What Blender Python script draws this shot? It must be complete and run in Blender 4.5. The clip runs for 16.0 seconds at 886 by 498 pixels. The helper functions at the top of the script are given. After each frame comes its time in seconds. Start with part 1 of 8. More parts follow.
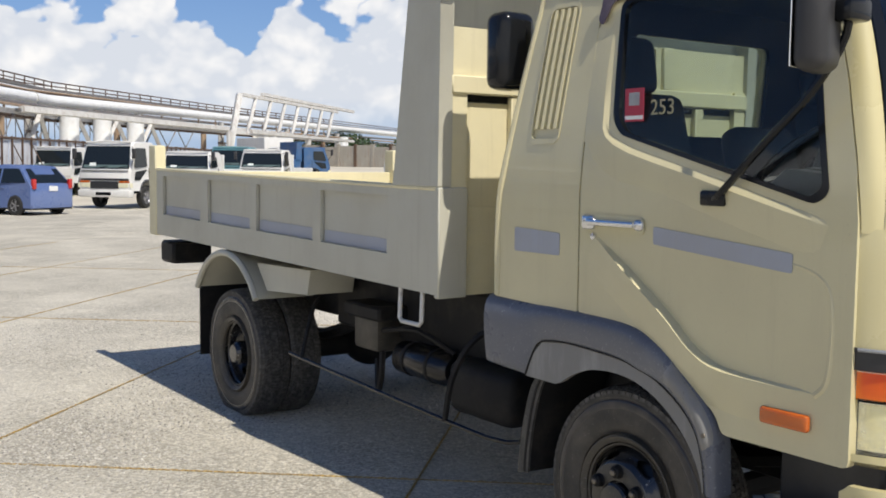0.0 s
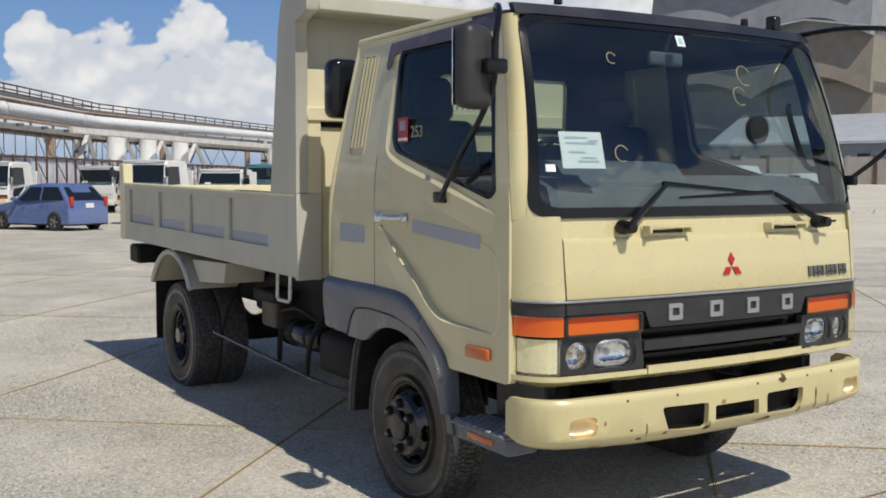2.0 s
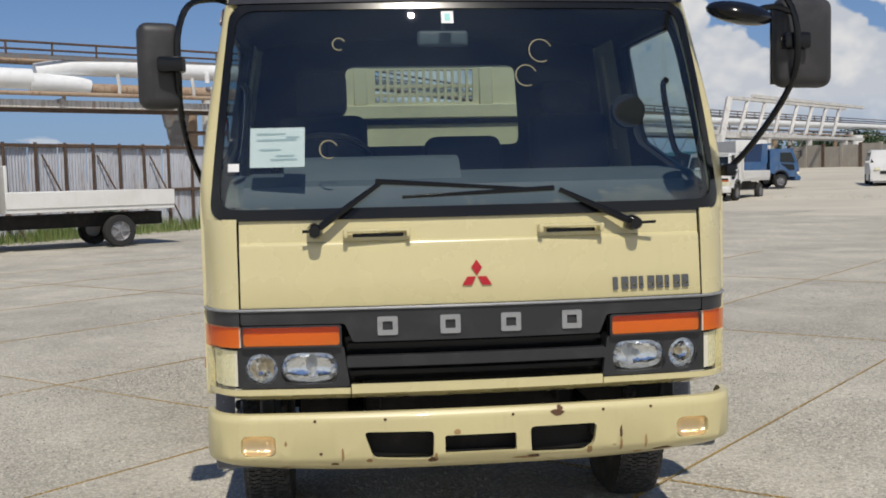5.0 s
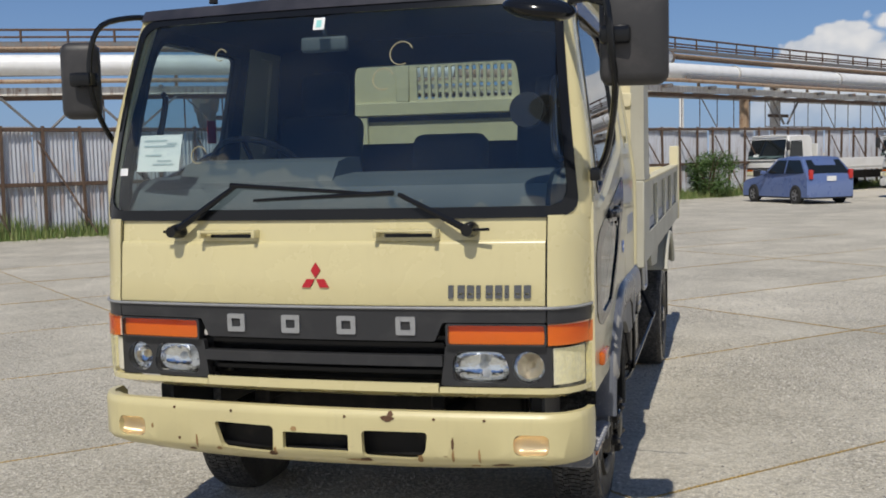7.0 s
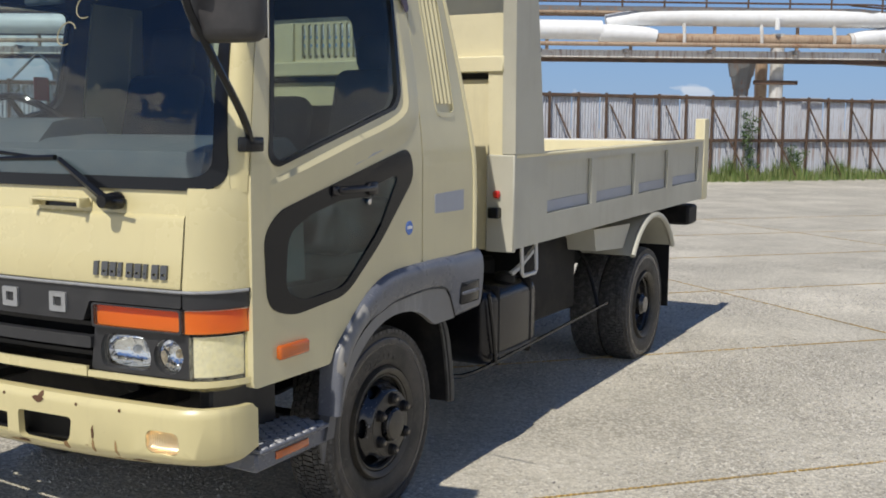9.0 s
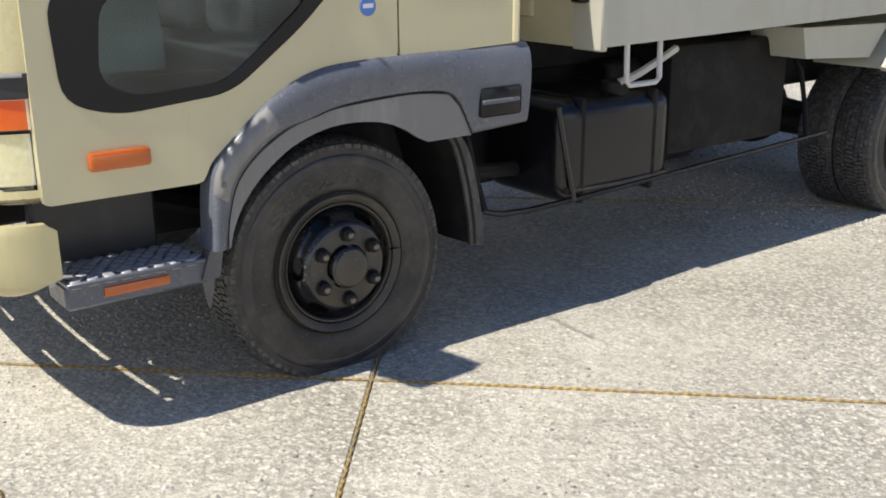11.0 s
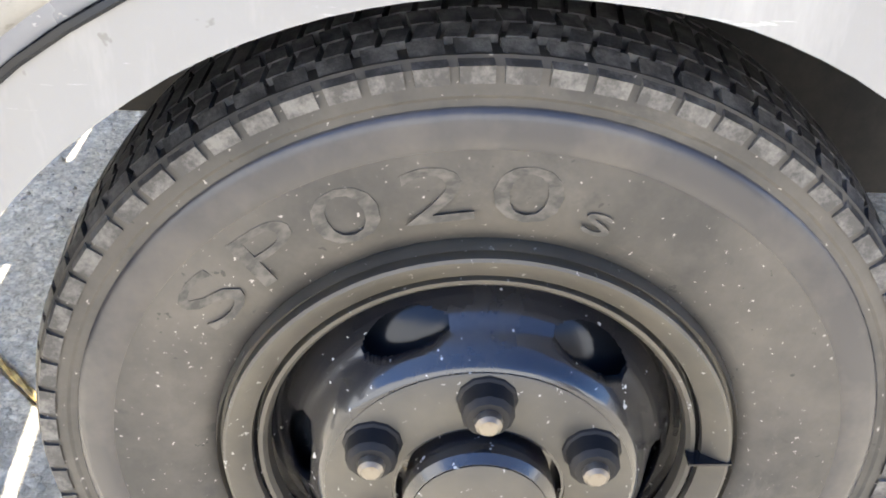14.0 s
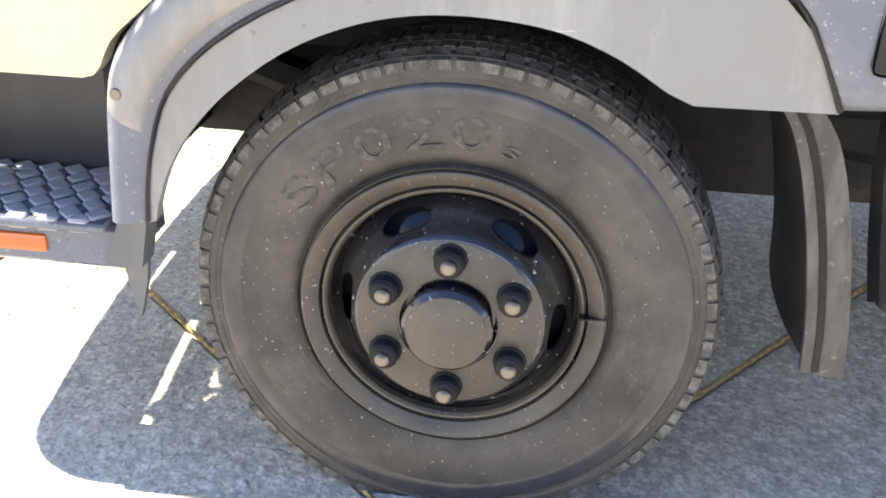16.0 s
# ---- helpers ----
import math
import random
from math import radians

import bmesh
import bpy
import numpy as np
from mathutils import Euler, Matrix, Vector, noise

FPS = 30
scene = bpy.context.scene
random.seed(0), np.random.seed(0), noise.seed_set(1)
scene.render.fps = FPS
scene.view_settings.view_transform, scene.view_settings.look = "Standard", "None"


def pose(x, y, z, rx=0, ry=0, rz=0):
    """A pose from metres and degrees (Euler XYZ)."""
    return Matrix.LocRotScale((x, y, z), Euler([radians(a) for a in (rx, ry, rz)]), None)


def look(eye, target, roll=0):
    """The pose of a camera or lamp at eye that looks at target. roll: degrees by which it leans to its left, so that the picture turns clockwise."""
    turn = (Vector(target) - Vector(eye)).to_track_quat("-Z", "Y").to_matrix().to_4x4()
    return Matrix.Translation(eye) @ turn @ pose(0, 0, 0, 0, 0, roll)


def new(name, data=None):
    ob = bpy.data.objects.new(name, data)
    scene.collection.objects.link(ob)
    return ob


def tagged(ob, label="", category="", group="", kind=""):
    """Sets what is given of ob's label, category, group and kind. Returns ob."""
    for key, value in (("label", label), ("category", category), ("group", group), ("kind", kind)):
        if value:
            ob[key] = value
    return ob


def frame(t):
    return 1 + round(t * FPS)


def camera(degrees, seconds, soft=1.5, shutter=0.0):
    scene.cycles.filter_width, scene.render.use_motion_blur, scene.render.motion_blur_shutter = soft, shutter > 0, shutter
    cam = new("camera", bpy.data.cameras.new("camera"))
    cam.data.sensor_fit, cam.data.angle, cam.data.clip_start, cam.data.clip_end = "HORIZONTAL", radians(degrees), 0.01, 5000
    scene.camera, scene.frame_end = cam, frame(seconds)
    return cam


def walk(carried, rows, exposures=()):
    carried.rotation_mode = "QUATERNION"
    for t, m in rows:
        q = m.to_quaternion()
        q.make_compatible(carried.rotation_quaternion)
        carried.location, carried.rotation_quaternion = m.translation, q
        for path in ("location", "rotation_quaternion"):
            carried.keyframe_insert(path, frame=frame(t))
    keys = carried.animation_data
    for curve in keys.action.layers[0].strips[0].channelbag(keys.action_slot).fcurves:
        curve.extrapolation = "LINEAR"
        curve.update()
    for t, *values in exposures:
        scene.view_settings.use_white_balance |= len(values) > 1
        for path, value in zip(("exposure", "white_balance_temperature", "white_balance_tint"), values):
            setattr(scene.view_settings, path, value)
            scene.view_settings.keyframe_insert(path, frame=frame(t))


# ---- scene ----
cam = camera(46.6, 16.0, 1.8)
PATH = [
    (0, (-3.62, -1.469, 1.58), (-2.483, 0.168, 1.421), 0.6),
    (0.5, (-3.741, -1.994, 1.574), (-2.603, -0.356, 1.424), 0.1),
    (1, (-3.856, -2.468, 1.578), (-2.748, -0.81, 1.428), 0.0),
    (1.5, (-3.771, -2.939, 1.582), (-2.686, -1.266, 1.438), 0.8),
    (2, (-3.451, -3.129, 1.557), (-2.392, -1.437, 1.427), 0.0),
    (2.5, (-3.042, -3.417, 1.558), (-2.123, -1.645, 1.433), -1.2),
    (3, (-2.544, -3.581, 1.544), (-1.748, -1.75, 1.422), -0.9),
    (3.5, (-2.045, -3.757, 1.555), (-1.381, -1.875, 1.42), -1.9),
    (4, (-1.547, -3.848, 1.554), (-1.012, -1.927, 1.401), -2.5),
    (4.2, (-1.335, -3.822, 1.573), (-0.854, -1.887, 1.419), -2.4),
    (6.3, (0.802, -3.805, 1.561), (0.486, -1.835, 1.423), -0.4),
    (6.5, (1.012, -3.762, 1.592), (0.63, -1.803, 1.454), -0.7),
    (7, (1.55, -3.64, 1.624), (1.004, -1.723, 1.455), -1.4),
    (7.5, (2.017, -3.367, 1.606), (1.306, -1.507, 1.42), -1.7),
    (8, (2.501, -3.112, 1.633), (1.649, -1.312, 1.456), -1.4),
    (8.5, (2.886, -2.738, 1.627), (1.969, -0.971, 1.438), -0.3),
    (8.7, (3.037, -2.631, 1.627), (2.103, -0.875, 1.417), -0.0),
    (10.8, (3.791, -0.758, 1.445), (2.367, 0.546, 0.924), 0.4),
    (11, (3.762, -0.515, 1.419), (2.234, 0.635, 0.831), -0.4),
    (11.5, (3.359, -0.072, 1.318), (1.729, 0.83, 0.59), -0.7),
    (12, (3.041, 0.362, 1.283), (1.342, 1.027, 0.465), -1.5),
    (12.5, (2.64, 0.721, 1.258), (0.916, 1.13, 0.33), -0.9),
    (13, (2.272, 0.985, 1.205), (0.543, 1.169, 0.218), 0.7),
    (13.5, (1.868, 1.069, 1.103), (0.171, 1.107, 0.045), 2.2),
    (14, (1.65, 1.096, 1.076), (-0.003, 1.163, -0.047), 3.4),
    (14.5, (1.661, 1.111, 1.115), (0.018, 1.194, -0.021), 4.5),
    (15, (1.83, 1.162, 1.124), (0.147, 1.145, 0.043), 3.6),
    (15.5, (2.039, 1.192, 1.126), (0.311, 1.095, 0.124), 2.2),
    (16, (2.327, 1.305, 1.181), (0.557, 1.105, 0.271), 1.9),
]
EXPOSURES = [(0, -0.02, 6480), (1.0, -0.12, 6450), (2.0, -0.27, 6420), (3.0, -0.25, 6420), (4.0, -0.42, 6450), (6.5, -0.45, 6420), (7.3, -0.37, 6420),
             (8.0, -0.22, 6370), (8.7, -0.22, 6370), (10.8, 0.2, 6350), (11.5, 0.34, 6350), (12.0, 0.36, 6270), (12.5, 0.86, 6250), (13.0, 1.47, 6380), (13.5, 1.97, 6420),
             (14.0, 2.68, 6580), (14.5, 2.8, 6680), (15.0, 2.6, 6630), (15.5, 2.62, 6720), (16.0, 2.15, 6650)]
walk(cam, [(t, look(eye, target, roll)) for t, eye, target, roll in PATH], [(t, stops, kelvin, 10) for t, stops, kelvin in EXPOSURES])

# ---- world and sun ----
SUN_EL, SUN_AZ = 54.0, 177.0          # degrees; azimuth from +y towards +x
sun_dir = Vector((math.sin(radians(SUN_AZ)) * math.cos(radians(SUN_EL)), math.cos(radians(SUN_AZ)) * math.cos(radians(SUN_EL)), math.sin(radians(SUN_EL))))
sun = new("sun", bpy.data.lights.new("sun", "SUN"))
sun.data.energy, sun.data.angle, sun.data.color = 4.6, radians(0.53), (1.0, 0.925, 0.81)
sun.matrix_world = look((sun_dir * 50)[:], (0, 0, 0))


def build_world():
    w = bpy.data.worlds.new("sky")
    w.use_nodes = True
    scene.world = w
    nt = w.node_tree
    nt.nodes.clear()
    N, L = nt.nodes.new, nt.links.new

    def math_node(op, a, b=None, clamp=False):
        n = N("ShaderNodeMath")
        n.operation, n.use_clamp = op, clamp
        for i, v in enumerate((a, b)):
            if v is None:
                continue
            if isinstance(v, (int, float)):
                n.inputs[i].default_value = v
            else:
                L(v, n.inputs[i])
        return n.outputs[0]
    out, bg = N("ShaderNodeOutputWorld"), N("ShaderNodeBackground")
    sky = N("ShaderNodeTexSky")
    sky.sky_type, sky.sun_disc = "NISHITA", False
    sky.sun_elevation, sky.sun_rotation = radians(SUN_EL), radians(SUN_AZ)
    sky.air_density, sky.dust_density, sky.ozone_density = 1.0, 0.25, 2.5
    co = N("ShaderNodeTexCoord")
    sep = N("ShaderNodeSeparateXYZ")
    L(co.outputs["Generated"], sep.inputs[0])
    el = math_node("MULTIPLY", math_node("ARCSINE", sep.outputs[2]), 57.2958)
    az = math_node("MULTIPLY", math_node("ARCTAN2", sep.outputs[0], sep.outputs[1]), 57.2958)
    # height of the cloud bank, in degrees, round the horizon
    ramp = N("ShaderNodeValToRGB")
    ramp.color_ramp.interpolation = "EASE"
    L(math_node("DIVIDE", math_node("ADD", az, 180.0), 360.0), ramp.inputs[0])
    tops = [(-180, 21), (-120, 26), (-60, 12), (-26, 0.2), (-1, 1.0), (3, 6.0), (9, 7.6), (17, 9.6), (22, 7.4), (28, 8.8), (34, 12.0), (38, 16.5), (47, 14.0), (90, 24), (140, 22)]
    els = ramp.color_ramp.elements
    while len(els) < len(tops):
        els.new(0.5)
    for e, (a, h) in zip(els, tops):
        e.position = (a + 180) / 360
        e.color = (h / 40, h / 40, h / 40, 1)
    top = math_node("MULTIPLY", ramp.outputs[0], 40.0)

    def puffs(shift):
        """Round heaps of cloud, seen on the dome, moved by shift."""
        mp = N("ShaderNodeMapping")
        mp.inputs["Scale"].default_value, mp.inputs["Location"].default_value = (1, 1, 1.25), shift
        L(co.outputs["Generated"], mp.inputs[0])
        wob, ad = N("ShaderNodeTexNoise"), N("ShaderNodeMixRGB")
        wob.inputs["Scale"].default_value, wob.inputs["Detail"].default_value = 16.0, 4.0
        L(mp.outputs[0], wob.inputs[0])
        ad.blend_type, ad.inputs[0].default_value = "ADD", 0.035
        L(mp.outputs[0], ad.inputs[1])
        L(wob.outputs["Color"], ad.inputs[2])
        v = N("ShaderNodeTexVoronoi")
        v.feature = "SMOOTH_F1"
        v.inputs["Scale"].default_value, v.inputs["Detail"].default_value, v.inputs["Roughness"].default_value, v.inputs["Smoothness"].default_value = 13.0, 3.0, 0.55, 0.35
        L(ad.outputs[0], v.inputs["Vector"])
        return math_node("SUBTRACT", 0.62, v.outputs["Distance"])
    lump, lump_up = puffs((0, 0, 0)), puffs((0.006, 0.004, -0.016))
    soft = N("ShaderNodeTexNoise")
    soft.inputs["Scale"].default_value, soft.inputs["Detail"].default_value = 7.0, 3.0
    L(co.outputs["Generated"], soft.inputs[0])
    edge = math_node("ADD", math_node("SUBTRACT", top, el), math_node("MULTIPLY", lump, 5.0))
    edge = math_node("ADD", edge, math_node("MULTIPLY", math_node("SUBTRACT", soft.outputs[0], 0.22), 5.5))
    mask = math_node("MULTIPLY", edge, 2.2, True)
    base = math_node("MULTIPLY", math_node("SUBTRACT", el, 1.2), 0.4, True)
    mask = math_node("MULTIPLY", mask, math_node("ADD", math_node("MULTIPLY", base, 0.8), 0.16))
    shade = N("ShaderNodeValToRGB")
    shade.color_ramp.elements[0].position, shade.color_ramp.elements[0].color = -0.0, (9.2, 9.6, 10.3, 1)
    shade.color_ramp.elements[1].position, shade.color_ramp.elements[1].color = 0.85, (13.0, 12.7, 12.3, 1)
    relief = math_node("MULTIPLY", math_node("SUBTRACT", lump, lump_up), 1.2)
    L(math_node("ADD", math_node("ADD", 0.42, relief), math_node("MULTIPLY", lump, 0.5)), shade.inputs[0])
    tint = N("ShaderNodeMixRGB")
    tint.blend_type, tint.inputs[0].default_value, tint.inputs[2].default_value = "MULTIPLY", 1.0, (0.62, 0.85, 1.17, 1)
    L(sky.outputs[0], tint.inputs[1])
    haze = N("ShaderNodeMixRGB")          # pale air near the horizon
    haze.inputs[2].default_value = (4.2, 6.0, 9.8, 1)
    L(math_node("MULTIPLY", math_node("SUBTRACT", 1.0, math_node("DIVIDE", el, 16.0), True), 0.7), haze.inputs[0])
    L(tint.outputs[0], haze.inputs[1])
    mix = N("ShaderNodeMixRGB")
    L(mask, mix.inputs[0])
    L(haze.outputs[0], mix.inputs[1])
    L(shade.outputs[0], mix.inputs[2])
    L(mix.outputs[0], bg.inputs[0])
    bg.inputs[1].default_value = 0.080
    L(bg.outputs[0], out.inputs[0])


build_world()


# ---- materials ----
class Mat:
    """A node material with a Principled shader and short ways to add noise."""

    def __init__(self, name, color=(0.5, 0.5, 0.5), rough=0.5, metal=0.0):
        self.m = bpy.data.materials.new(name)
        self.m.use_nodes = True
        self.nt = self.m.node_tree
        self.b = self.nt.nodes["Principled BSDF"]
        self.b.inputs["Base Color"].default_value = (*color, 1)
        self.b.inputs["Roughness"].default_value = rough
        self.b.inputs["Metallic"].default_value = metal
        self.col = None
        self.color = color
        self.xyz = self.nt.nodes.new("ShaderNodeTexCoord").outputs["Object"]

    def node(self, kind, **sets):
        n = self.nt.nodes.new(kind)
        for k, v in sets.items():
            n.inputs[k].default_value = v
        return n

    def link(self, a, b):
        self.nt.links.new(a, b)

    def mapped(self, scale=(1, 1, 1), rot=(0, 0, 0), src=None):
        mp = self.node("ShaderNodeMapping", Scale=scale, Rotation=rot)
        self.link(src or self.xyz, mp.inputs[0])
        return mp.outputs[0]

    def noise(self, scale, detail=4, rough=0.6, src=None):
        n = self.node("ShaderNodeTexNoise", Scale=scale, Detail=detail, Roughness=rough)
        self.link(src or self.xyz, n.inputs[0])
        return n.outputs[0]

    def ramp(self, src, lo, hi, c0=(0, 0, 0), c1=(1, 1, 1)):
        r = self.nt.nodes.new("ShaderNodeValToRGB")
        r.color_ramp.elements[0].position, r.color_ramp.elements[1].position = lo, hi
        r.color_ramp.elements[0].color, r.color_ramp.elements[1].color = (*c0, 1), (*c1, 1)
        self.link(src, r.inputs[0])
        return r.outputs[0]

    def mix(self, fac, other, kind="MIX", amount=None):
        """Lay a colour (or a socket) over the base colour where fac is high."""
        n = self.nt.nodes.new("ShaderNodeMixRGB")
        n.blend_type = kind
        if isinstance(fac, (int, float)):
            n.inputs[0].default_value = fac
        else:
            if amount is not None:
                k = self.node("ShaderNodeMath")
                k.operation = "MULTIPLY"
                self.link(fac, k.inputs[0])
                k.inputs[1].default_value = amount
                fac = k.outputs[0]
            self.link(fac, n.inputs[0])
        if self.col is None:
            n.inputs[1].default_value = (*self.color, 1)
        else:
            self.link(self.col, n.inputs[1])
        if isinstance(other, tuple):
            n.inputs[2].default_value = (*other, 1)
        else:
            self.link(other, n.inputs[2])
        self.col = n.outputs[0]
        self.link(self.col, self.b.inputs["Base Color"])
        return self

    def bump(self, src, strength=0.2, dist=0.01):
        n = self.node("ShaderNodeBump", Strength=strength, Distance=dist)
        self.link(src, n.inputs["Height"])
        old = self.b.inputs["Normal"].links
        if old:
            self.link(old[0].from_socket, n.inputs["Normal"])
        self.link(n.outputs[0], self.b.inputs["Normal"])
        return self

    def roughness(self, src, lo, hi):
        n = self.node("ShaderNodeMapRange")
        n.inputs["To Min"].default_value, n.inputs["To Max"].default_value = lo, hi
        self.link(src, n.inputs[0])
        self.link(n.outputs[0], self.b.inputs["Roughness"])
        return self


def worn_paint(name, color, rough=0.32, dirt=(0.30, 0.25, 0.17), rust=0.0, amount=0.35, coat=0.25):
    m = Mat(name, color, rough)
    m.mix(m.ramp(m.noise(2.1, 5), 0.42, 0.72), dirt, amount=amount)
    streak = m.noise(1.0, 5, 0.65, m.mapped((16, 16, 1.1)))
    m.mix(m.ramp(streak, 0.56, 0.74), dirt, amount=amount * 0.7)
    m.mix(m.ramp(m.noise(90, 3), 0.66, 0.72), dirt, amount=amount * 0.9)
    if rust:
        m.mix(m.ramp(m.noise(5.5, 8, 0.72), 0.70 - rust, 0.74 - rust), (0.16, 0.06, 0.02))
    m.roughness(m.noise(3.0, 5), rough - 0.08, rough + 0.18)
    m.b.inputs["Coat Weight"].default_value = coat
    m.bump(m.noise(260, 2), 0.02, 0.002)
    return m.m


M = {}
M["cream"] = worn_paint("cream_paint", (0.62, 0.555, 0.305), 0.22, amount=0.10, coat=0.6)
M["cream_side"] = worn_paint("cream_paint_dull", (0.60, 0.55, 0.345), 0.28, amount=0.15, coat=0.5)
M["bumper"] = worn_paint("bumper_paint", (0.60, 0.535, 0.285), 0.32, amount=0.2, rust=0.02)
M["bed"] = worn_paint("bed_paint", (0.50, 0.49, 0.41), 0.5, dirt=(0.24, 0.21, 0.15), amount=0.24, coat=0.0)
M["bed_in"] = worn_paint("bed_paint_inside", (0.72, 0.66, 0.44), 0.5, dirt=(0.26, 0.22, 0.15), amount=0.2, coat=0.0)
M["patch"] = worn_paint("blue_grey_touch_up", (0.36, 0.385, 0.44), 0.45, amount=0.2, coat=0.0)
m = Mat("grey_plastic_fender", (0.112, 0.122, 0.150), 0.3)
m.mix(m.ramp(m.noise(3.5, 6, 0.7), 0.5, 0.7), (0.17, 0.18, 0.20), amount=0.6)
m.mix(m.ramp(m.noise(1.0, 5, 0.7, m.mapped((3, 10, 3))), 0.68, 0.70), (0.62, 0.62, 0.62), amount=0.7)
m.mix(m.ramp(m.noise(120, 2), 0.64, 0.7), (0.4, 0.4, 0.4), amount=0.5)
m.roughness(m.noise(6, 4), 0.16, 0.42)
M["fender"] = m.m
m = Mat("pale_fender_arch", (0.215, 0.213, 0.207), 0.6)
m.mix(m.ramp(m.noise(4, 7, 0.72), 0.42, 0.68), (0.21, 0.20, 0.185), amount=0.75)
m.mix(m.ramp(m.noise(1.0, 6, 0.7, m.mapped((9, 9, 2))), 0.52, 0.70), (0.32, 0.315, 0.30), amount=0.7)
m.mix(m.ramp(m.noise(45, 3), 0.68, 0.72), (0.12, 0.11, 0.10), amount=0.6)
m.mix(m.ramp(m.noise(1.0, 6, 0.7, m.mapped((60, 6, 60), (0.4, 0, 0))), 0.66, 0.72), (0.68, 0.67, 0.66), amount=0.6)
m.bump(m.noise(60, 4), 0.1, 0.003)
M["arch"] = m.m
m = Mat("dark_trim", (0.026, 0.027, 0.030), 0.36)
m.mix(m.ramp(m.noise(7, 5), 0.5, 0.8), (0.07, 0.07, 0.07), amount=0.5)
m.bump(m.noise(300, 2), 0.05, 0.002)
M["trim"] = m.m
m = Mat("roof_band", (0.024, 0.025, 0.032), 0.28)
m.mix(m.ramp(m.noise(5, 6), 0.45, 0.75), (0.075, 0.07, 0.08), amount=0.6)
M["roofband"] = m.m
m = Mat("visor_plastic", (0.10, 0.075, 0.09), 0.25)
m.mix(m.ramp(m.noise(6, 5), 0.5, 0.8), (0.22, 0.18, 0.19), amount=0.6)
M["visor"] = m.m
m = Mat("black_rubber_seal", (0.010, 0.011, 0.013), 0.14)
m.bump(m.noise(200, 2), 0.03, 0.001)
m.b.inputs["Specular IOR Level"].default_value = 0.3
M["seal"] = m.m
m = Mat("mirror_housing", (0.030, 0.030, 0.032), 0.5)
m.mix(m.ramp(m.noise(9, 6), 0.5, 0.75), (0.065, 0.06, 0.06), amount=0.7)
m.bump(m.noise(420, 2), 0.12, 0.002)
M["housing"] = m.m
m = Mat("chassis_black", (0.012, 0.012, 0.013), 0.6)
m.mix(m.ramp(m.noise(6, 7, 0.7), 0.48, 0.72), (0.045, 0.040, 0.034), amount=0.6)
m.bump(m.noise(70, 4), 0.15, 0.004)
m.b.inputs["Specular IOR Level"].default_value = 0.22
M["chassis"] = m.m
m = Mat("tank_black", (0.007, 0.007, 0.009), 0.26)
m.mix(m.ramp(m.noise(5, 6), 0.5, 0.75), (0.030, 0.028, 0.027), amount=0.5)
M["tank"] = m.m
m = Mat("tyre_rubber", (0.027, 0.026, 0.024), 0.66)
m.mix(m.ramp(m.noise(5, 6, 0.65), 0.40, 0.70), (0.098, 0.087, 0.072), amount=0.8)
m.mix(m.ramp(m.noise(160, 2), 0.70, 0.73), (0.35, 0.33, 0.30), amount=0.8)
m.mix(m.ramp(m.noise(22, 4), 0.66, 0.74), (0.02, 0.02, 0.02), amount=0.6)
m.mix(m.ramp(m.noise(70, 3), 0.70, 0.72), (0.012, 0.012, 0.012), amount=0.8)
m.mix(m.ramp(m.noise(1.0, 7, 0.75, m.mapped((40, 3, 3))), 0.55, 0.72), (0.16, 0.145, 0.12), amount=0.4)
m.bump(m.noise(90, 4), 0.12, 0.003)
m.roughness(m.noise(8, 4), 0.42, 0.8)
M["tyre"] = m.m
m = Mat("flap_rubber", (0.042, 0.041, 0.039), 0.6)
m.mix(m.ramp(m.noise(1.0, 6, 0.7, m.mapped((10, 10, 2.5))), 0.45, 0.70), (0.17, 0.16, 0.14), amount=0.7)
m.mix(m.ramp(m.noise(60, 3), 0.62, 0.7), (0.2, 0.19, 0.17), amount=0.5)
m.bump(m.noise(40, 4), 0.15, 0.004)
M["flap"] = m.m
m = Mat("tyre_letters", (0.027, 0.026, 0.024), 0.6)
m.mix(m.ramp(m.noise(60, 4), 0.42, 0.6), (0.11, 0.10, 0.085), amount=0.7)
M["letters"] = m.m
m = Mat("smooth_rubber", (0.03, 0.03, 0.034), 0.26)
m.mix(m.ramp(m.noise(9, 5), 0.45, 0.7), (0.09, 0.08, 0.07), amount=0.5)
M["smooth_rubber"] = m.m
m = Mat("tread_rubber", (0.036, 0.035, 0.035), 0.6)
m.mix(m.ramp(m.noise(38, 6, 0.75), 0.44, 0.62), (0.16, 0.155, 0.147), amount=0.7)
m.bump(m.noise(150, 3), 0.3, 0.003)
M["tread"] = m.m
m = Mat("black_wheel_paint", (0.014, 0.014, 0.016), 0.16)
m.mix(m.ramp(m.noise(7, 6, 0.65), 0.46, 0.70), (0.07, 0.062, 0.048), amount=0.5)
m.mix(m.ramp(m.noise(110, 2), 0.70, 0.72), (0.55, 0.55, 0.53), amount=0.8)
m.roughness(m.noise(7, 6, 0.65), 0.06, 0.32)
m.b.inputs["Coat Weight"].default_value = 0.5
M["rim"] = m.m
m = Mat("dusty_wheel_metal", (0.040, 0.037, 0.032), 0.45)
m.mix(m.ramp(m.noise(9, 6), 0.35, 0.75), (0.095, 0.083, 0.062), amount=0.8)
m.roughness(m.noise(14, 4), 0.28, 0.6)
m.mix(m.ramp(m.noise(140, 2), 0.69, 0.72), (0.45, 0.44, 0.42), amount=0.6)
M["dust"] = m.m
m = Mat("bolt_steel", (0.20, 0.18, 0.15), 0.45, 0.7)
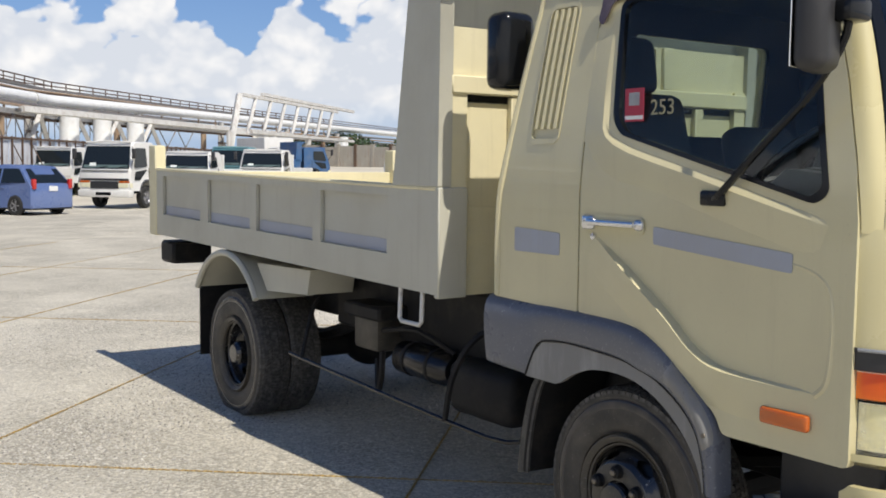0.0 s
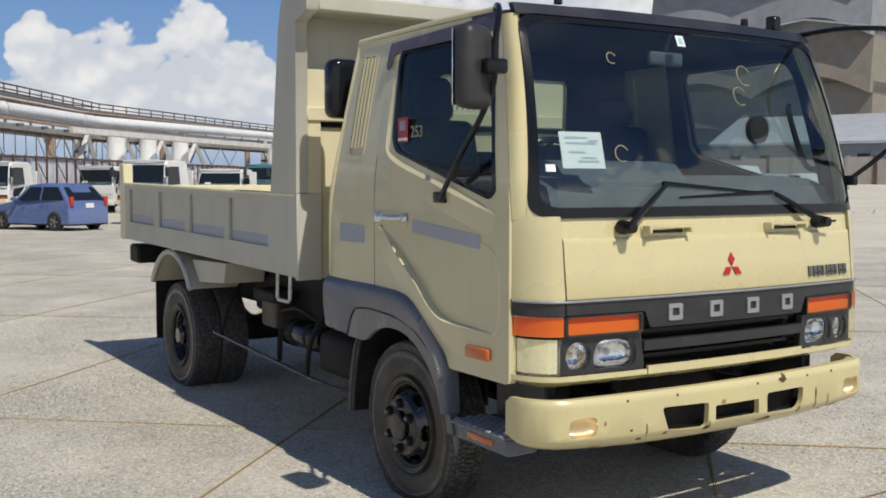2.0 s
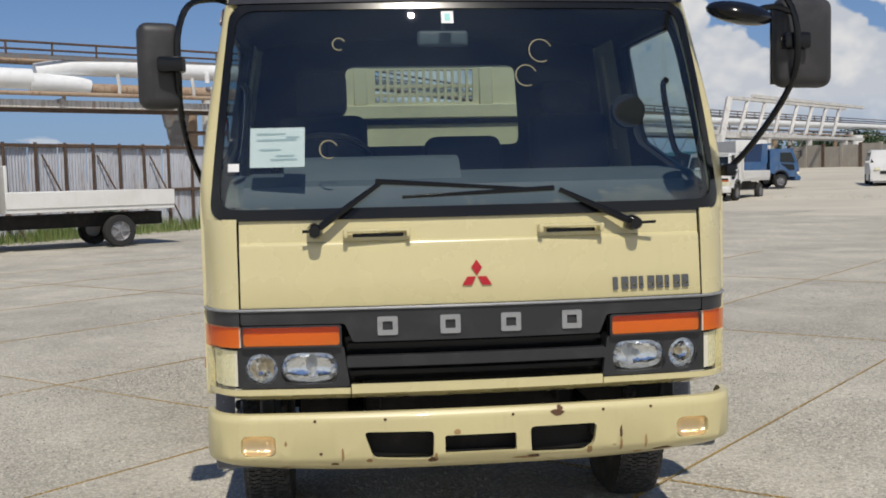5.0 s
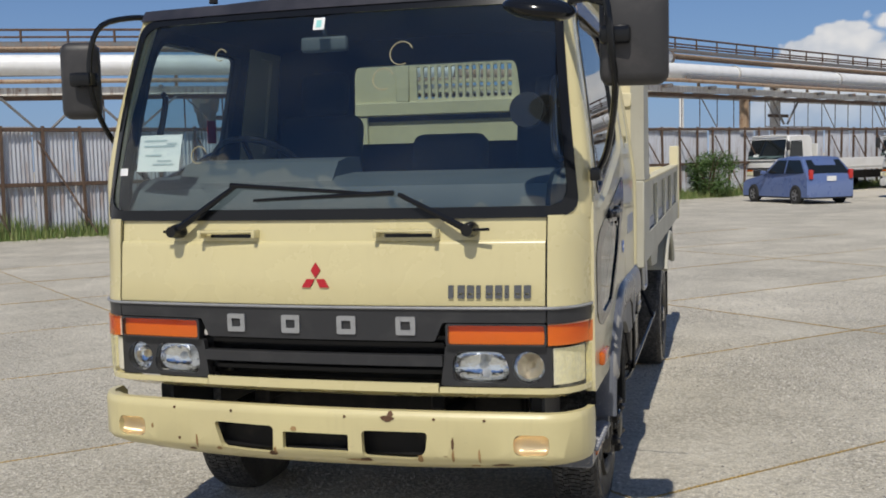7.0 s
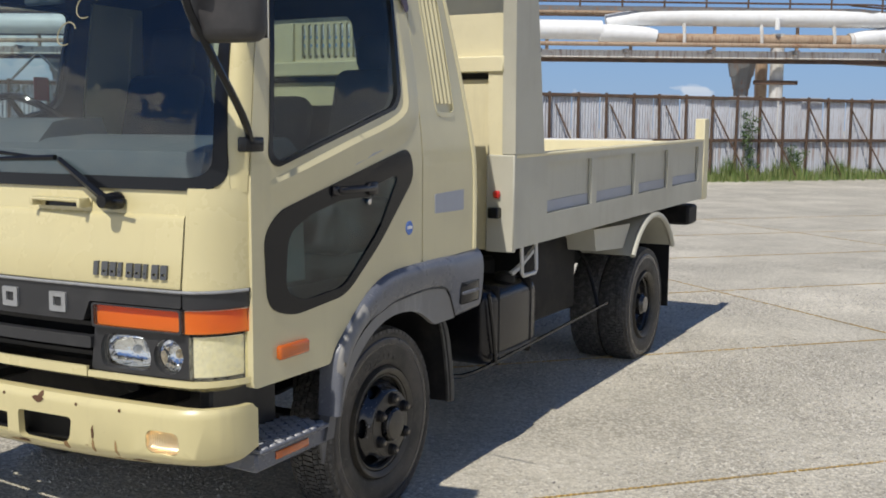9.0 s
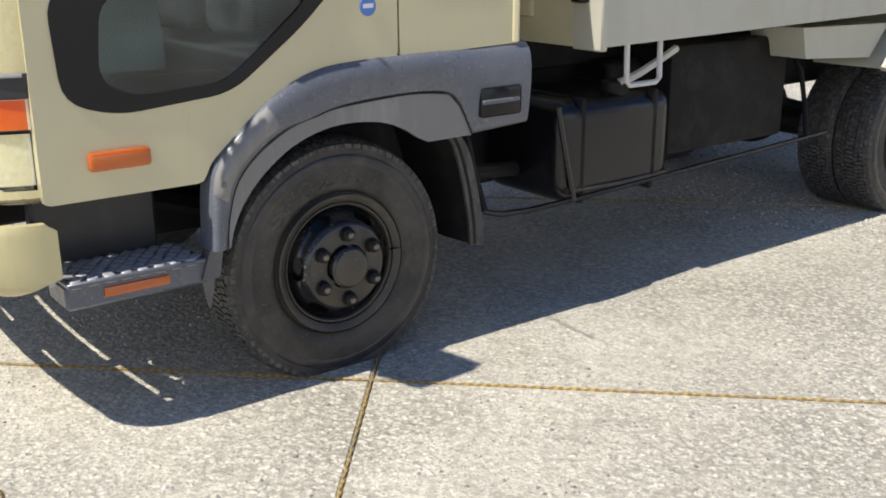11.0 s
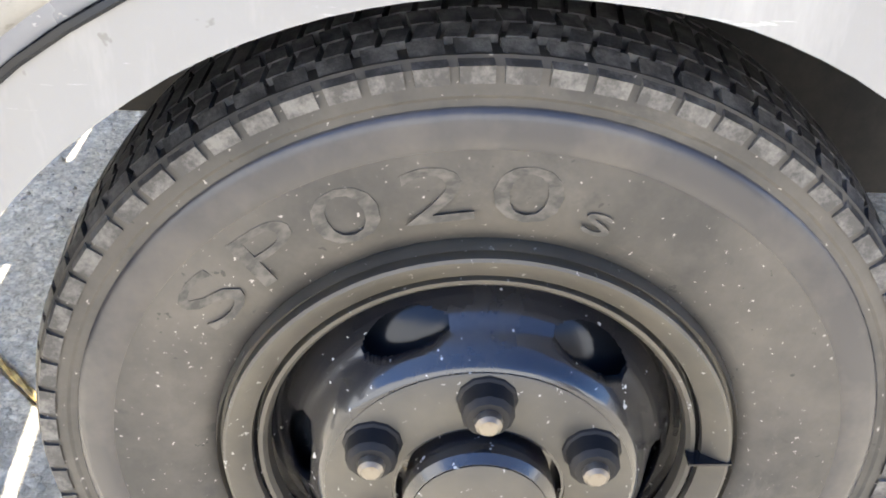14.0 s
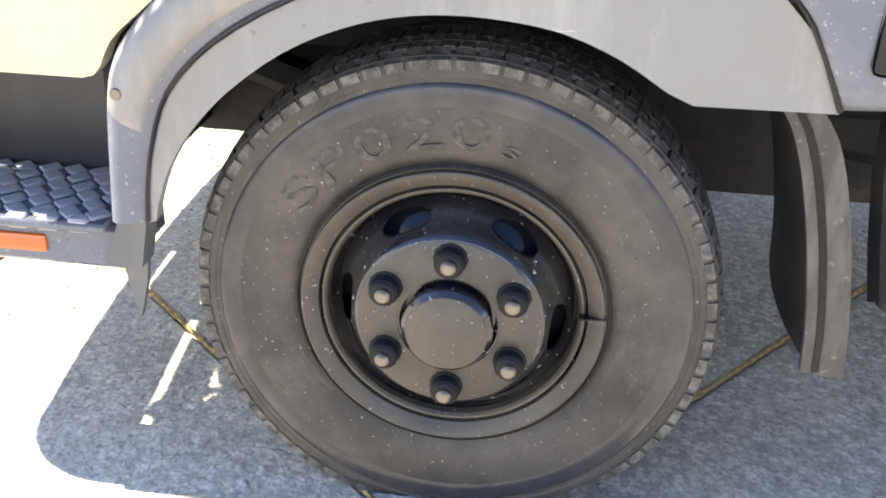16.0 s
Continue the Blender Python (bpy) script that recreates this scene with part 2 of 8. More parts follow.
m.mix(m.ramp(m.noise(60, 4), 0.45, 0.7), (0.08, 0.06, 0.045), amount=0.7)
M["bolt"] = m.m
m = Mat("chrome", (0.72, 0.73, 0.75), 0.12, 1.0)
m.roughness(m.noise(30, 3), 0.06, 0.25)
M["chrome"] = m.m
m = Mat("lamp_reflector", (0.93, 0.94, 0.96), 0.09, 1.0)
m.bump(m.noise(40, 2), 0.35, 0.01)
M["reflector"] = m.m
m = Mat("silver_badge", (0.36, 0.37, 0.38), 0.35, 0.4)
m.mix(m.ramp(m.noise(30, 3), 0.5, 0.7), (0.2, 0.2, 0.2), amount=0.4)
M["badge"] = m.m
M["badge_dark"] = Mat("dark_badge", (0.12, 0.125, 0.13), 0.35, 0.5).m
M["red"] = Mat("red_badge", (0.42, 0.012, 0.02), 0.3).m
m = Mat("step_grey_plastic", (0.10, 0.101, 0.107), 0.5)
m.mix(m.ramp(m.noise(8, 5), 0.45, 0.7), (0.16, 0.158, 0.155), amount=0.6)
M["step_grey"] = m.m
M["steel_step"] = Mat("step_metal", (0.36, 0.365, 0.38), 0.5, 0.15).m
m = Mat("white_hook_paint", (0.62, 0.61, 0.58), 0.45)
m.mix(m.ramp(m.noise(20, 5), 0.55, 0.7), (0.3, 0.24, 0.18), amount=0.6)
M["hook"] = m.m
m = Mat("paper_sheet", (0.74, 0.78, 0.77), 0.8)
m.mix(m.ramp(m.noise(14, 3), 0.4, 0.7), (0.62, 0.70, 0.68), amount=0.5)
M["paper"] = m.m
M["ink"] = Mat("faded_print", (0.42, 0.50, 0.52), 0.8).m
M["sticker"] = Mat("white_sticker", (0.75, 0.76, 0.76), 0.5).m
M["sticker_red"] = Mat("red_sticker", (0.38, 0.03, 0.06), 0.45).m
M["sticker_teal"] = Mat("teal_sticker", (0.25, 0.60, 0.58), 0.5).m
M["sticker_blue"] = Mat("blue_sticker", (0.10, 0.20, 0.55), 0.5).m
M["marker"] = Mat("marker_pen", (0.30, 0.28, 0.18), 0.7).m
m = Mat("dashboard_plastic", (0.070, 0.090, 0.100), 0.6)
m.mix(m.ramp(m.noise(4, 5), 0.4, 0.7), (0.10, 0.118, 0.124), amount=0.6)
m.bump(m.noise(120, 2), 0.03, 0.002)
M["dash"] = m.m
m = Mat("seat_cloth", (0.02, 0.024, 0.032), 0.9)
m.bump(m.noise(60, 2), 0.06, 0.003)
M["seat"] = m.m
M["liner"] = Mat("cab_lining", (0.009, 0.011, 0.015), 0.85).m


def glassy(name, tint, gloss=0.06, body=(0.02, 0.02, 0.02), cloud=0.0):
    """Clear glass: it lets light through with a tint, and mirrors more at a flat angle."""
    mat = bpy.data.materials.new(name)
    mat.use_nodes = True
    nt = mat.node_tree
    nt.nodes.clear()
    out, mx = nt.nodes.new("ShaderNodeOutputMaterial"), nt.nodes.new("ShaderNodeMixShader")
    tr, gl, fr = nt.nodes.new("ShaderNodeBsdfTransparent"), nt.nodes.new("ShaderNodeBsdfGlossy"), nt.nodes.new("ShaderNodeLayerWeight")
    pw, ad = nt.nodes.new("ShaderNodeMath"), nt.nodes.new("ShaderNodeMath")
    pw.operation, ad.operation, pw.inputs[1].default_value = "POWER", "MULTIPLY_ADD", 5.0
    ad.inputs[1].default_value, ad.inputs[2].default_value = 1.0 - gloss, gloss
    tr.inputs[0].default_value = (*tint, 1)
    gl.inputs[0].default_value, gl.inputs["Roughness"].default_value = (1, 1, 1, 1), 0.005
    fr.inputs[0].default_value = 0.5
    nt.links.new(fr.outputs["Facing"], pw.inputs[0])
    nt.links.new(pw.outputs[0], ad.inputs[0])
    nt.links.new(ad.outputs[0], mx.inputs[0])
    nt.links.new(tr.outputs[0], mx.inputs[1])
    nt.links.new(gl.outputs[0], mx.inputs[2])
    last = mx
    if cloud:
        df, m2, nz, rp = (nt.nodes.new(k) for k in ("ShaderNodeBsdfDiffuse", "ShaderNodeMixShader", "ShaderNodeTexNoise", "ShaderNodeMapRange"))
        df.inputs[0].default_value = (*body, 1)
        nz.inputs["Scale"].default_value, nz.inputs["Detail"].default_value = 5.0, 6.0
        rp.inputs["To Min"].default_value, rp.inputs["To Max"].default_value = 0.0, cloud
        rp.inputs["From Min"].default_value, rp.inputs["From Max"].default_value = 0.35, 0.75
        nt.links.new(nz.outputs[0], rp.inputs[0])
        nt.links.new(rp.outputs[0], m2.inputs[0])
        nt.links.new(mx.outputs[0], m2.inputs[1])
        nt.links.new(df.outputs[0], m2.inputs[2])
        last = m2
    nt.links.new(last.outputs[0], out.inputs[0])
    return mat


M["glass"] = glassy("windscreen_glass", (0.70, 0.79, 0.80), 0.075, (0.5, 0.52, 0.5), 0.02)
M["side_glass"] = glassy("side_glass", (0.62, 0.70, 0.69), 0.035, (0.5, 0.52, 0.5), 0.03)
M["low_glass"] = glassy("low_window_glass", (0.60, 0.72, 0.68), 0.05, (0.30, 0.40, 0.37), 0.22)
M["lens"] = glassy("clear_lens", (0.93, 0.95, 0.95), 0.06)
M["mirror"] = Mat("mirror_glass", (0.85, 0.86, 0.87), 0.02, 1.0).m


def lens_mat(name, color, rough=0.16):
    m = Mat(name, color, rough)
    m.b.inputs["Coat Weight"].default_value = 0.6
    m.mix(m.ramp(m.noise(1.0, 2, 0.5, m.mapped((70, 8, 8))), 0.45, 0.6), tuple(c * 0.8 for c in color), amount=0.25)
    rib = m.node("ShaderNodeTexWave", Scale=45.0)
    m.link(m.xyz, rib.inputs[0])
    m.bump(rib.outputs[0], 0.25, 0.003)
    m.mix(m.ramp(m.noise(6, 5), 0.5, 0.75), tuple(c * 0.55 for c in color), amount=0.5)
    return m.m


M["amber"] = lens_mat("amber_lens", (0.54, 0.115, 0.010), 0.10)
M["pale_glass"] = glassy("pale_lamp_glass", (0.95, 0.93, 0.70), 0.07, (0.75, 0.73, 0.55), 0.35)
M["amber_glass"] = glassy("amber_lamp_glass", (0.92, 0.25, 0.014), 0.06)
m = Mat("ribbed_reflector", (0.90, 0.88, 0.84), 0.42, 0.35)
m.bump(m.noise(14, 2), 0.22, 0.02)
M["ribbed"] = m.m
M["amber_dark"] = lens_mat("orange_lens", (0.52, 0.12, 0.02))
M["corner"] = lens_mat("pale_yellow_lens", (0.80, 0.77, 0.56))
m = Mat("fog_lens", (1.0, 0.80, 0.50), 0.30, 0.75)
fw = m.node("ShaderNodeTexWave", Scale=60.0)
m.link(m.xyz, fw.inputs[0])
m.bump(fw.outputs[0], 0.4, 0.004)
M["fog"] = m.m
M["tail"] = lens_mat("red_lens", (0.5, 0.02, 0.015))


# ---- mesh tools ----
def finish(name, bm, mat, smooth=40):
    me = bpy.data.meshes.new(name)
    bmesh.ops.recalc_face_normals(bm, faces=bm.faces)
    bm.to_mesh(me)
    bm.free()
    if mat:
        me.materials.append(mat)
    if smooth:
        me.shade_smooth()
        me.set_sharp_from_angle(angle=radians(smooth))
    return me


def part(name, bm, mat, parent, label="", smooth=40):
    ob = new(name, finish(name, bm, mat, smooth))
    ob.parent = parent
    if label:
        ob["label"] = label
    return ob


def thing(name, label, category, group="", at=(0, 0, 0), rz=0.0):
    ob = new(name)
    ob.empty_display_size = 0.2
    ob.matrix_world = pose(*at, 0, 0, rz)
    return tagged(ob, label, category, group)


def box(bm, lo, hi, bevel=0.0, seg=1, m=None):
    """An axis-parallel box between two corners, bevelled, turned by m."""
    c = [(a + b) / 2 for a, b in zip(lo, hi)]
    r = bmesh.ops.create_cube(bm, size=1.0, matrix=Matrix.LocRotScale(c, None, [max(abs(b - a), 1e-4) for a, b in zip(lo, hi)]))
    vs = r["verts"]
    if bevel:
        es = list({e for v in vs for e in v.link_edges})
        g = bmesh.ops.bevel(bm, geom=es, offset=bevel, segments=seg, profile=0.5, affect="EDGES")
        vs = list({v for f in g["faces"] for v in f.verts} | {v for v in vs if v.is_valid})
    if m:
        bmesh.ops.transform(bm, matrix=m, verts=vs)
    return vs


def boxed(*args, **kw):
    bm = bmesh.new()
    box(bm, *args, **kw)
    return bm


def tube(bm, pts, r, seg=8, smooth=4, cap=True):
    """A round bar along a smooth line through pts; r may be a list."""
    P = [Vector(p) for p in pts]
    if smooth > 1 and len(P) > 2:
        Q = []
        for i in range(len(P) - 1):
            a, b, c, d = P[max(i - 1, 0)], P[i], P[i + 1], P[min(i + 2, len(P) - 1)]
            for k in range(smooth):
                t = k / smooth
                Q.append(0.5 * ((2 * b) + (c - a) * t + (2 * a - 5 * b + 4 * c - d) * t * t + (3 * b - a - 3 * c + d) * t ** 3))
        P = Q + [P[-1]]
    n, rings, side = len(P), [], None
    for i, p in enumerate(P):
        t = (P[min(i + 1, n - 1)] - P[max(i - 1, 0)]).normalized()
        if side is None:
            side = t.orthogonal().normalized()
        side = (side - t * side.dot(t)).normalized()
        up = t.cross(side)
        rr = r if not isinstance(r, (list, tuple)) else r[0] + (r[1] - r[0]) * i / (n - 1)
        rings.append([bm.verts.new(p + rr * (math.cos(a) * side + math.sin(a) * up)) for a in (2 * math.pi * k / seg for k in range(seg))])
    for a, b in zip(rings, rings[1:]):
        for k in range(seg):
            bm.faces.new((a[k], a[(k + 1) % seg], b[(k + 1) % seg], b[k]))
    if cap:
        bm.faces.new(rings[0][::-1])
        bm.faces.new(rings[-1])


def tubed(pts, r, seg=8, smooth=4):
    bm = bmesh.new()
    tube(bm, pts, r, seg, smooth)
    return bm


def lathe(bm, prof, seg=48, axis="x", at=(0, 0, 0), flip=1):
    """Turn a profile of (along, radius) round an axis."""
    rings = []
    for a, r in prof:
        ring = []
        for k in range(seg):
            c, s = math.cos(2 * math.pi * k / seg) * r, math.sin(2 * math.pi * k / seg) * r
            v = {"x": (a * flip, c, s), "y": (c, a * flip, s), "z": (c, s, a * flip)}[axis]
            ring.append(bm.verts.new(Vector(v) + Vector(at)))
        rings.append(ring)
    for a, b in zip(rings, rings[1:]):
        for k in range(seg):
            bm.faces.new((a[k], a[(k + 1) % seg], b[(k + 1) % seg], b[k]))
    return rings


def lathed(prof, seg=48, axis="x", at=(0, 0, 0), flip=1, cap=False):
    bm = bmesh.new()
    rings = lathe(bm, prof, seg, axis, at, flip)
    if cap:
        bm.faces.new(rings[0][::-1])
        bm.faces.new(rings[-1])
    return bm


def rounded(pts, r, n=4):
    """A polygon with its corners rounded by about r."""
    out, k = [], len(pts)
    for i in range(k):
        p, a, b = Vector(pts[i]), Vector(pts[i - 1]), Vector(pts[(i + 1) % k])
        d1, d2 = (a - p), (b - p)
        q = min(r, d1.length * 0.45, d2.length * 0.45)
        p1, p2 = p + d1.normalized() * q, p + d2.normalized() * q
        for j in range(n + 1):
            t = j / n
            out.append(tuple((1 - t) ** 2 * p1 + 2 * t * (1 - t) * p + t * t * p2))
    return out


def panel(outer, holes=(), to3=None, cuts_a=(), cuts_b=(), thick=0.02, inward=(0, 1, 0)):
    """A sheet with holes, drawn in two coordinates, cut along lines, laid onto a surface by to3 and thickened towards inward."""
    bm = bmesh.new()
    for loop in (outer, *holes):
        vs = [bm.verts.new((a, b, 0)) for a, b in loop]
        for i in range(len(vs)):
            bm.edges.new((vs[i - 1], vs[i]))
    bmesh.ops.triangle_fill(bm, edges=bm.edges[:], use_beauty=True, normal=(0, 0, 1))
    for vals, no in ((cuts_a, (1, 0, 0)), (cuts_b, (0, 1, 0))):
        for v in vals:
            bmesh.ops.bisect_plane(bm, geom=bm.verts[:] + bm.edges[:] + bm.faces[:], plane_co=[v * c for c in no], plane_no=no, dist=1e-5)
    for v in bm.verts:
        v.co = to3(v.co.x, v.co.y)
    if thick:
        faces = bm.faces[:]
        g = bmesh.ops.extrude_face_region(bm, geom=faces)
        d = Vector(inward).normalized() * thick
        for v in g["geom"]:
            if isinstance(v, bmesh.types.BMVert):
                v.co += d
    return bm


def sheet(f, us, vs, thick=0.0, inward=(0, 1, 0)):
    """A surface f(u, v) over a grid, thickened towards inward."""
    bm = bmesh.new()
    g = [[bm.verts.new(f(u, v)) for v in vs] for u in us]
    for i in range(len(us) - 1):
        for j in range(len(vs) - 1):
            bm.faces.new((g[i][j], g[i + 1][j], g[i + 1][j + 1], g[i][j + 1]))
    if thick:
        e = bmesh.ops.extrude_face_region(bm, geom=bm.faces[:])
        d = Vector(inward).normalized() * thick
        for v in e["geom"]:
            if isinstance(v, bmesh.types.BMVert):
                v.co += d
    return bm


def dense(P, n=3, closed=False):
    """More points on a smooth line through P."""
    out = []
    for i in range(len(P) - 1):
        p = [Vector(P[min(max(i + k, 0), len(P) - 1)]) for k in (-1, 0, 1, 2)]
        for k in range(n):
            t = k / n
            out.append(tuple(0.5 * ((2 * p[1]) + (p[2] - p[0]) * t + (2 * p[0] - 5 * p[1] + 4 * p[2] - p[3]) * t * t + (3 * p[1] - p[0] - 3 * p[2] + p[3]) * t ** 3)))
    return out + [tuple(P[-1])]


def span(a, b, n):
    return [a + (b - a) * i / n for i in range(n + 1)]


def prism(bm, pts, axis, a, b):
    """Extrude a polygon (in the two other axes, in order) from a to b along an axis."""
    def at(p, q):
        return {"x": (q, p[0], p[1]), "y": (p[0], q, p[1]), "z": (p[0], p[1], q)}[axis]
    A, B = [bm.verts.new(at(p, a)) for p in pts], [bm.verts.new(at(p, b)) for p in pts]
    bm.faces.new(A[::-1])
    bm.faces.new(B)
    for i in range(len(pts)):
        bm.faces.new((A[i - 1], A[i], B[i], B[i - 1]))


def prismed(pts, axis, a, b):
    bm = bmesh.new()
    prism(bm, pts, axis, a, b)
    return bm

# ---- the dump truck ----
truck = thing("dump_truck", "cream-painted dump truck with worn grey fenders, parked on concrete slabs", "truck")
FR, FS, FE = 0.17, 0.86, 0.23          # corner of the cab's front: radius across, where it begins, depth


def front_xy(s, z, out=0.0):
    """A point of the cab's front: s runs across it and round the corner."""
    a, sg = abs(s), (1 if s >= 0 else -1)
    lean = 0.0 if z < 1.1 else (z - 1.1) * 0.13 if z < 1.41 else 0.04 + (z - 1.41) * 0.315
    if a <= FS:
        return Vector((s, lean + 0.05 * (a / FS) ** 2 - out, z))
    th = min((a - FS) / FR, math.pi / 2)
    x = FS + (FR + out) * math.sin(th)
    return Vector((sg * x, lean + 0.05 + FE * (1 - math.cos(th)) - out * math.cos(th), z))


SMAX = FS + FR * math.pi / 2
SEND = 1.083                            # where the front goes in behind the door


def front_strip(name, s0, s1, z0, z1, mat, out=0.0, thick=0.025, nz=2, label="", parent=None, hole=None):
    n = max(2, int((s1 - s0) / (0.05 if s1 - s0 > 0.5 else 0.016)))
    bm = sheet(lambda s, z: front_xy(s, z, out), span(s0, s1, n), span(z0, z1, nz), thick)
    return part(name, bm, M[mat], parent or truck, label)


def front_plate(name, pts, r, mat, out=0.004, thick=0.012, parent=None, holes=(), label="", n=5):
    bm = panel(rounded(pts, r, n), [rounded(h, hr) for h, hr in holes], lambda s, z: front_xy(s, z, out), span(-1.1, 1.1, 44), (), thick)
    return part(name, bm, M[mat], parent or truck, label)


def rect(a0, a1, b0, b1):
    return [(a0, b0), (a1, b0), (a1, b1), (a0, b1)]


# front skin, from the top down
PRESS = [(1.088, 0.003), (1.094, 0.005), (1.20, 0.006), (1.305, 0.008), (1.317, 0.0075), (1.325, 0.005), (1.330, 0.0), (1.333, -0.010)]
part("front_panel", sheet(lambda q, i: front_xy(q, PRESS[i][0], PRESS[i][1]), span(-0.8815, 0.8815, 40), range(len(PRESS)), 0.02), M["cream"], truck, smooth=40)
front_strip("cowl_panel", -0.8835, 0.8835, 1.322, 1.415, "cream", -0.002, 0.01)
for sg in (-1, 1):
    bm = sheet(lambda q, z: front_xy(q, z, 0.005 + 0.008 * max(0.0, min(1.0, (z - 1.16) / 0.2))), span(*sorted((sg * 0.889, sg * SEND)), 8), span(1.083, 1.42, 8), 0.02)
    part("corner_panel", bm, M["cream"], truck, smooth=40)
    front_strip("corner_band", *sorted((sg * 0.889, sg * SEND)), 1.022, 1.08, "trim", 0.004)
    front_strip("seam_backing", *sorted((sg * 0.868, sg * 0.91)), 1.085, 1.418, "seal", -0.012, 0.006, nz=6)
    # the turn lamp, its outer piece and the head lamp below
    turn = front_plate("turn_lamp", rect(*sorted((sg * 0.512, sg * 0.884)), 0.938, 1.022), 0.012, "trim", 0.010, 0.045,
                       holes=[(rect(*sorted((sg * 0.520, sg * 0.878)), 0.945, 1.016), 0.012)], label="amber turn lamp in a dark rim")
    front_plate("turn_reflector", rect(*sorted((sg * 0.516, sg * 0.882)), 0.940, 1.020), 0.010, "ribbed", -0.008, 0.006, parent=turn)
    front_plate("turn_lens", rect(*sorted((sg * 0.517, sg * 0.881)), 0.942, 1.019), 0.012, "amber_glass", 0.008, 0.0, parent=turn, label="amber glass lens").visible_shadow = False
    corner = front_strip("turn_lamp_corner", *sorted((sg * 0.890, sg * (SEND - 0.006))), 0.940, 1.019, "ribbed", -0.005, 0.006, label="amber corner turn lamp")
    front_strip("corner_lens", *sorted((sg * 0.890, sg * (SEND - 0.006))), 0.940, 1.019, "amber_glass", 0.012, 0.0, parent=corner).visible_shadow = False
    bez = front_plate("headlamp_bezel", [(sg * 0.485, 0.785), (sg * 0.905, 0.785), (sg * 0.905, 0.935), (sg * 0.51, 0.935)], 0.012, "trim", -0.115, 0.01,
                      label="dark grey headlamp surround")
    front_plate("bezel_rim", [(sg * 0.485, 0.783), (sg * 0.907, 0.783), (sg * 0.907, 0.936), (sg * 0.505, 0.936)], 0.012, "trim", -0.012, 0.03, parent=bez,
                holes=[([(sg * 0.535, 0.797), (sg * 0.735, 0.797), (sg * 0.745, 0.85), (sg * 0.72, 0.915), (sg * 0.545, 0.915), (sg * 0.525, 0.86)], 0.04),
                       ([(sg * (0.815 + 0.062 * math.cos(a)), 0.855 + 0.062 * math.sin(a)) for a in span(0, 2 * math.pi, 12)[:-1]], 0.01)])
    for cx, w, h in ((0.635, 0.105, 0.058), (0.815, 0.06, 0.06)):
        bm = bmesh.new()
        bmesh.ops.create_uvsphere(bm, u_segments=24, v_segments=12, radius=1.0)
        bmesh.ops.bisect_plane(bm, geom=bm.verts[:] + bm.edges[:] + bm.faces[:], plane_co=(0, 0, 0), plane_no=(0, -1, 0), clear_outer=True)
        for v in bm.verts:
            c = front_xy(sg * cx, 0.855)
            if cx < 0.7:          # a lamp with squared-off ends
                q = v.co.copy()
                v.co.x, v.co.z = math.copysign(abs(q.x) ** 0.7, q.x), math.copysign(abs(q.z) ** 0.7, q.z)
            v.co = Vector((c.x + v.co.x * w, c.y + 0.05 + v.co.y * 0.05 + (v.co.x * sg) * 0.012, 0.855 + v.co.z * h))
        part("lamp_bowl", bm, M["reflector"], bez, "chromed lamp bowl")
        bm = bmesh.new()
        bmesh.ops.create_uvsphere(bm, u_segments=16, v_segments=8, radius=0.017)
        bmesh.ops.translate(bm, verts=bm.verts, vec=front_xy(sg * cx, 0.855) + Vector((0, 0.07, 0)))
        part("bulb", bm, M["fog" if cx > 0.7 else "sticker"], bez)
    front_plate("headlamp_glass", rect(*sorted((sg * 0.52, sg * 0.885)), 0.79, 0.925), 0.02, "lens", -0.02, 0.0, parent=bez).visible_shadow = False
    front_strip("position_lamp_rim", *sorted((sg * 0.907, sg * (SEND - 0.006))), 0.781, 0.936, "seal", -0.026, 0.02)
    front_strip("position_lamp", *sorted((sg * 0.912, sg * (SEND - 0.012))), 0.79, 0.927, "ribbed", -0.02, 0.008, label="clear corner lamp with a pale yellow lens")
    front_strip("position_lens", *sorted((sg * 0.910, sg * (SEND - 0.010))), 0.786, 0.931, "pale_glass", 0.010, 0.0, parent=[o for o in truck.children if o.name.startswith("position_lamp")][-1]).visible_shadow = False
band = front_plate("badge_band", [(-0.884, 1.026), (-0.5, 1.026), (-0.47, 0.955), (0.47, 0.955), (0.5, 1.026), (0.884, 1.026), (0.884, 1.084), (-0.884, 1.084)], 0.01, "trim", 0.006, 0.03)
front_strip("band_lip", -SEND + 0.004, SEND - 0.004, 1.073, 1.086, "roofband", 0.011, 0.02, 1)
# the lip's bright highlight, laid on as a thin silver tube
part("band_bead", tubed([front_xy(q, 1.081, 0.011) for q in span(-SEND + 0.006, SEND - 0.006, 44)], 0.0055, 8, 1), M["badge"], band, "silver line standing for the highlight on the band's lip")
for cx in (-0.34, -0.105, 0.125, 0.36):       # four plain silver blocks in place of letters
    front_plate("badge_block", rect(cx - 0.038, cx + 0.038, 0.978, 1.048), 0.008, "badge", 0.014, 0.012, parent=band, holes=[(rect(cx - 0.019, cx + 0.019, 0.997, 1.03), 0.004)])
grille = front_strip("grille_backing", -0.5, 0.5, 0.79, 0.96, "seal", -0.09, 0.02)
front_plate("grille_bar", [(-0.495, 0.858), (0.495, 0.858), (0.495, 0.9), (-0.495, 0.9)], 0.008, "trim", 0.0, 0.03, label="dark grey grille bar")
front_strip("grille_slat", -0.49, 0.49, 0.925, 0.94, "seal", -0.05, 0.02, 1)
front_strip("grille_slat", -0.49, 0.49, 0.82, 0.835, "seal", -0.05, 0.02, 1)
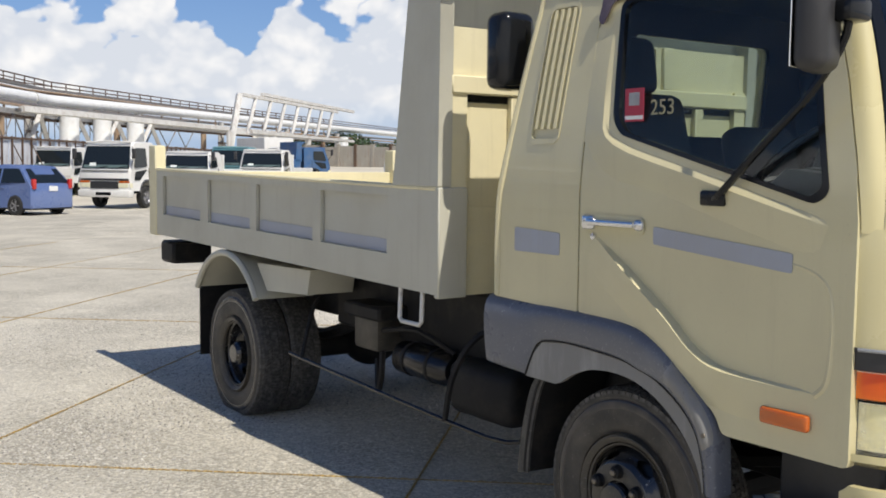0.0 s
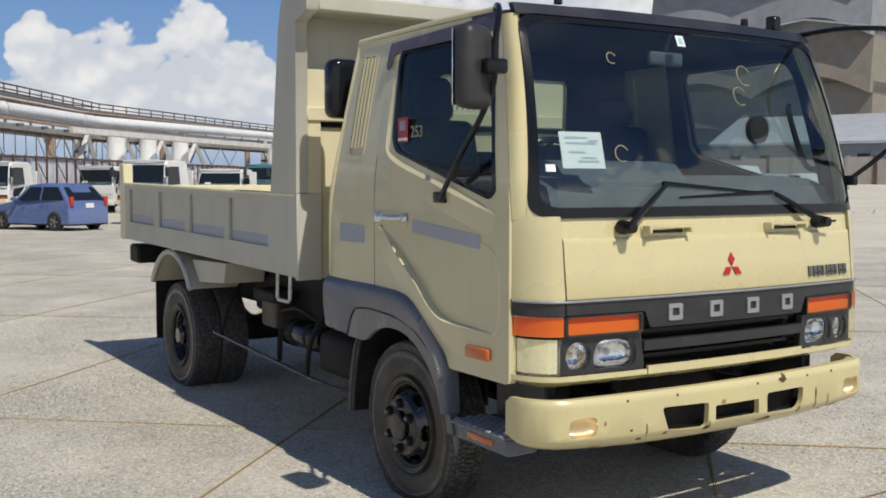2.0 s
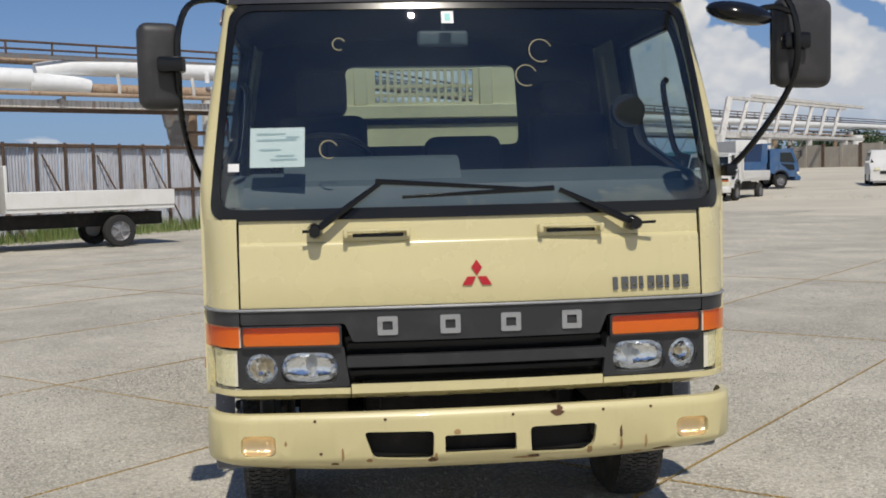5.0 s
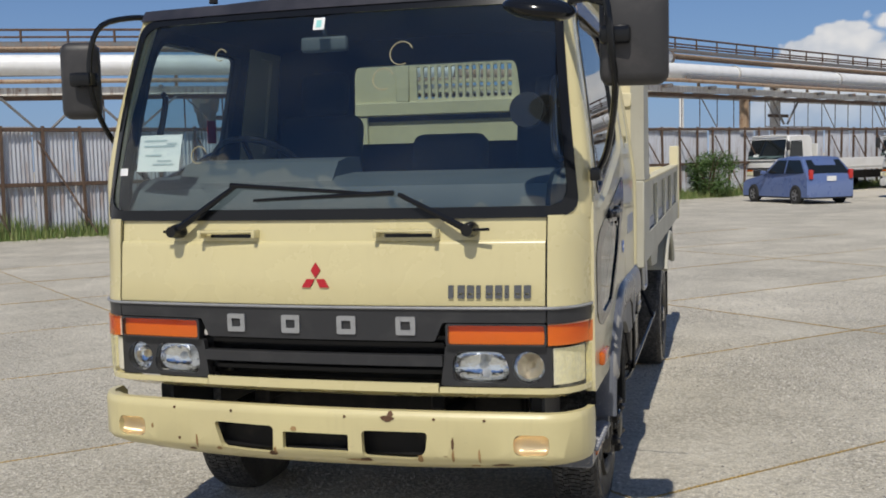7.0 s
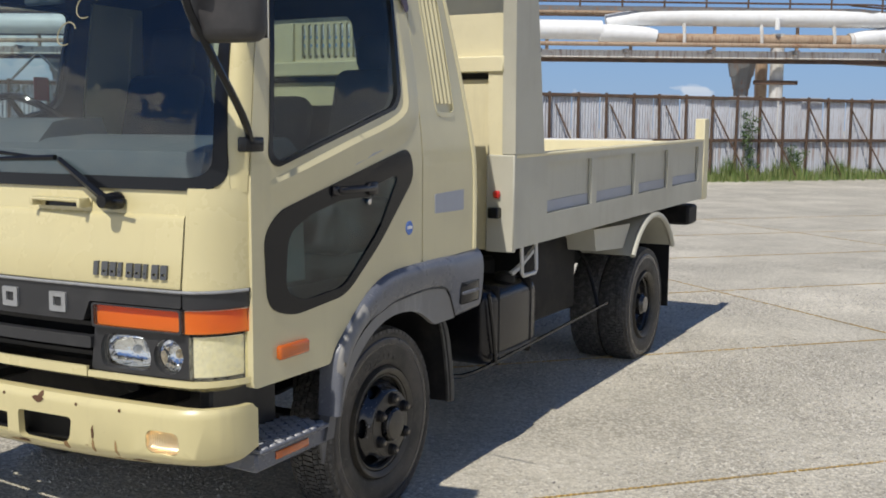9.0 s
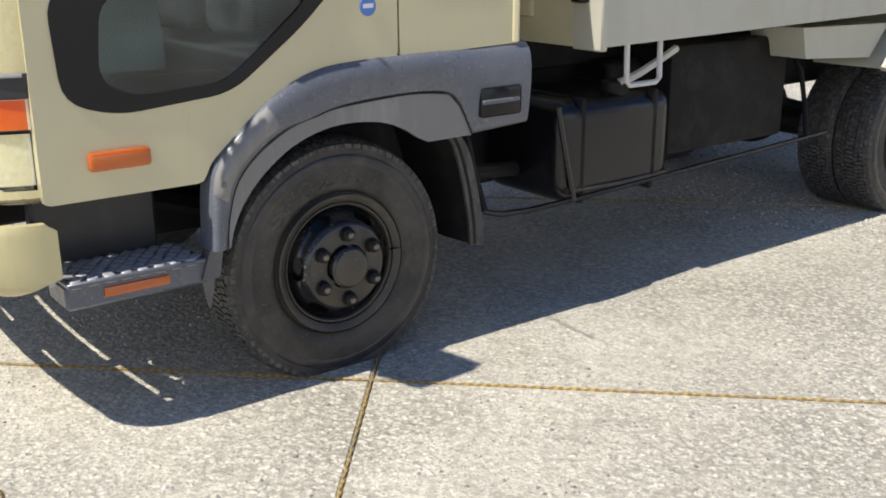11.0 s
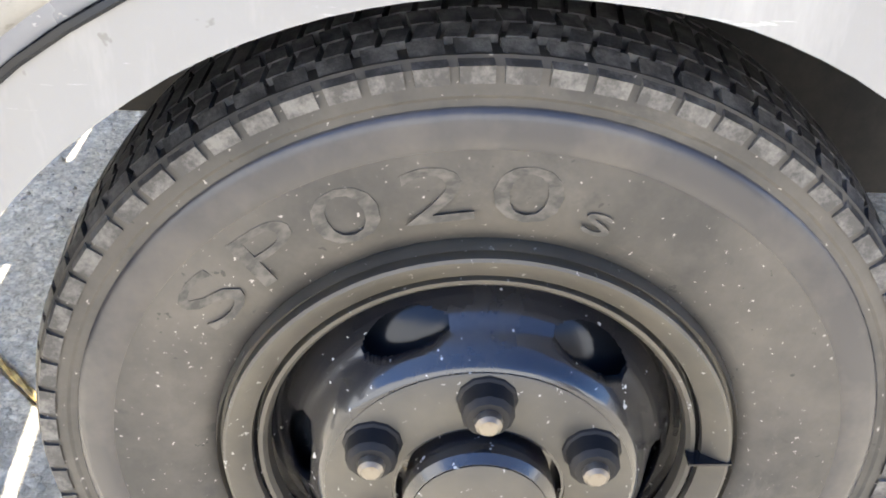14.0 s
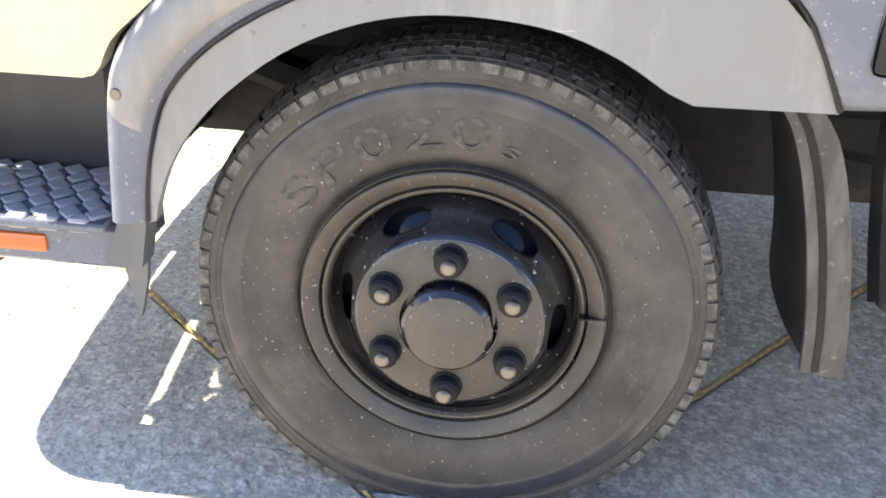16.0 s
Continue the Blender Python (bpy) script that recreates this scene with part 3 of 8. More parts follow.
def curl_strip(name, s0, s1, z1, out):
    """A cream strip whose lower edge turns in under the cab."""
    return part(name, sheet(lambda s, z: front_xy(s, z, out - 2.6 * max(0.0, 0.760 - z)), span(s0, s1, max(2, int((s1 - s0) / 0.05))), (0.722, 0.735, 0.748, 0.76, 0.772, z1), 0.012), M["cream"], truck)


curl_strip("lower_strip", -0.48, 0.48, 0.795, 0.008)
for sg in (-1, 1):
    curl_strip("lower_strip_end", *sorted((sg * 0.484, sg * (SMAX - 0.006))), 0.781, 0.006)
for cx in (-0.46, 0.46):
    part("bumper_bracket", boxed((cx - 0.035, -0.01, 0.56), (cx + 0.035, 0.52, 0.64), bevel=0.01), M["chassis"], truck)
# added block: keeps sun and sunlit ground from showing through the bumper openings
part("bumper_beam", boxed((-0.80, 0.03, 0.50), (0.80, 0.09, 0.615), bevel=0.01), M["chassis"], truck)
part("plate_bracket", boxed((-0.17, 0.0, 0.50), (0.17, 0.012, 0.53), bevel=0.003), M["chassis"], truck)
part("gap_backing", boxed((-0.70, 0.60, 0.55), (0.70, 0.64, 0.80)), M["chassis"], truck)
part("radiator_support", boxed((-0.70, 0.50, 0.42), (0.70, 0.58, 0.98), bevel=0.01), M["chassis"], truck)
# small red three-piece emblem and a row of dark bars
emb = front_plate("emblem", [(0, 1.192), (0.02, 1.221), (0, 1.25), (-0.02, 1.221)], 0.001, "red", 0.012, 0.008, n=1)
for sg in (-1, 1):
    front_plate("emblem_leaf", [(sg * 0.004, 1.187), (sg * 0.036, 1.187), (sg * 0.056, 1.155), (sg * 0.02, 1.155)], 0.001, "red", 0.012, 0.008, parent=emb, n=1)
nb = front_plate("name_bar", rect(0.526, 0.545, 1.118, 1.166), 0.003, "badge_dark", 0.014, 0.009)
for i in range(1, 9):
    a = 0.526 + i * 0.035
    front_plate("name_bar_piece", rect(a, a + (0.026 if i % 3 else 0.016), 1.118, 1.166), 0.003, "badge_dark", 0.014, 0.009, parent=nb,
                holes=[(rect(a + 0.006, a + (0.02 if i % 3 else 0.01), 1.130, 1.138), 0.001)])
# grab handles above the front panel
for cx in (-0.37, 0.365):
    h = front_plate("step_handle_recess", rect(cx - 0.125, cx + 0.125, 1.338, 1.378), 0.008, "cream", 0.003, 0.006)
    # black strip laid on the cream recess as the shadow below the bar
    front_plate("recess_slot", rect(cx - 0.09, cx + 0.10, 1.344, 1.358), 0.004, "seal", 0.005, 0.003, parent=h)
    bm = bmesh.new()
    box(bm, (cx - 0.12, -0.008, 1.364), (cx + 0.12, 0.03, 1.376), 0.005, 2)
    box(bm, (cx - 0.125, -0.008, 1.345), (cx - 0.108, 0.04, 1.377), 0.005, 2)
    box(bm, (cx + 0.108, -0.008, 1.345), (cx + 0.125, 0.04, 1.377), 0.005, 2)
    part("grab_bar", bm, M["cream"], h, "cream grab bar")

# bumper with three openings and two fog lamps
BS, BR = 0.845, 0.19


def bumper_pt(s, z):
    a, sg = abs(s), (1 if s >= 0 else -1)
    y = -0.05 + 0.05 * min(a / BS, 1) ** 2 + (0.05 + 0.085 * min(1, a / 1.0) ** 4) * max(0, (0.535 - z) / 0.06) ** 2 + 0.02 * max(0, (z - 0.665) / 0.03) ** 2
    x = a
    if a > BS:
        th = min((a - BS) / BR, math.pi / 2)
        x, y = BS + BR * math.sin(th), y + BR * (1 - math.cos(th)) + max(0, a - BS - BR * math.pi / 2)
    return Vector((sg * x, y, z))


BM = BS + BR * math.pi / 2 + 0.06
bot = [(s, 0.462 + 0.012 * (abs(s) / BM) ** 2 + 0.05 * max(0, (abs(s) - 0.8) / 0.37) ** 1.5) for s in span(-BM, BM, 24)]
outer = bot + [(BM, 0.665), (BM - 0.04, 0.688)] + [(s, 0.692) for s in span(1.05, -1.05, 10)] + [(-BM + 0.04, 0.688), (-BM, 0.665)]
holes = [rounded([(-0.44, 0.622), (-0.178, 0.617), (-0.182, 0.508), (-0.30, 0.512), (-0.405, 0.520)], 0.02), rounded(rect(-0.138, 0.132, 0.528, 0.598), 0.008),
         rounded([(0.186, 0.617), (0.445, 0.618), (0.435, 0.54), (0.395, 0.511), (0.19, 0.515)], 0.02)]
fogs = [rounded(rect(sg * 0.832 - 0.066, sg * 0.832 + 0.066, 0.538, 0.616), 0.03, 5) for sg in (-1, 1)]
bm = panel(outer, holes + fogs, bumper_pt, span(-BM, BM, 56), (0.49, 0.51, 0.53, 0.66, 0.672, 0.682), 0.0)
for v in bmesh.ops.extrude_face_region(bm, geom=bm.faces[:])["geom"]:
    if isinstance(v, bmesh.types.BMVert):       # the steel's thickness, towards the inside of the curve
        th = math.asin(min(1, max(0, (abs(v.co.x) - BS) / BR)))
        v.co += Vector((-math.copysign(math.sin(th), v.co.x), math.cos(th), 0)) * 0.026
bumper = part("bumper", bm, M["bumper"], truck, "cream steel bumper with dents and rust spots")
part("bumper_flange", sheet(lambda q, v: bumper_pt(q, 0.689) + Vector((0, 0.02 + 0.05 * v, -0.006 * v)), span(-1.0, 1.0, 30), (0, 1), 0.004, (0, 0, -1)), M["bumper"], bumper)
for sg in (-1, 1):
    bm = bmesh.new()
    bmesh.ops.create_uvsphere(bm, u_segments=24, v_segments=12, radius=1.0)
    bmesh.ops.bisect_plane(bm, geom=bm.verts[:] + bm.edges[:] + bm.faces[:], plane_co=(0, 0, 0), plane_no=(0, -1, 0), clear_outer=True)
    for v in bm.verts:
        q = v.co.copy()
        c = bumper_pt(sg * 0.832, 0.577)
        v.co = c + Vector((math.copysign(abs(q.x) ** 0.7, q.x) * 0.067, 0.006 + q.y * 0.035 + sg * q.x * 0.012, math.copysign(abs(q.z) ** 0.7, q.z) * 0.040))
    fog = part("fog_lamp", bm, M["fog"], bumper, "warm-tinted fog lamp catching the sun")
    part("fog_glass", panel(rounded(rect(sg * 0.832 - 0.064, sg * 0.832 + 0.064, 0.540, 0.614), 0.03, 5), (), lambda s, z: bumper_pt(s, z) + Vector((0, 0.003, 0)), span(-0.9, 0.9, 30), (), 0.0), M["lens"], fog).visible_shadow = False
M["rust_spot"] = worn_paint("rust_spot", (0.13, 0.06, 0.025), 0.7, dirt=(0.03, 0.02, 0.015), amount=0.8, coat=0.0)
M["rust_run"] = worn_paint("rust_run", (0.36, 0.23, 0.10), 0.6, dirt=(0.16, 0.08, 0.03), amount=0.8, coat=0.0)
for cx, cz, w, h, mt in ((0.29, 0.668, 0.026, 0.012, "rust_spot"), (0.30, 0.682, 0.012, 0.01, "rust_spot"), (0.54, 0.578, 0.006, 0.024, "rust_spot"), (0.541, 0.53, 0.005, 0.03, "rust_run"), (-0.185, 0.506, 0.018, 0.012, "rust_spot"),
                         (-0.172, 0.52, 0.006, 0.02, "rust_run"), (0.20, 0.502, 0.03, 0.009, "rust_spot"), (0.17, 0.496, 0.05, 0.006, "rust_run"), (0.415, 0.515, 0.012, 0.018, "rust_run"), (-0.52, 0.54, 0.005, 0.026, "rust_run"),
                         (-0.55, 0.50, 0.016, 0.007, "rust_spot"), (-0.60, 0.545, 0.006, 0.006, "rust_spot"), (-0.73, 0.585, 0.006, 0.012, "rust_run"), (-0.42, 0.512, 0.014, 0.008, "rust_run"), (0.64, 0.535, 0.005, 0.028, "rust_run"),
                         (-0.09, 0.612, 0.014, 0.012, "rust_run"), (0.72, 0.492, 0.04, 0.008, "rust_spot"), (0.62, 0.486, 0.02, 0.006, "rust_run"), (-0.735, 0.48, 0.02, 0.006, "rust_run")):
    pts = [(cx + w * (0.7 + 0.5 * random.random()) * math.cos(a), cz + h * (0.6 + 0.6 * random.random()) * math.sin(a)) for a in span(0, 2 * math.pi, 11)[:-1]]
    part("rust_spot", panel(pts, (), lambda s, z: bumper_pt(s, z) - Vector((0, 0.0022, 0)), (), (), 0.002), M[mt], bumper)
for cx in (-0.62, -0.36, 0.12, 0.47, 0.66):
    part("bumper_bolt", lathed([(0, 0.006), (0.003, 0.005), (0.004, 0.0)], 8, "y", bumper_pt(cx, 0.668) , -1), M["rust_spot"], bumper)
for cx in (-0.30, 0.30):
    part("tow_eye", lathed([(-0.01, 0.03), (0.01, 0.03), (0.012, 0.018), (-0.012, 0.018), (-0.01, 0.03)], 14, "x", (cx, 0.06, 0.56)), M["chassis"], bumper)

# windscreen


def screen_pt(u, t, out=0.0):
    x, z = u * (1.0 - 0.09 * t), 1.412 + 0.845 * t
    p = front_xy(0, z, out)
    a = abs(x)
    c = 0.05 * (min(a, FS) / FS) ** 2 + (0.19 * (1 - math.sqrt(max(0.0, 1 - ((a - FS) / 0.175) ** 2))) if a > FS else 0)
    return Vector((x, p.y + c - 0.106 * t * (1 - t), z))


cuts = span(-0.96, 0.96, 24)
outer = rounded(rect(-1.0, 1.0, 0, 1.0), 0.09, 6)
inner = rounded(rect(-0.966, 0.966, 0.05, 0.965), 0.085, 6)
for sg in (-1, 1):           # painted metal outside the rounded lower corners
    poly = [(sg * 0.905, 0.0), (sg * 1.0, 0.0), (sg * 1.0, 0.10)] + [(sg * (0.91 + 0.078 * math.cos(a)), 0.09 - 0.078 * math.sin(a)) for a in span(0, math.pi / 2, 8)]
    part("corner_fill", panel(poly, (), lambda u, t: screen_pt(u, t, 0.003), (), (), 0.012), M["cream"], truck)
seal = part("windscreen_seal", panel(outer, [inner], lambda u, t: screen_pt(u, t, 0.008), cuts, span(0.1, 0.9, 6), 0.012), M["seal"], truck, "black windscreen surround")
screen = part("windscreen", panel(rounded(rect(-0.972, 0.972, 0.042, 0.972), 0.08, 5), (), lambda u, t: screen_pt(u, t, 0.002), cuts, span(0.1, 0.9, 8), 0.0), M["glass"], truck, "clear windscreen with sky reflections")
screen.visible_shadow = False


def screen_sticker(name, x0, x1, z0, z1, mat, skew=0.0, label="", out=0.004):
    def f(a, b):
        z = z0 + (z1 - z0) * b
        t = (z - 1.412) / 0.845
        x = x0 + (x1 - x0) * a + skew * b
        return screen_pt(x / (1 - 0.09 * t), t, out)
    return part(name, sheet(f, span(0, 1, 4), span(0, 1, 3), 0.001), M[mat], screen, label, smooth=0)


screen_sticker("paper_notice", -0.838, -0.632, 1.612, 1.762, "paper", 0.004, "white paper notice taped inside the glass", -0.002)
for x0, x1, z in ((-0.81, -0.70, 1.735), (-0.81, -0.66, 1.712), (-0.70, -0.65, 1.722), (-0.80, -0.72, 1.675), (-0.74, -0.67, 1.652), (-0.76, -0.66, 1.638)):
    screen_sticker("print_bar", x0, x1, z, z + 0.007, "ink", 0.0, "", 0.0)
screen_sticker("small_label", -0.92, -0.878, 1.598, 1.628, "sticker", label="small white label")
screen_sticker("round_seal", -0.085, -0.037, 2.165, 2.215, "sticker", label="white square inspection sticker")
screen_sticker("round_seal_mark", -0.072, -0.05, 2.175, 2.205, "sticker_teal", out=0.006)
for cx, cz, r in ((0.30, 2.05, 0.046), (0.235, 1.95, 0.042), (-0.54, 1.675, 0.034), (-0.49, 2.085, 0.024)):
    pts = []
    for a in span(0.4, 5.2, 16):
        z = cz + r * math.sin(a)
        t = (z - 1.412) / 0.845
        pts.append(screen_pt((cx + r * math.cos(a)) / (1 - 0.09 * t), t, 0.003))
    part("marker_ring", tubed(pts, 0.0026, 5, 1), M["marker"], screen, "faint yellow ring drawn on the glass")

# wipers
for pivot, elbow, tip, hub2 in (((-0.60, 0.005, 1.372), (-0.35, 0.052, 1.545), (0.28, 0.06, 1.505), (-0.645, 0.0, 1.372)),
                               ((0.61, 0.005, 1.372), (0.33, 0.052, 1.505), (-0.27, 0.05, 1.49), (0.69, 0.0, 1.375))):
    arm = part("wiper_arm", tubed([pivot, tuple((a + b) / 2 for a, b in zip(pivot, elbow)), elbow], [0.016, 0.01], 6, 2), M["seal"], truck)
    bm = bmesh.new()
    tube(bm, [Vector(elbow) + Vector((-0.02, 0, 0.006)), tip], [0.011, 0.006], 6, 1)
    part("wiper_blade", bm, M["seal"], arm)
    bm = lathed([(-0.03, 0.0), (-0.03, 0.022), (0.02, 0.03), (0.05, 0.03)], 12, "y", pivot)
    part("wiper_pivot", bm, M["seal"], arm)
    part("washer_jet", tubed([pivot, hub2], 0.006, 6, 1), M["seal"], arm)

# cab sides
def side_x(z):
    return 1.04 if z < 1.5 else 1.04 - 0.115 * ((z - 1.5) / 0.8) ** 1.25


FA = [(0.222, 0.735), (0.222, 1.45), (0.235, 1.58), (0.30, 1.85), (0.385, 2.1), (0.45, 2.275)]
FEND = [(0.675, 0.735), (0.70, 0.79), (0.79, 0.868), (0.89, 0.945), (0.99, 1.0), (1.09, 1.03)]
DOOR = [(y, z) for y, z in FEND] + [(1.36, 1.04), (1.36, 2.275)] + FA[::-1]
WIN = [(0.315, 1.515), (0.36, 1.482), (1.18, 1.70), (1.225, 1.755), (1.262, 2.19), (0.50, 2.20), (0.43, 2.1)]
LOWWIN = [(1.25, 1.545), (1.292, 1.42), (1.02, 1.16), (0.78, 0.985), (0.44, 0.955), (0.30, 1.0), (0.285, 1.26), (0.37, 1.335)]
QUART = [(1.368, 1.042), (1.868, 1.055), (1.868, 1.38), (1.835, 1.6), (1.78, 1.95), (1.725, 2.275), (1.368, 2.275)]
VENT = [(1.515, 1.69), (1.675, 1.69), (1.645, 2.20), (1.485, 2.20)]
ZC = (0.8, 0.9, 1.1, 1.3, 1.5, 1.6, 1.7, 1.8, 1.9, 2.0, 2.1, 2.2)


def shrink(pts, k):
    c = Vector((sum(p[0] for p in pts) / len(pts), sum(p[1] for p in pts) / len(pts)))
    return [tuple(Vector(p) + (c - Vector(p)).normalized() * k) for p in pts]


for sg in (-1, 1):
    def on_side(y, z, out=0.0, s=sg):
        return Vector((s * (side_x(z) + out), y, z))
    inw = (-sg, 0, 0)
    hol = [rounded(WIN, 0.05)] + ([rounded(LOWWIN, 0.07)] if sg > 0 else [])
    door = part("door", panel(rounded(DOOR, 0.02, 2), hol, on_side, (0.4, 0.7, 1.0), ZC, 0.035, inw), M["cream_side"], truck,
                "cream cab door with grey touch-up patches" + (" and a low side window" if sg > 0 else ""))
    part("window_seal", panel(rounded(WIN, 0.05), [rounded(shrink(WIN, 0.028), 0.045)], lambda y, z: on_side(y, z, 0.004), (), ZC, 0.02, inw), M["seal"], door)
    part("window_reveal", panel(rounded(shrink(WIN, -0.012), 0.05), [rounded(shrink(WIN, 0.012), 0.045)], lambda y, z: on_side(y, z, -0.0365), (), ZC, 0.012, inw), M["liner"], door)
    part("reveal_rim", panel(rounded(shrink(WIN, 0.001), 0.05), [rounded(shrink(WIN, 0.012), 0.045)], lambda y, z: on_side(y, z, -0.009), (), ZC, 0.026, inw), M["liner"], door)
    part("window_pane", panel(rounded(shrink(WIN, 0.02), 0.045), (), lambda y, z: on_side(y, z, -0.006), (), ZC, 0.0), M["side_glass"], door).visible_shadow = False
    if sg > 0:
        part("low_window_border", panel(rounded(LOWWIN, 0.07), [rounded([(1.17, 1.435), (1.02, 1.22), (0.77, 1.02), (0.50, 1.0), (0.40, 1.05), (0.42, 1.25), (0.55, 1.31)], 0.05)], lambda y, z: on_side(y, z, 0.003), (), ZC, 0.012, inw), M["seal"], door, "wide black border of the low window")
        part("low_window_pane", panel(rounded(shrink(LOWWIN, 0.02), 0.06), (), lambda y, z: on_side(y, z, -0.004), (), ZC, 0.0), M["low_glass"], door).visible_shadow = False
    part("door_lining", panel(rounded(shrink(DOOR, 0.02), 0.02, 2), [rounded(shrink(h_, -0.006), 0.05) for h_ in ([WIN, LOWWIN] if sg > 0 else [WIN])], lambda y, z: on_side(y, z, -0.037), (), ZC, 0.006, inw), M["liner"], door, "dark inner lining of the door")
    visor = [(0.42, 2.19), (1.29, 2.185), (1.33, 2.10), (1.355, 2.12), (1.34, 2.235), (0.46, 2.26)]
    part("rain_visor", panel(rounded(visor, 0.02), (), lambda y, z: on_side(y, z, 0.018), (), ZC, 0.006, inw), M["visor"], door, "smoky plastic rain visor")
    quart = part("quarter_panel", panel(rounded(QUART, 0.012, 2), [rounded(VENT, 0.03)], on_side, (), ZC, 0.035, inw), M["cream_side"], truck)
    part("vent_backing", panel(rounded(shrink(VENT, -0.01), 0.03), (), lambda y, z: on_side(y, z, -0.010), (), ZC, 0.008, inw), M["cream_side"], quart)
    part("vent_rim", panel(rounded(shrink(VENT, -0.018), 0.04), [rounded(shrink(VENT, 0.004), 0.03)], lambda y, z: on_side(y, z, 0.003), (), ZC, 0.012, inw), M["cream_side"], quart)
    for k in range(4):
        f = (k + 0.5) / 4
        a, b = 1.522 + 0.146 * f, 1.492 + 0.146 * f
        part("vent_rib", tubed([on_side(a, 1.73, -0.006), on_side((a + b) / 2, 1.96, -0.006), on_side(b, 2.19, -0.006)], 0.0125, 6, 2), M["cream_side"], quart)
    for dz, yy in ((1.055, 1.33), ):
        part("rear_rib", tubed([on_side(1.852, 1.06, -0.004), on_side(1.85, 1.4, -0.004), on_side(1.815, 1.62, -0.004), on_side(1.71, 2.26, -0.006)], 0.016, 8, 3), M["cream_side"], quart)
    # pressed lines of the door
    def ledge(name, line, out, drop, tail):
        """A pressed edge along a line: a slope that faces up, then a long run back into the door."""
        P = [Vector(p) for p in dense(line, 4)]
        rows_ = []
        for i, p in enumerate(P):
            t = (P[min(i + 1, len(P) - 1)] - P[max(i - 1, 0)]).normalized()
            n = Vector((t.y, -t.x))
            n = -n if n.y > 0 else n
            fade = min(1.0, 5.0 * min(i, len(P) - 1 - i) / len(P))
            rows_.append([(p, -0.002), (p + n * drop, out * fade), (p + n * (drop + 0.006), out * fade), (p + n * tail, -0.002)])
        bm = sheet(lambda i, j: on_side(rows_[i][j][0].x, rows_[i][j][0].y, rows_[i][j][1]), range(len(P)), range(4))
        part(name, bm, M["cream_side"], door, smooth=25)
    if sg < 0:
        ledge("door_crease", [(1.29, 1.355), (1.1, 1.235), (0.9, 1.095), (0.79, 1.005), (0.66, 0.955), (0.34, 0.94)], 0.034, 0.010, 0.15)
    ledge("sill_crease", [(1.262, 2.10), (1.245, 1.80), (1.19, 1.685), (0.80, 1.575), (0.44, 1.478), (0.31, 1.445)], 0.014, 0.022, 0.14)
    if sg < 0:
        part("front_crease", tubed([on_side(0.34, 0.925, -0.006), on_side(0.30, 0.98, -0.007), on_side(0.29, 1.15, -0.008), on_side(0.32, 1.26, -0.009), on_side(0.44, 1.305, -0.010), on_side(0.62, 1.315, -0.011)], 0.012, 8, 4), M["cream_side"], door)
    for a, b, rows in ((door, "touch_up_patch", [[(0.99, 1.325), (0.99, 1.385), (0.43, 1.335), (0.43, 1.275)]] if sg < 0 else [[(0.50, 1.385), (0.50, 1.435), (1.05, 1.585), (1.05, 1.535)]]),
                       (quart, "touch_up_patch", [[(1.74, 1.25), (1.74, 1.345), (1.47, 1.335), (1.47, 1.25)]])):
        for pts in rows:
            part(b, panel(rounded(pts, 0.01), (), lambda y, z: on_side(y, z, 0.003), (), (), 0.002, inw), M["patch"], a, "blue-grey touch-up paint")
    # handle
    hx, hy = side_x(1.38), (1.03 if sg < 0 else 0.68)
    part("handle_cup", panel(rounded([(hy, 1.352), (hy + 0.28, 1.352), (hy + 0.28, 1.418), (hy, 1.412)], 0.025), (), lambda y, z: on_side(y, z, 0.005), (), (), 0.002, inw), M["cream_side" if sg < 0 else "seal"], door)
    bm = bmesh.new()
    box(bm, (sg * hx, hy + 0.03, 1.375), (sg * (hx + 0.035), hy + 0.27, 1.40), 0.01, 2)
    box(bm, (sg * hx, hy + 0.24, 1.36), (sg * (hx + 0.022), hy + 0.305, 1.412), 0.012, 2)
    box(bm, (sg * hx, hy, 1.368), (sg * (hx + 0.02), hy + 0.045, 1.405), 0.012, 2)
    part("door_handle", bm, M["chrome" if sg < 0 else "tank"], door, "chrome door handle" if sg < 0 else "black door handle")
    part("key_lock", lathed([(0, 0.012), (0.012, 0.012), (0.013, 0.0)], 12, "x", (sg * hx, hy + 0.25, 1.335), sg), M["chrome"], door)
    # side marker lamp
    part("side_marker", boxed(*[tuple(v) for v in zip(*[sorted(p) for p in ((sg * 1.035, sg * 1.062), (0.347, 0.520), (0.812, 0.865))])], bevel=0.012, seg=3), M["amber"], door, "orange side marker lamp")
    # A-pillar between windscreen and door
    def pillar(u, t):
        a = screen_pt(sg * 0.998, t, 0.0)
        z = a.z
        y = next(y0 + (y1 - y0) * (z - z0) / (z1 - z0) for (y0, z0), (y1, z1) in zip(FA, FA[1:]) if z <= z1 + 1e-6)
        low = max(0.0, 1 - t * 6)
        a.y += 0.004 * low
        b = Vector((sg * (side_x(z) - 0.010 * low), y - 0.006, z))
        p = a.lerp(b, u)
        return p + Vector((sg, -1, 0)) * 0.012 * math.sin(u * math.pi) * min(1, max(0, t * 4))
    part("windscreen_pillar", sheet(pillar, span(0, 1, 6), [-0.006] + span(0, 1, 12)[1:], 0.03, (-sg, 0.6, 0)), M["cream"], truck)

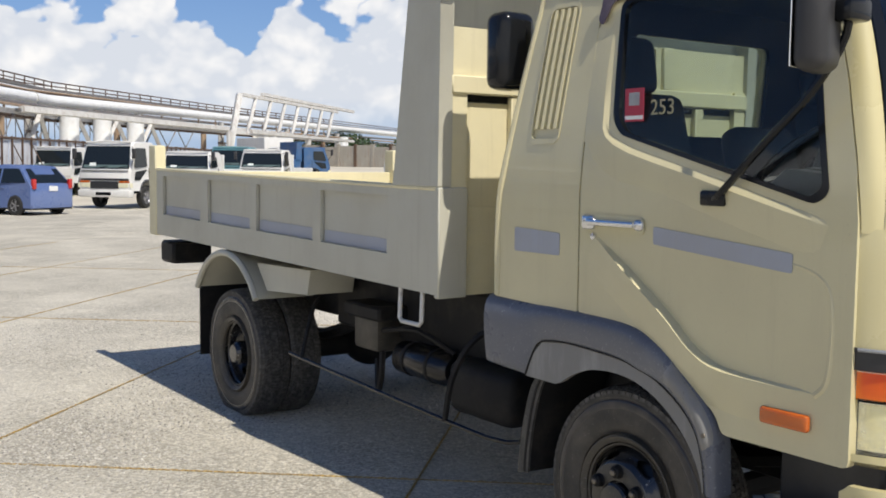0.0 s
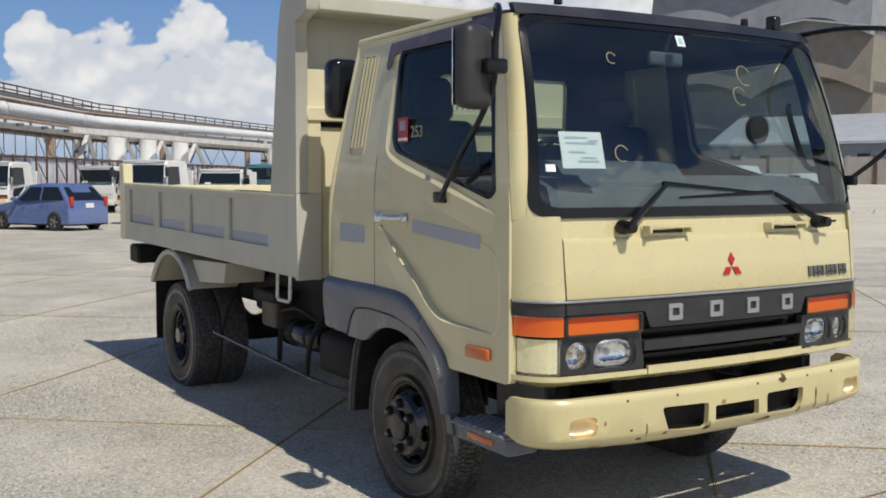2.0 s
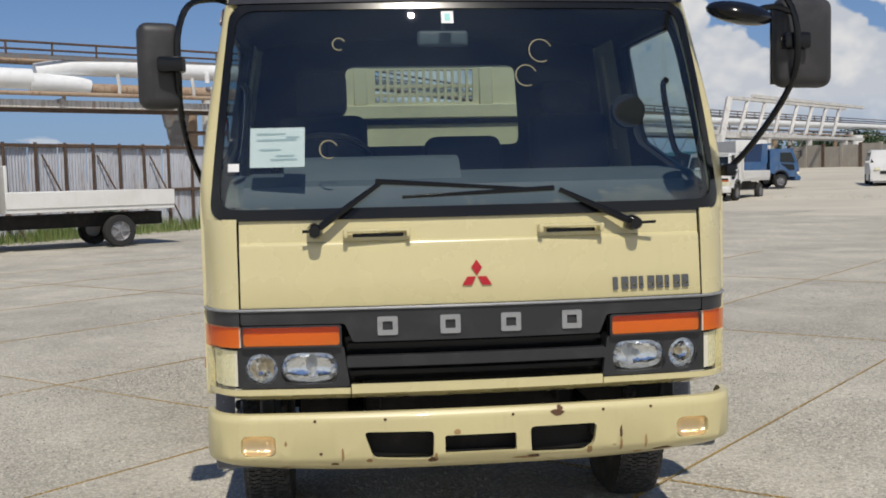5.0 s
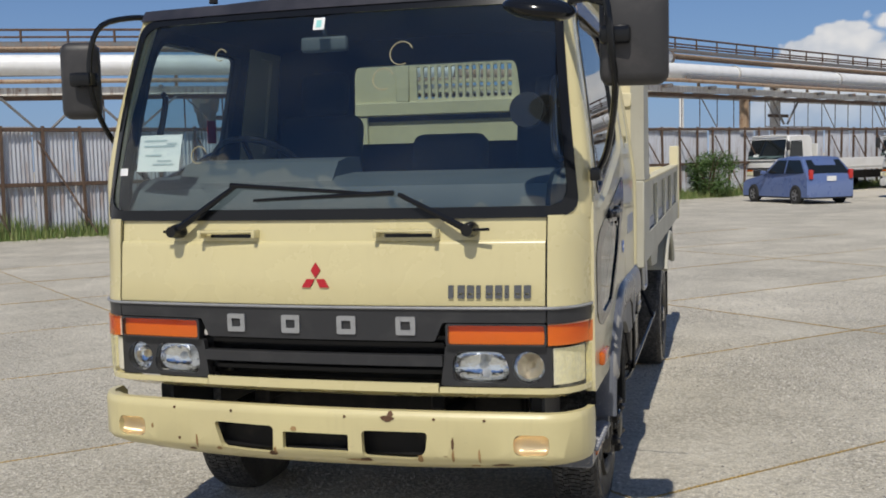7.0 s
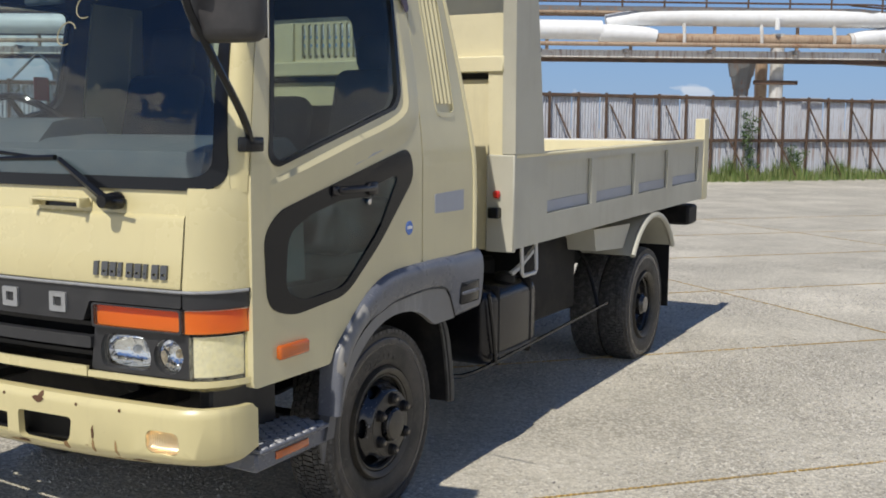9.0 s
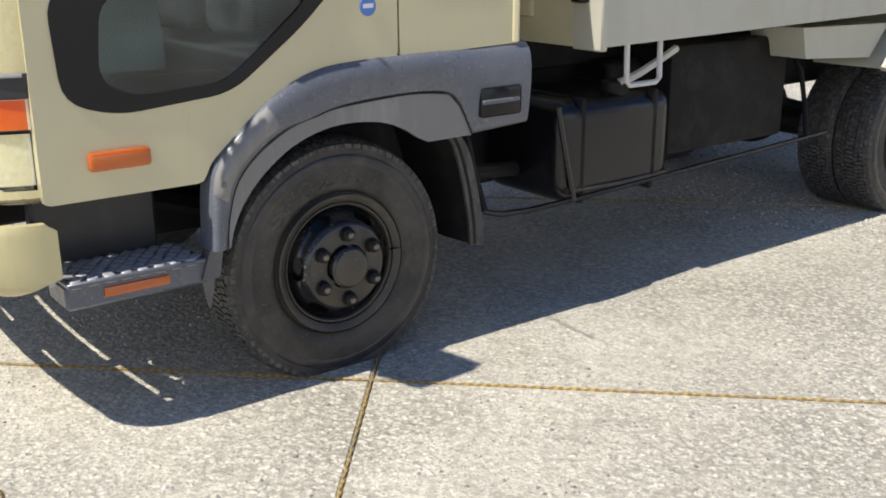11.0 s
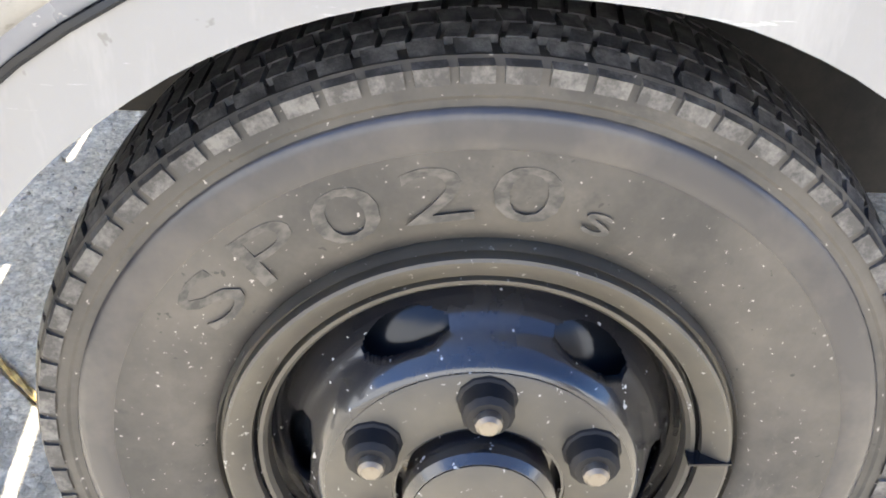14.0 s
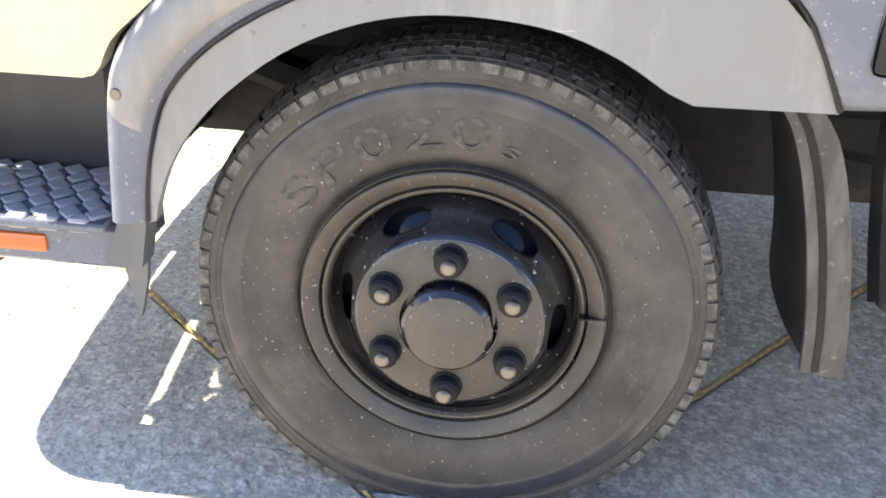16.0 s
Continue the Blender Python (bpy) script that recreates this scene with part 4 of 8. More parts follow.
# stickers and writing on the driver's window
drv = [o for o in truck.children if o.name.startswith("door")][0]
part("red_sticker", boxed((-1.017, 1.075, 1.745), (-1.015, 1.165, 1.86)), M["sticker_red"], drv, "faded red square sticker")
part("sticker_bar", boxed((-1.019, 1.078, 1.752), (-1.0172, 1.162, 1.765)), M["sticker"], drv)
part("sticker_bar", boxed((-1.019, 1.095, 1.80), (-1.0172, 1.145, 1.845), bevel=0.0005), M["badge"], drv)


def letters(text, size, mat, parent, name, m, depth=0.001):
    cu = bpy.data.curves.new(name, "FONT")
    cu.body, cu.size, cu.extrude, cu.align_x, cu.resolution_u = text, size, depth, "CENTER", 3
    tmp = bpy.data.objects.new(name, cu)
    scene.collection.objects.link(tmp)
    me = bpy.data.meshes.new_from_object(tmp.evaluated_get(bpy.context.evaluated_depsgraph_get()))
    bpy.data.objects.remove(tmp)
    me.materials.append(mat)
    ob = new(name, me)
    ob.parent, ob.matrix_local = parent, m
    return ob


letters("253", 0.075, M["marker"], drv, "chalk_number", pose(-1.02, 0.985, 1.765, 90, 0, -90), 0.0005)
ldoor = [o for o in truck.children if o.name.startswith("door")][1]
part("round_label", lathed([(0, 0.0), (0.002, 0.028), (0.0, 0.03)], 20, "x", (1.042, 1.25, 1.205)), M["sticker_blue"], ldoor, "small round blue label")
part("label_bar", boxed((1.044, 1.232, 1.2), (1.046, 1.268, 1.213)), M["sticker"], ldoor)

# roof
def roof_pt(u, v):
    e = abs(u)
    yf = 0.335 + 0.11 * e ** 3
    y = yf + (1.73 - yf) * v
    x = u * 0.935
    z = 2.275 + 0.075 * (1 - e ** 4) * min(1, 0.45 + v * 4) * (1 - 0.25 * max(0, v - 0.8) / 0.2)
    return Vector((x, y, z))


part("roof_front", sheet(roof_pt, span(-1, 1, 20), span(0, 0.16, 4), 0.03, (0, 0, -1)), M["roofband"], truck, "dark front edge of the roof")
part("roof", sheet(roof_pt, span(-1, 1, 20), span(0.162, 1, 10), 0.03, (0, 0, -1)), M["cream"], truck)
part("visor_band", sheet(lambda u, t: screen_pt(u, 1.0 + t * 0.055, 0.014 - 0.01 * t), span(-1.01, 1.01, 24), span(0, 1, 3), 0.03), M["roofband"], truck, "dark band above the windscreen")
for sg in (-1, 1):
    part("roof_rail", tubed([(sg * 0.925, 0.46, 2.285), (sg * 0.93, 1.0, 2.29), (sg * 0.925, 1.72, 2.285)], 0.014, 6, 2), M["cream_side"], truck)
for cx in (-0.62, 0.55):
    part("roof_bolt", lathed([(0, 0.02), (0.03, 0.018), (0.035, 0.0)], 10, "z", (cx, 0.45, 2.33)), M["seal"], truck)
part("antenna", tubed([(0.70, 0.40, 2.33), (0.86, 0.34, 2.37), (1.4, 0.3, 2.375)], 0.0045, 6, 1), M["badge"], truck, "thin folded aerial")
part("antenna_foot", boxed((0.67, 0.37, 2.30), (0.73, 0.43, 2.38), bevel=0.01), M["seal"], truck)

# rear wall, floor and lining of the cab
rw = panel(rect(-1.0, 1.0, 1.0, 2.27), [rounded(rect(-0.52, 0.52, 1.72, 2.16), 0.05)], lambda x, z: Vector((x * (side_x(z) - 0.03) / 1.0, 1.84 - max(0, z - 1.5) * 0.15, z)), (), ZC, 0.04)
rear = part("rear_wall", rw, M["cream_side"], truck)
part("rear_window", sheet(lambda x, z: Vector((x, 1.86 - (z - 1.5) * 0.15, z)), (-0.53, 0.53), (1.71, 2.17)), M["side_glass"], rear).visible_shadow = False
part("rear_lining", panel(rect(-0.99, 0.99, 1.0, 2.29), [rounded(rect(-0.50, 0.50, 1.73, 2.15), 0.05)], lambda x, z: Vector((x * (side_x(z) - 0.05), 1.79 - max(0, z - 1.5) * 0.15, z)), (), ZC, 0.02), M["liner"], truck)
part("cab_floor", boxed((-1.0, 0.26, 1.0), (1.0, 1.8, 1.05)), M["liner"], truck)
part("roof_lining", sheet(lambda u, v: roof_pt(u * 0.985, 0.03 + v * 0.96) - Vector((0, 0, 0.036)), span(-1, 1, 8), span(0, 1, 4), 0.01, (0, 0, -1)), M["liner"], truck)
part("dashboard", prismed([(0.15, 1.06), (0.16, 1.44), (0.20, 1.535), (0.30, 1.575), (0.52, 1.59), (0.60, 1.53), (0.62, 1.06)], "x", -0.87, 0.87), M["dash"], truck, "dusty grey dashboard")
for sg in (-1, 1):
    part("dashboard_end", prismed([(0.26, 1.06), (0.26, 1.45), (0.31, 1.53), (0.38, 1.57), (0.52, 1.585), (0.60, 1.525), (0.62, 1.06)], "x", *sorted((sg * 0.87, sg * 0.965))), M["dash"], truck)
part("instrument_hood", prismed([(0.24, 1.54), (0.33, 1.635), (0.42, 1.652), (0.58, 1.655), (0.64, 1.52)], "x", -0.72, -0.02), M["dash"], truck)
bm = bmesh.new()
ring = [(0.22 * math.cos(a), 0.22 * math.sin(a), 0) for a in span(0, 2 * math.pi, 28)]
tube(bm, ring, 0.016, 8, 1)
for a in (0.4, 2.7, 4.7):
    tube(bm, [(0, 0, -0.03), (0.21 * math.cos(a), 0.21 * math.sin(a), 0)], 0.013, 6, 1)
box(bm, (-0.06, -0.05, -0.05), (0.06, 0.05, 0.0), 0.02, 2)
tube(bm, [(0, 0, -0.03), (0, 0.0, -0.4)], 0.03, 8, 1)
bmesh.ops.transform(bm, matrix=pose(-0.56, 0.72, 1.60, -42, 0, 0), verts=bm.verts)
part("steering_wheel", bm, M["seal"], truck)
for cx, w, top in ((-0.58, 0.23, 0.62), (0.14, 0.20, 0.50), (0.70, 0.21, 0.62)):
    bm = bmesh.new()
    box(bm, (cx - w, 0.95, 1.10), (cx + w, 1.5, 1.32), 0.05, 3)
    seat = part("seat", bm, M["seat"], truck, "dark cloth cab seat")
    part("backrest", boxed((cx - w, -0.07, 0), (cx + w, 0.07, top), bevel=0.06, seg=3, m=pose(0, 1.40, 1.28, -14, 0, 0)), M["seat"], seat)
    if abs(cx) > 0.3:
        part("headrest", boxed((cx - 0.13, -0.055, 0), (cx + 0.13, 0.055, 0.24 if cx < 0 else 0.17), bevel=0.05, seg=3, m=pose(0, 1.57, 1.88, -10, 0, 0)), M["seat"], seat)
bm = boxed((-0.175, 0.34, 2.085), (0.03, 0.375, 2.15), bevel=0.015, seg=3)
tube(bm, [(-0.07, 0.36, 2.15), (-0.07, 0.33, 2.22)], 0.01, 6, 1)
part("inside_mirror", bm, M["dash"], truck, "grey inside mirror")
for sg in (-1, 1):
    part("grab_rail", tubed([(sg * 0.92, 0.30, 1.62), (sg * 0.88, 0.34, 1.66), (sg * 0.86, 0.42, 1.9), (sg * 0.88, 0.44, 1.95)], 0.014, 6, 4), M["seal"], truck)
part("round_fan", lathed([(0, 0.0), (0.0, 0.07), (0.03, 0.075), (0.05, 0.03), (0.05, 0.0)], 20, "y", (0.735, 0.50, 1.825)), M["liner"], truck, "dark round fan behind the windscreen")

# outside mirrors on bent bars
for sg, c, w in ((-1, (-1.178, 0.275, 2.01), 0.082), (1, (1.225, -0.095, 2.03), 0.115)):
    bm = boxed((-w, -0.045, -0.165), (w, 0.05, 0.165), bevel=0.04, seg=4)
    turn = pose(*c, 0, 0, -18 * sg if sg < 0 else 12)
    bmesh.ops.transform(bm, matrix=turn, verts=bm.verts)
    mir = part("door_mirror", bm, M["housing"], truck, "black door mirror on a bent bar")
    bm = boxed((-w + 0.012, 0.05, -0.15), (w - 0.012, 0.054, 0.15), bevel=0.001)
    bmesh.ops.transform(bm, matrix=turn, verts=bm.verts)
    part("mirror_glass", bm, M["mirror"], mir)
    if sg < 0:
        bar = [(-0.92, 0.50, 2.285), (-0.98, 0.40, 2.285), (-1.06, 0.27, 2.24), (-1.10, 0.235, 2.12), (-1.105, 0.24, 1.95), (-1.11, 0.34, 1.80), (-1.10, 0.5, 1.66), (-1.06, 0.70, 1.50), (-1.045, 0.73, 1.49)]
    else:
        bar = [(0.89, 0.40, 2.30), (0.95, 0.15, 2.31), (1.06, -0.10, 2.27), (1.14, -0.19, 2.15), (1.16, -0.20, 1.98), (1.16, -0.1, 1.84), (1.11, 0.10, 1.66), (1.055, 0.21, 1.565)]
    part("mirror_bar", tubed(bar, 0.0125, 8, 4), M["seal"], mir)
    part("mirror_clamp", boxed((-0.05, -0.04, -0.03), (0.05, 0.04, 0.03), bevel=0.012, seg=2, m=pose(c[0] * 0.955 + 0.0, c[1] - 0.055, c[2] + 0.0)), M["seal"], mir)
    e = bar[-1]
    part("bar_foot", boxed((-0.02, -0.05, -0.025), (0.02, 0.045, 0.025), bevel=0.008, seg=2, m=pose(*e)), M["seal"], mir)
bm = bmesh.new()
bmesh.ops.create_uvsphere(bm, u_segments=20, v_segments=10, radius=1.0)
bmesh.ops.transform(bm, matrix=pose(0.93, -0.23, 2.12, 12, 8, 10) @ Matrix.Diagonal((0.125, 0.10, 0.040, 1)), verts=bm.verts)
aux = part("kerb_mirror", bm, M["seal"], truck, "black oval kerb mirror on a stay")
part("stay", tubed([(1.02, -0.2, 2.14), (1.08, -0.18, 2.15), (1.14, -0.19, 2.13)], 0.011, 6, 2), M["seal"], aux)

# air intake behind the cab
bm = boxed((-1.02, 1.86, 1.90), (-0.84, 2.0, 2.22), bevel=0.045, seg=3)
part("air_intake", bm, M["seal"], truck, "black upright air intake")

# fenders over the front wheels, with the step and the side skirt
MID = [(1.905, 0.775), (1.655, 0.762), (1.608, 0.86), (1.56, 0.908), (1.45, 0.922), (1.344, 0.922), (1.132, 0.908), (1.05, 0.889), (0.955, 0.863), (0.845, 0.797), (0.778, 0.726), (0.750, 0.655), (0.736, 0.59), (0.730, 0.528)]
INN = [(1.655, 0.758), (1.475, 0.756), (1.44, 0.771), (1.378, 0.809), (1.305, 0.838), (1.233, 0.85), (1.16, 0.853), (1.089, 0.846), (1.016, 0.826), (0.94, 0.79), (0.865, 0.734), (0.807, 0.673), (0.768, 0.611), (0.748, 0.555), (0.742, 0.528)]
PAIRS = [((1.905, 1.062), (1.905, 0.775)), ((1.78, 1.06), (1.78, 0.768)), ((1.66, 1.058), (1.655, 0.762)), ((1.58, 1.057), (1.608, 0.86)), ((1.5, 1.056), (1.56, 0.908)), ((1.4, 1.054), (1.45, 0.922)), ((1.3, 1.052), (1.344, 0.922)),
         ((1.15, 1.046), (1.20, 0.914)), ((1.06, 1.033), (1.10, 0.90)), ((0.98, 1.006), (1.02, 0.875)), ((0.90, 0.962), (0.955, 0.862)), ((0.83, 0.908), (0.89, 0.829)), ((0.765, 0.85), (0.837, 0.791)), ((0.72, 0.80), (0.798, 0.752)),
         ((0.695, 0.755), (0.771, 0.710)), ((0.685, 0.70), (0.753, 0.66)), ((0.680, 0.635), (0.741, 0.61)), ((0.677, 0.58), (0.734, 0.565)), ((0.674, 0.53), (0.730, 0.528))]


ST = PAIRS[:3] + list(zip(dense([p[0] for p in PAIRS[3:]]), dense([p[1] for p in PAIRS[3:]])))
PRO = [(0.0, 1.012), (0.03, 1.036), (0.08, 1.050), (0.16, 1.061), (0.30, 1.067), (0.5, 1.066), (0.7, 1.061), (0.88, 1.054), (0.96, 1.050), (1.0, 1.040)]
for sg in (-1, 1):
    def shell(i, v, lift=0.0, s=sg):
        (ay, az_), (by, bz_) = ST[i]
        k = next(n for n in range(len(PRO) - 1) if v <= PRO[n + 1][0] + 1e-9)
        (v0, x0), (v1, x1) = PRO[k], PRO[k + 1]
        x = x0 + (x1 - x0) * (v - v0) / (v1 - v0)
        return Vector((s * (x + lift), ay + (by - ay) * v, az_ + (bz_ - az_) * v))
    fen = part("front_fender", sheet(shell, range(len(ST)), [p[0] for p in PRO], 0.03, (-sg, 0, 0)), M["fender"], truck, "scuffed grey plastic front fender", 50)
    part("fender_arch", panel([(y, z - 0.004) for y, z in MID[1:3] + dense(MID[3:], 3)] + dense(INN[2:], 3)[::-1] + INN[1::-1], (), lambda y, z: Vector((sg * 1.045, y, z)), (), (), 0.022, (-sg, 0, 0)), M["arch"], fen, "pale scuffed wheel arch lip")
    part("arch_seam", tubed([(sg * 1.047, y, z) for y, z in dense(MID[1:], 3)], 0.0042, 6, 1), M["seal"], fen)
    if sg > 0:
        part("vent_back", boxed((1.055, 1.675, 0.815), (1.0695, 1.86, 0.92), bevel=0.012, seg=2), M["seal"], fen)
        for z in (0.867,):
            part("vent_slat", boxed((1.06, 1.685, z - 0.008), (1.074, 1.85, z + 0.008), bevel=0.004), M["fender"], fen)
    n1 = [i for i, (o, m_) in enumerate(ST) if 0.695 <= o[1] <= 0.955 and o[0] < 0.95]
    bm = sheet(lambda i, v: shell(i, v, 0.012 * min(1, 6 * min(v - 0.1, 0.82 - v)) * (0 if i in (n1[0], n1[-1]) else 1)), n1, (0.1, 0.14, 0.25, 0.45, 0.65, 0.76, 0.82), 0.01, (-sg, 0, 0))
    bmesh.ops.bisect_plane(bm, geom=bm.verts[:] + bm.edges[:] + bm.faces[:], plane_co=(0, 0, 0.705), plane_no=(0, 0.15, 1), dist=1e-5, clear_inner=True)
    bmesh.ops.holes_fill(bm, edges=bm.edges[:])
    part("fender_cap", bm, M["arch"], fen, "worn pale cap on the fender", 50)
    part("screw", lathed([(0, 0.009), (0.004, 0.008), (0.005, 0.0)], 10, "x", (sg * 1.076, 0.718, 0.728), sg), M["bolt"], fen)
    # inner liner and flap behind the wheel
    curve = dense([(1.44, 0.84), (1.53, 0.80), (1.595, 0.74), (1.628, 0.67), (1.655, 0.57), (1.672, 0.48), (1.682, 0.41), (1.687, 0.345)], 3)
    bm = sheet(lambda x, i: Vector((sg * (x - 0.02 * max(0, 0.45 - curve[i][1])), curve[i][0] + 0.02 * ((x - 0.8) / 0.2) ** 2, curve[i][1])), span(0.62, 1.0, 6), range(len(curve)), 0.010, (0, 1, 0.2))
    guard = part("mud_guard", bm, M["chassis"], truck, "dusty black mud flap curving behind the wheel", 60)
    part("flap_edge", sheet(lambda u, i: Vector((sg * (0.985 - 0.02 * max(0, 0.45 - curve[i][1])), curve[i][0] + 0.004 + 0.062 * u, curve[i][1] - 0.01 * u)), (0, 0.5, 1), range(5, len(curve)), 0.012, (sg, 0, 0)), M["flap"], guard)
    part("well_wall", boxed(*[tuple(v) for v in zip(*[sorted(p) for p in ((sg * 0.50, sg * 0.52), (1.15, 2.25), (0.42, 1.0))])]), M["chassis"], truck)
    # step
    st = part("step_box", boxed(*[tuple(v) for v in zip(*[sorted(p) for p in ((sg * 0.86, sg * 1.02), (0.255, 0.68), (0.425, 0.50))])], bevel=0.01), M["fender"], truck, "grey plastic cab step")
    part("side_skirt", boxed(*[tuple(v) for v in zip(*[sorted(p) for p in ((sg * 0.78, sg * 0.84), (0.235, 0.60), (0.46, 0.75))])], bevel=0.01), M["trim"], truck, "dark recessed panel above the step")
    bm = boxed(*[tuple(v) for v in zip(*[sorted(p) for p in ((sg * 0.84, sg * 1.045), (0.255, 0.66), (0.497, 0.512))])], bevel=0.004)
    tread = part("step_plate", bm, M["fender"], st, "grey tread plate")
    for i in range(9):
        for j in range(6):
            y, x = 0.275 + i * 0.043 + (j % 2) * 0.02, 0.86 + j * 0.031
            part("tread_bump", boxed((-0.014, -0.017, 0), (0.014, 0.017, 0.006), bevel=0.003, m=pose(sg * x, y, 0.512, 0, 0, 45 if (i + j) % 2 else -45)), M["steel_step"], tread)
    for i in range(8):
        part("nosing_tooth", boxed((sg * 1.03 - 0.012, 0.265 + i * 0.048, 0.494), (sg * 1.03 + 0.012, 0.298 + i * 0.048, 0.517), bevel=0.004), M["steel_step"], tread)
    part("step_flap", prismed([(0.660, 0.448), (0.704, 0.448), (0.698, 0.40), (0.682, 0.335), (0.672, 0.375)], "x", *sorted((sg * 0.990, sg * 1.002))), M["step_grey"], st, "small grey flap under the step")
    part("step_end", prismed([(0.650, 0.44), (0.706, 0.44), (0.722, 0.527), (0.680, 0.527)], "x", *sorted((sg * 0.985, sg * 1.032))), M["step_grey"], st, "grey plastic end piece of the step")
    part("step_reflector", boxed((sg * 1.015 - 0.01, 0.36, 0.448), (sg * 1.015 + 0.012, 0.555, 0.478), bevel=0.006, seg=2), M["amber_dark"], st, "orange reflector under the step")

# chassis
part("chassis_rail", boxed((-0.43, 0.3, 0.62), (-0.36, 6.0, 0.86), bevel=0.01), M["chassis"], truck)
part("chassis_rail", boxed((0.36, 0.3, 0.62), (0.43, 6.0, 0.86), bevel=0.01), M["chassis"], truck)
for y in (0.6, 1.9, 2.9, 3.6, 5.2, 5.9):
    part("cross_member", boxed((-0.42, y - 0.04, 0.66), (0.42, y + 0.04, 0.82), bevel=0.01), M["chassis"], truck)
part("front_axle", tubed([(-0.85, 1.167, 0.372), (-0.6, 1.167, 0.31), (0.6, 1.167, 0.31), (0.85, 1.167, 0.372)], 0.055, 8, 1), M["chassis"], truck)
part("rear_axle", tubed([(-0.85, 4.64, 0.385), (0.85, 4.64, 0.385)], 0.09, 10, 1), M["chassis"], truck)
bm = bmesh.new()
bmesh.ops.create_uvsphere(bm, u_segments=20, v_segments=12, radius=0.21, matrix=pose(0, 4.62, 0.42))
part("differential", bm, M["chassis"], truck)
part("engine", boxed((-0.34, 0.5, 0.38), (0.34, 1.6, 1.0), bevel=0.05, seg=2), M["chassis"], truck)
part("gearbox", boxed((-0.22, 1.55, 0.42), (0.22, 2.35, 0.86), bevel=0.07, seg=2), M["chassis"], truck)
part("prop_shaft", tubed([(0, 2.3, 0.6), (0, 4.5, 0.48)], 0.05, 10, 1), M["chassis"], truck)
for sg in (-1, 1):
    for y in (1.167, 4.64):
        part("leaf_spring", tubed([(sg * 0.40, y - 0.6, 0.62), (sg * 0.40, y, 0.46), (sg * 0.40, y + 0.6, 0.62)], 0.04, 6, 5), M["chassis"], truck)
part("subframe", boxed((-0.5, 2.3, 0.86), (0.5, 5.95, 1.0), bevel=0.01), M["chassis"], truck)
part("hoist_cylinder", tubed([(0.0, 2.6, 0.7), (0.0, 3.6, 0.86)], 0.09, 12, 1), M["chassis"], truck)
# fuel tank on the left
tank = part("fuel_tank", boxed((0.50, 2.14, 0.41), (0.985, 2.77, 0.815), bevel=0.075, seg=5), M["tank"], truck, "black fuel tank with straps")
for y in (2.25, 2.65):
    part("tank_strap", boxed((0.495, y - 0.016, 0.405), (0.99, y + 0.016, 0.82), bevel=0.017, seg=2), M["chassis"], tank)
part("filler_cap", lathed([(0, 0.055), (0.05, 0.055), (0.06, 0.04), (0.062, 0.0)], 18, "z", (0.90, 2.50, 0.80)), M["chassis"], tank)
part("tank_lip", tubed([(0.978, 2.17, 0.465), (0.982, 2.45, 0.458), (0.978, 2.74, 0.465)], 0.012, 6, 2), M["dust"], tank)
# added block that shuts out daylight and deepens the shade behind the tank
part("side_box", boxed((0.46, 2.95, 0.47), (0.80, 3.78, 0.95), bevel=0.02, seg=2), M["chassis"], truck, "added dark block standing for the shade behind the fuel tank")
part("lower_tube", tubed([(0.70, 1.75, 0.56), (0.72, 2.4, 0.50), (0.66, 3.9, 0.56)], 0.03, 8, 2), M["chassis"], truck)
part("latch_bar", tubed([(0.94, 2.48, 0.85), (0.94, 2.60, 0.88), (0.93, 2.82, 0.96)], 0.016, 6, 2), M["hook"], truck, "white-painted latch under the bed")
part("upright_rod", tubed([(1.0, 2.10, 0.80), (1.005, 2.14, 0.62), (0.995, 2.20, 0.43)], 0.011, 6, 2), M["tank"], truck, "thin bright-edged upright rod by the tank")
part("battery_box", boxed((0.42, 2.75, 0.60), (0.62, 3.2, 0.88), bevel=0.02), M["chassis"], truck)
# air tank and battery on the right
bm = lathed([(2.58, 0.0), (2.58, 0.06), (2.61, 0.085), (3.03, 0.085), (3.06, 0.06), (3.06, 0.0)], 20, "y", (-0.73, 0, 0.585))
tank = part("air_tank", bm, M["tank"], truck, "black cylindrical air tank")
for y in (2.72, 2.94):
    part("tank_band", lathed([(y - 0.012, 0.084), (y - 0.012, 0.089), (y + 0.012, 0.089), (y + 0.012, 0.084)], 20, "y", (-0.73, 0, 0.585)), M["chassis"], tank)
part("valve_block", boxed((-0.80, 3.20, 0.58), (-0.58, 3.46, 0.80), bevel=0.03, seg=2), M["dust"], truck)
part("valve_bracket", boxed((-0.84, 3.12, 0.76), (-0.43, 3.50, 0.84), bevel=0.015), M["chassis"], truck)
part("air_hose", tubed([(-0.74, 3.24, 0.60), (-0.77, 3.20, 0.47), (-0.74, 3.28, 0.36), (-0.70, 3.36, 0.52)], 0.018, 6, 4), M["chassis"], truck)
part("air_hose", tubed([(-0.72, 2.60, 0.66), (-0.80, 2.80, 0.76), (-0.76, 3.22, 0.70)], 0.014, 6, 3), M["chassis"], truck)
# added black box, fills the dark place where daylight came through under the bed
part("silencer", boxed((-0.80, 2.06, 0.40), (-0.46, 2.56, 0.66), bevel=0.06, seg=3), M["chassis"], truck)
part("side_carrier", boxed((-0.66, 2.0, 0.64), (-0.43, 3.9, 0.98), bevel=0.02), M["chassis"], truck)
part("cab_mount", boxed((-0.6, 1.75, 0.6), (0.6, 1.95, 1.0), bevel=0.02), M["chassis"], truck)
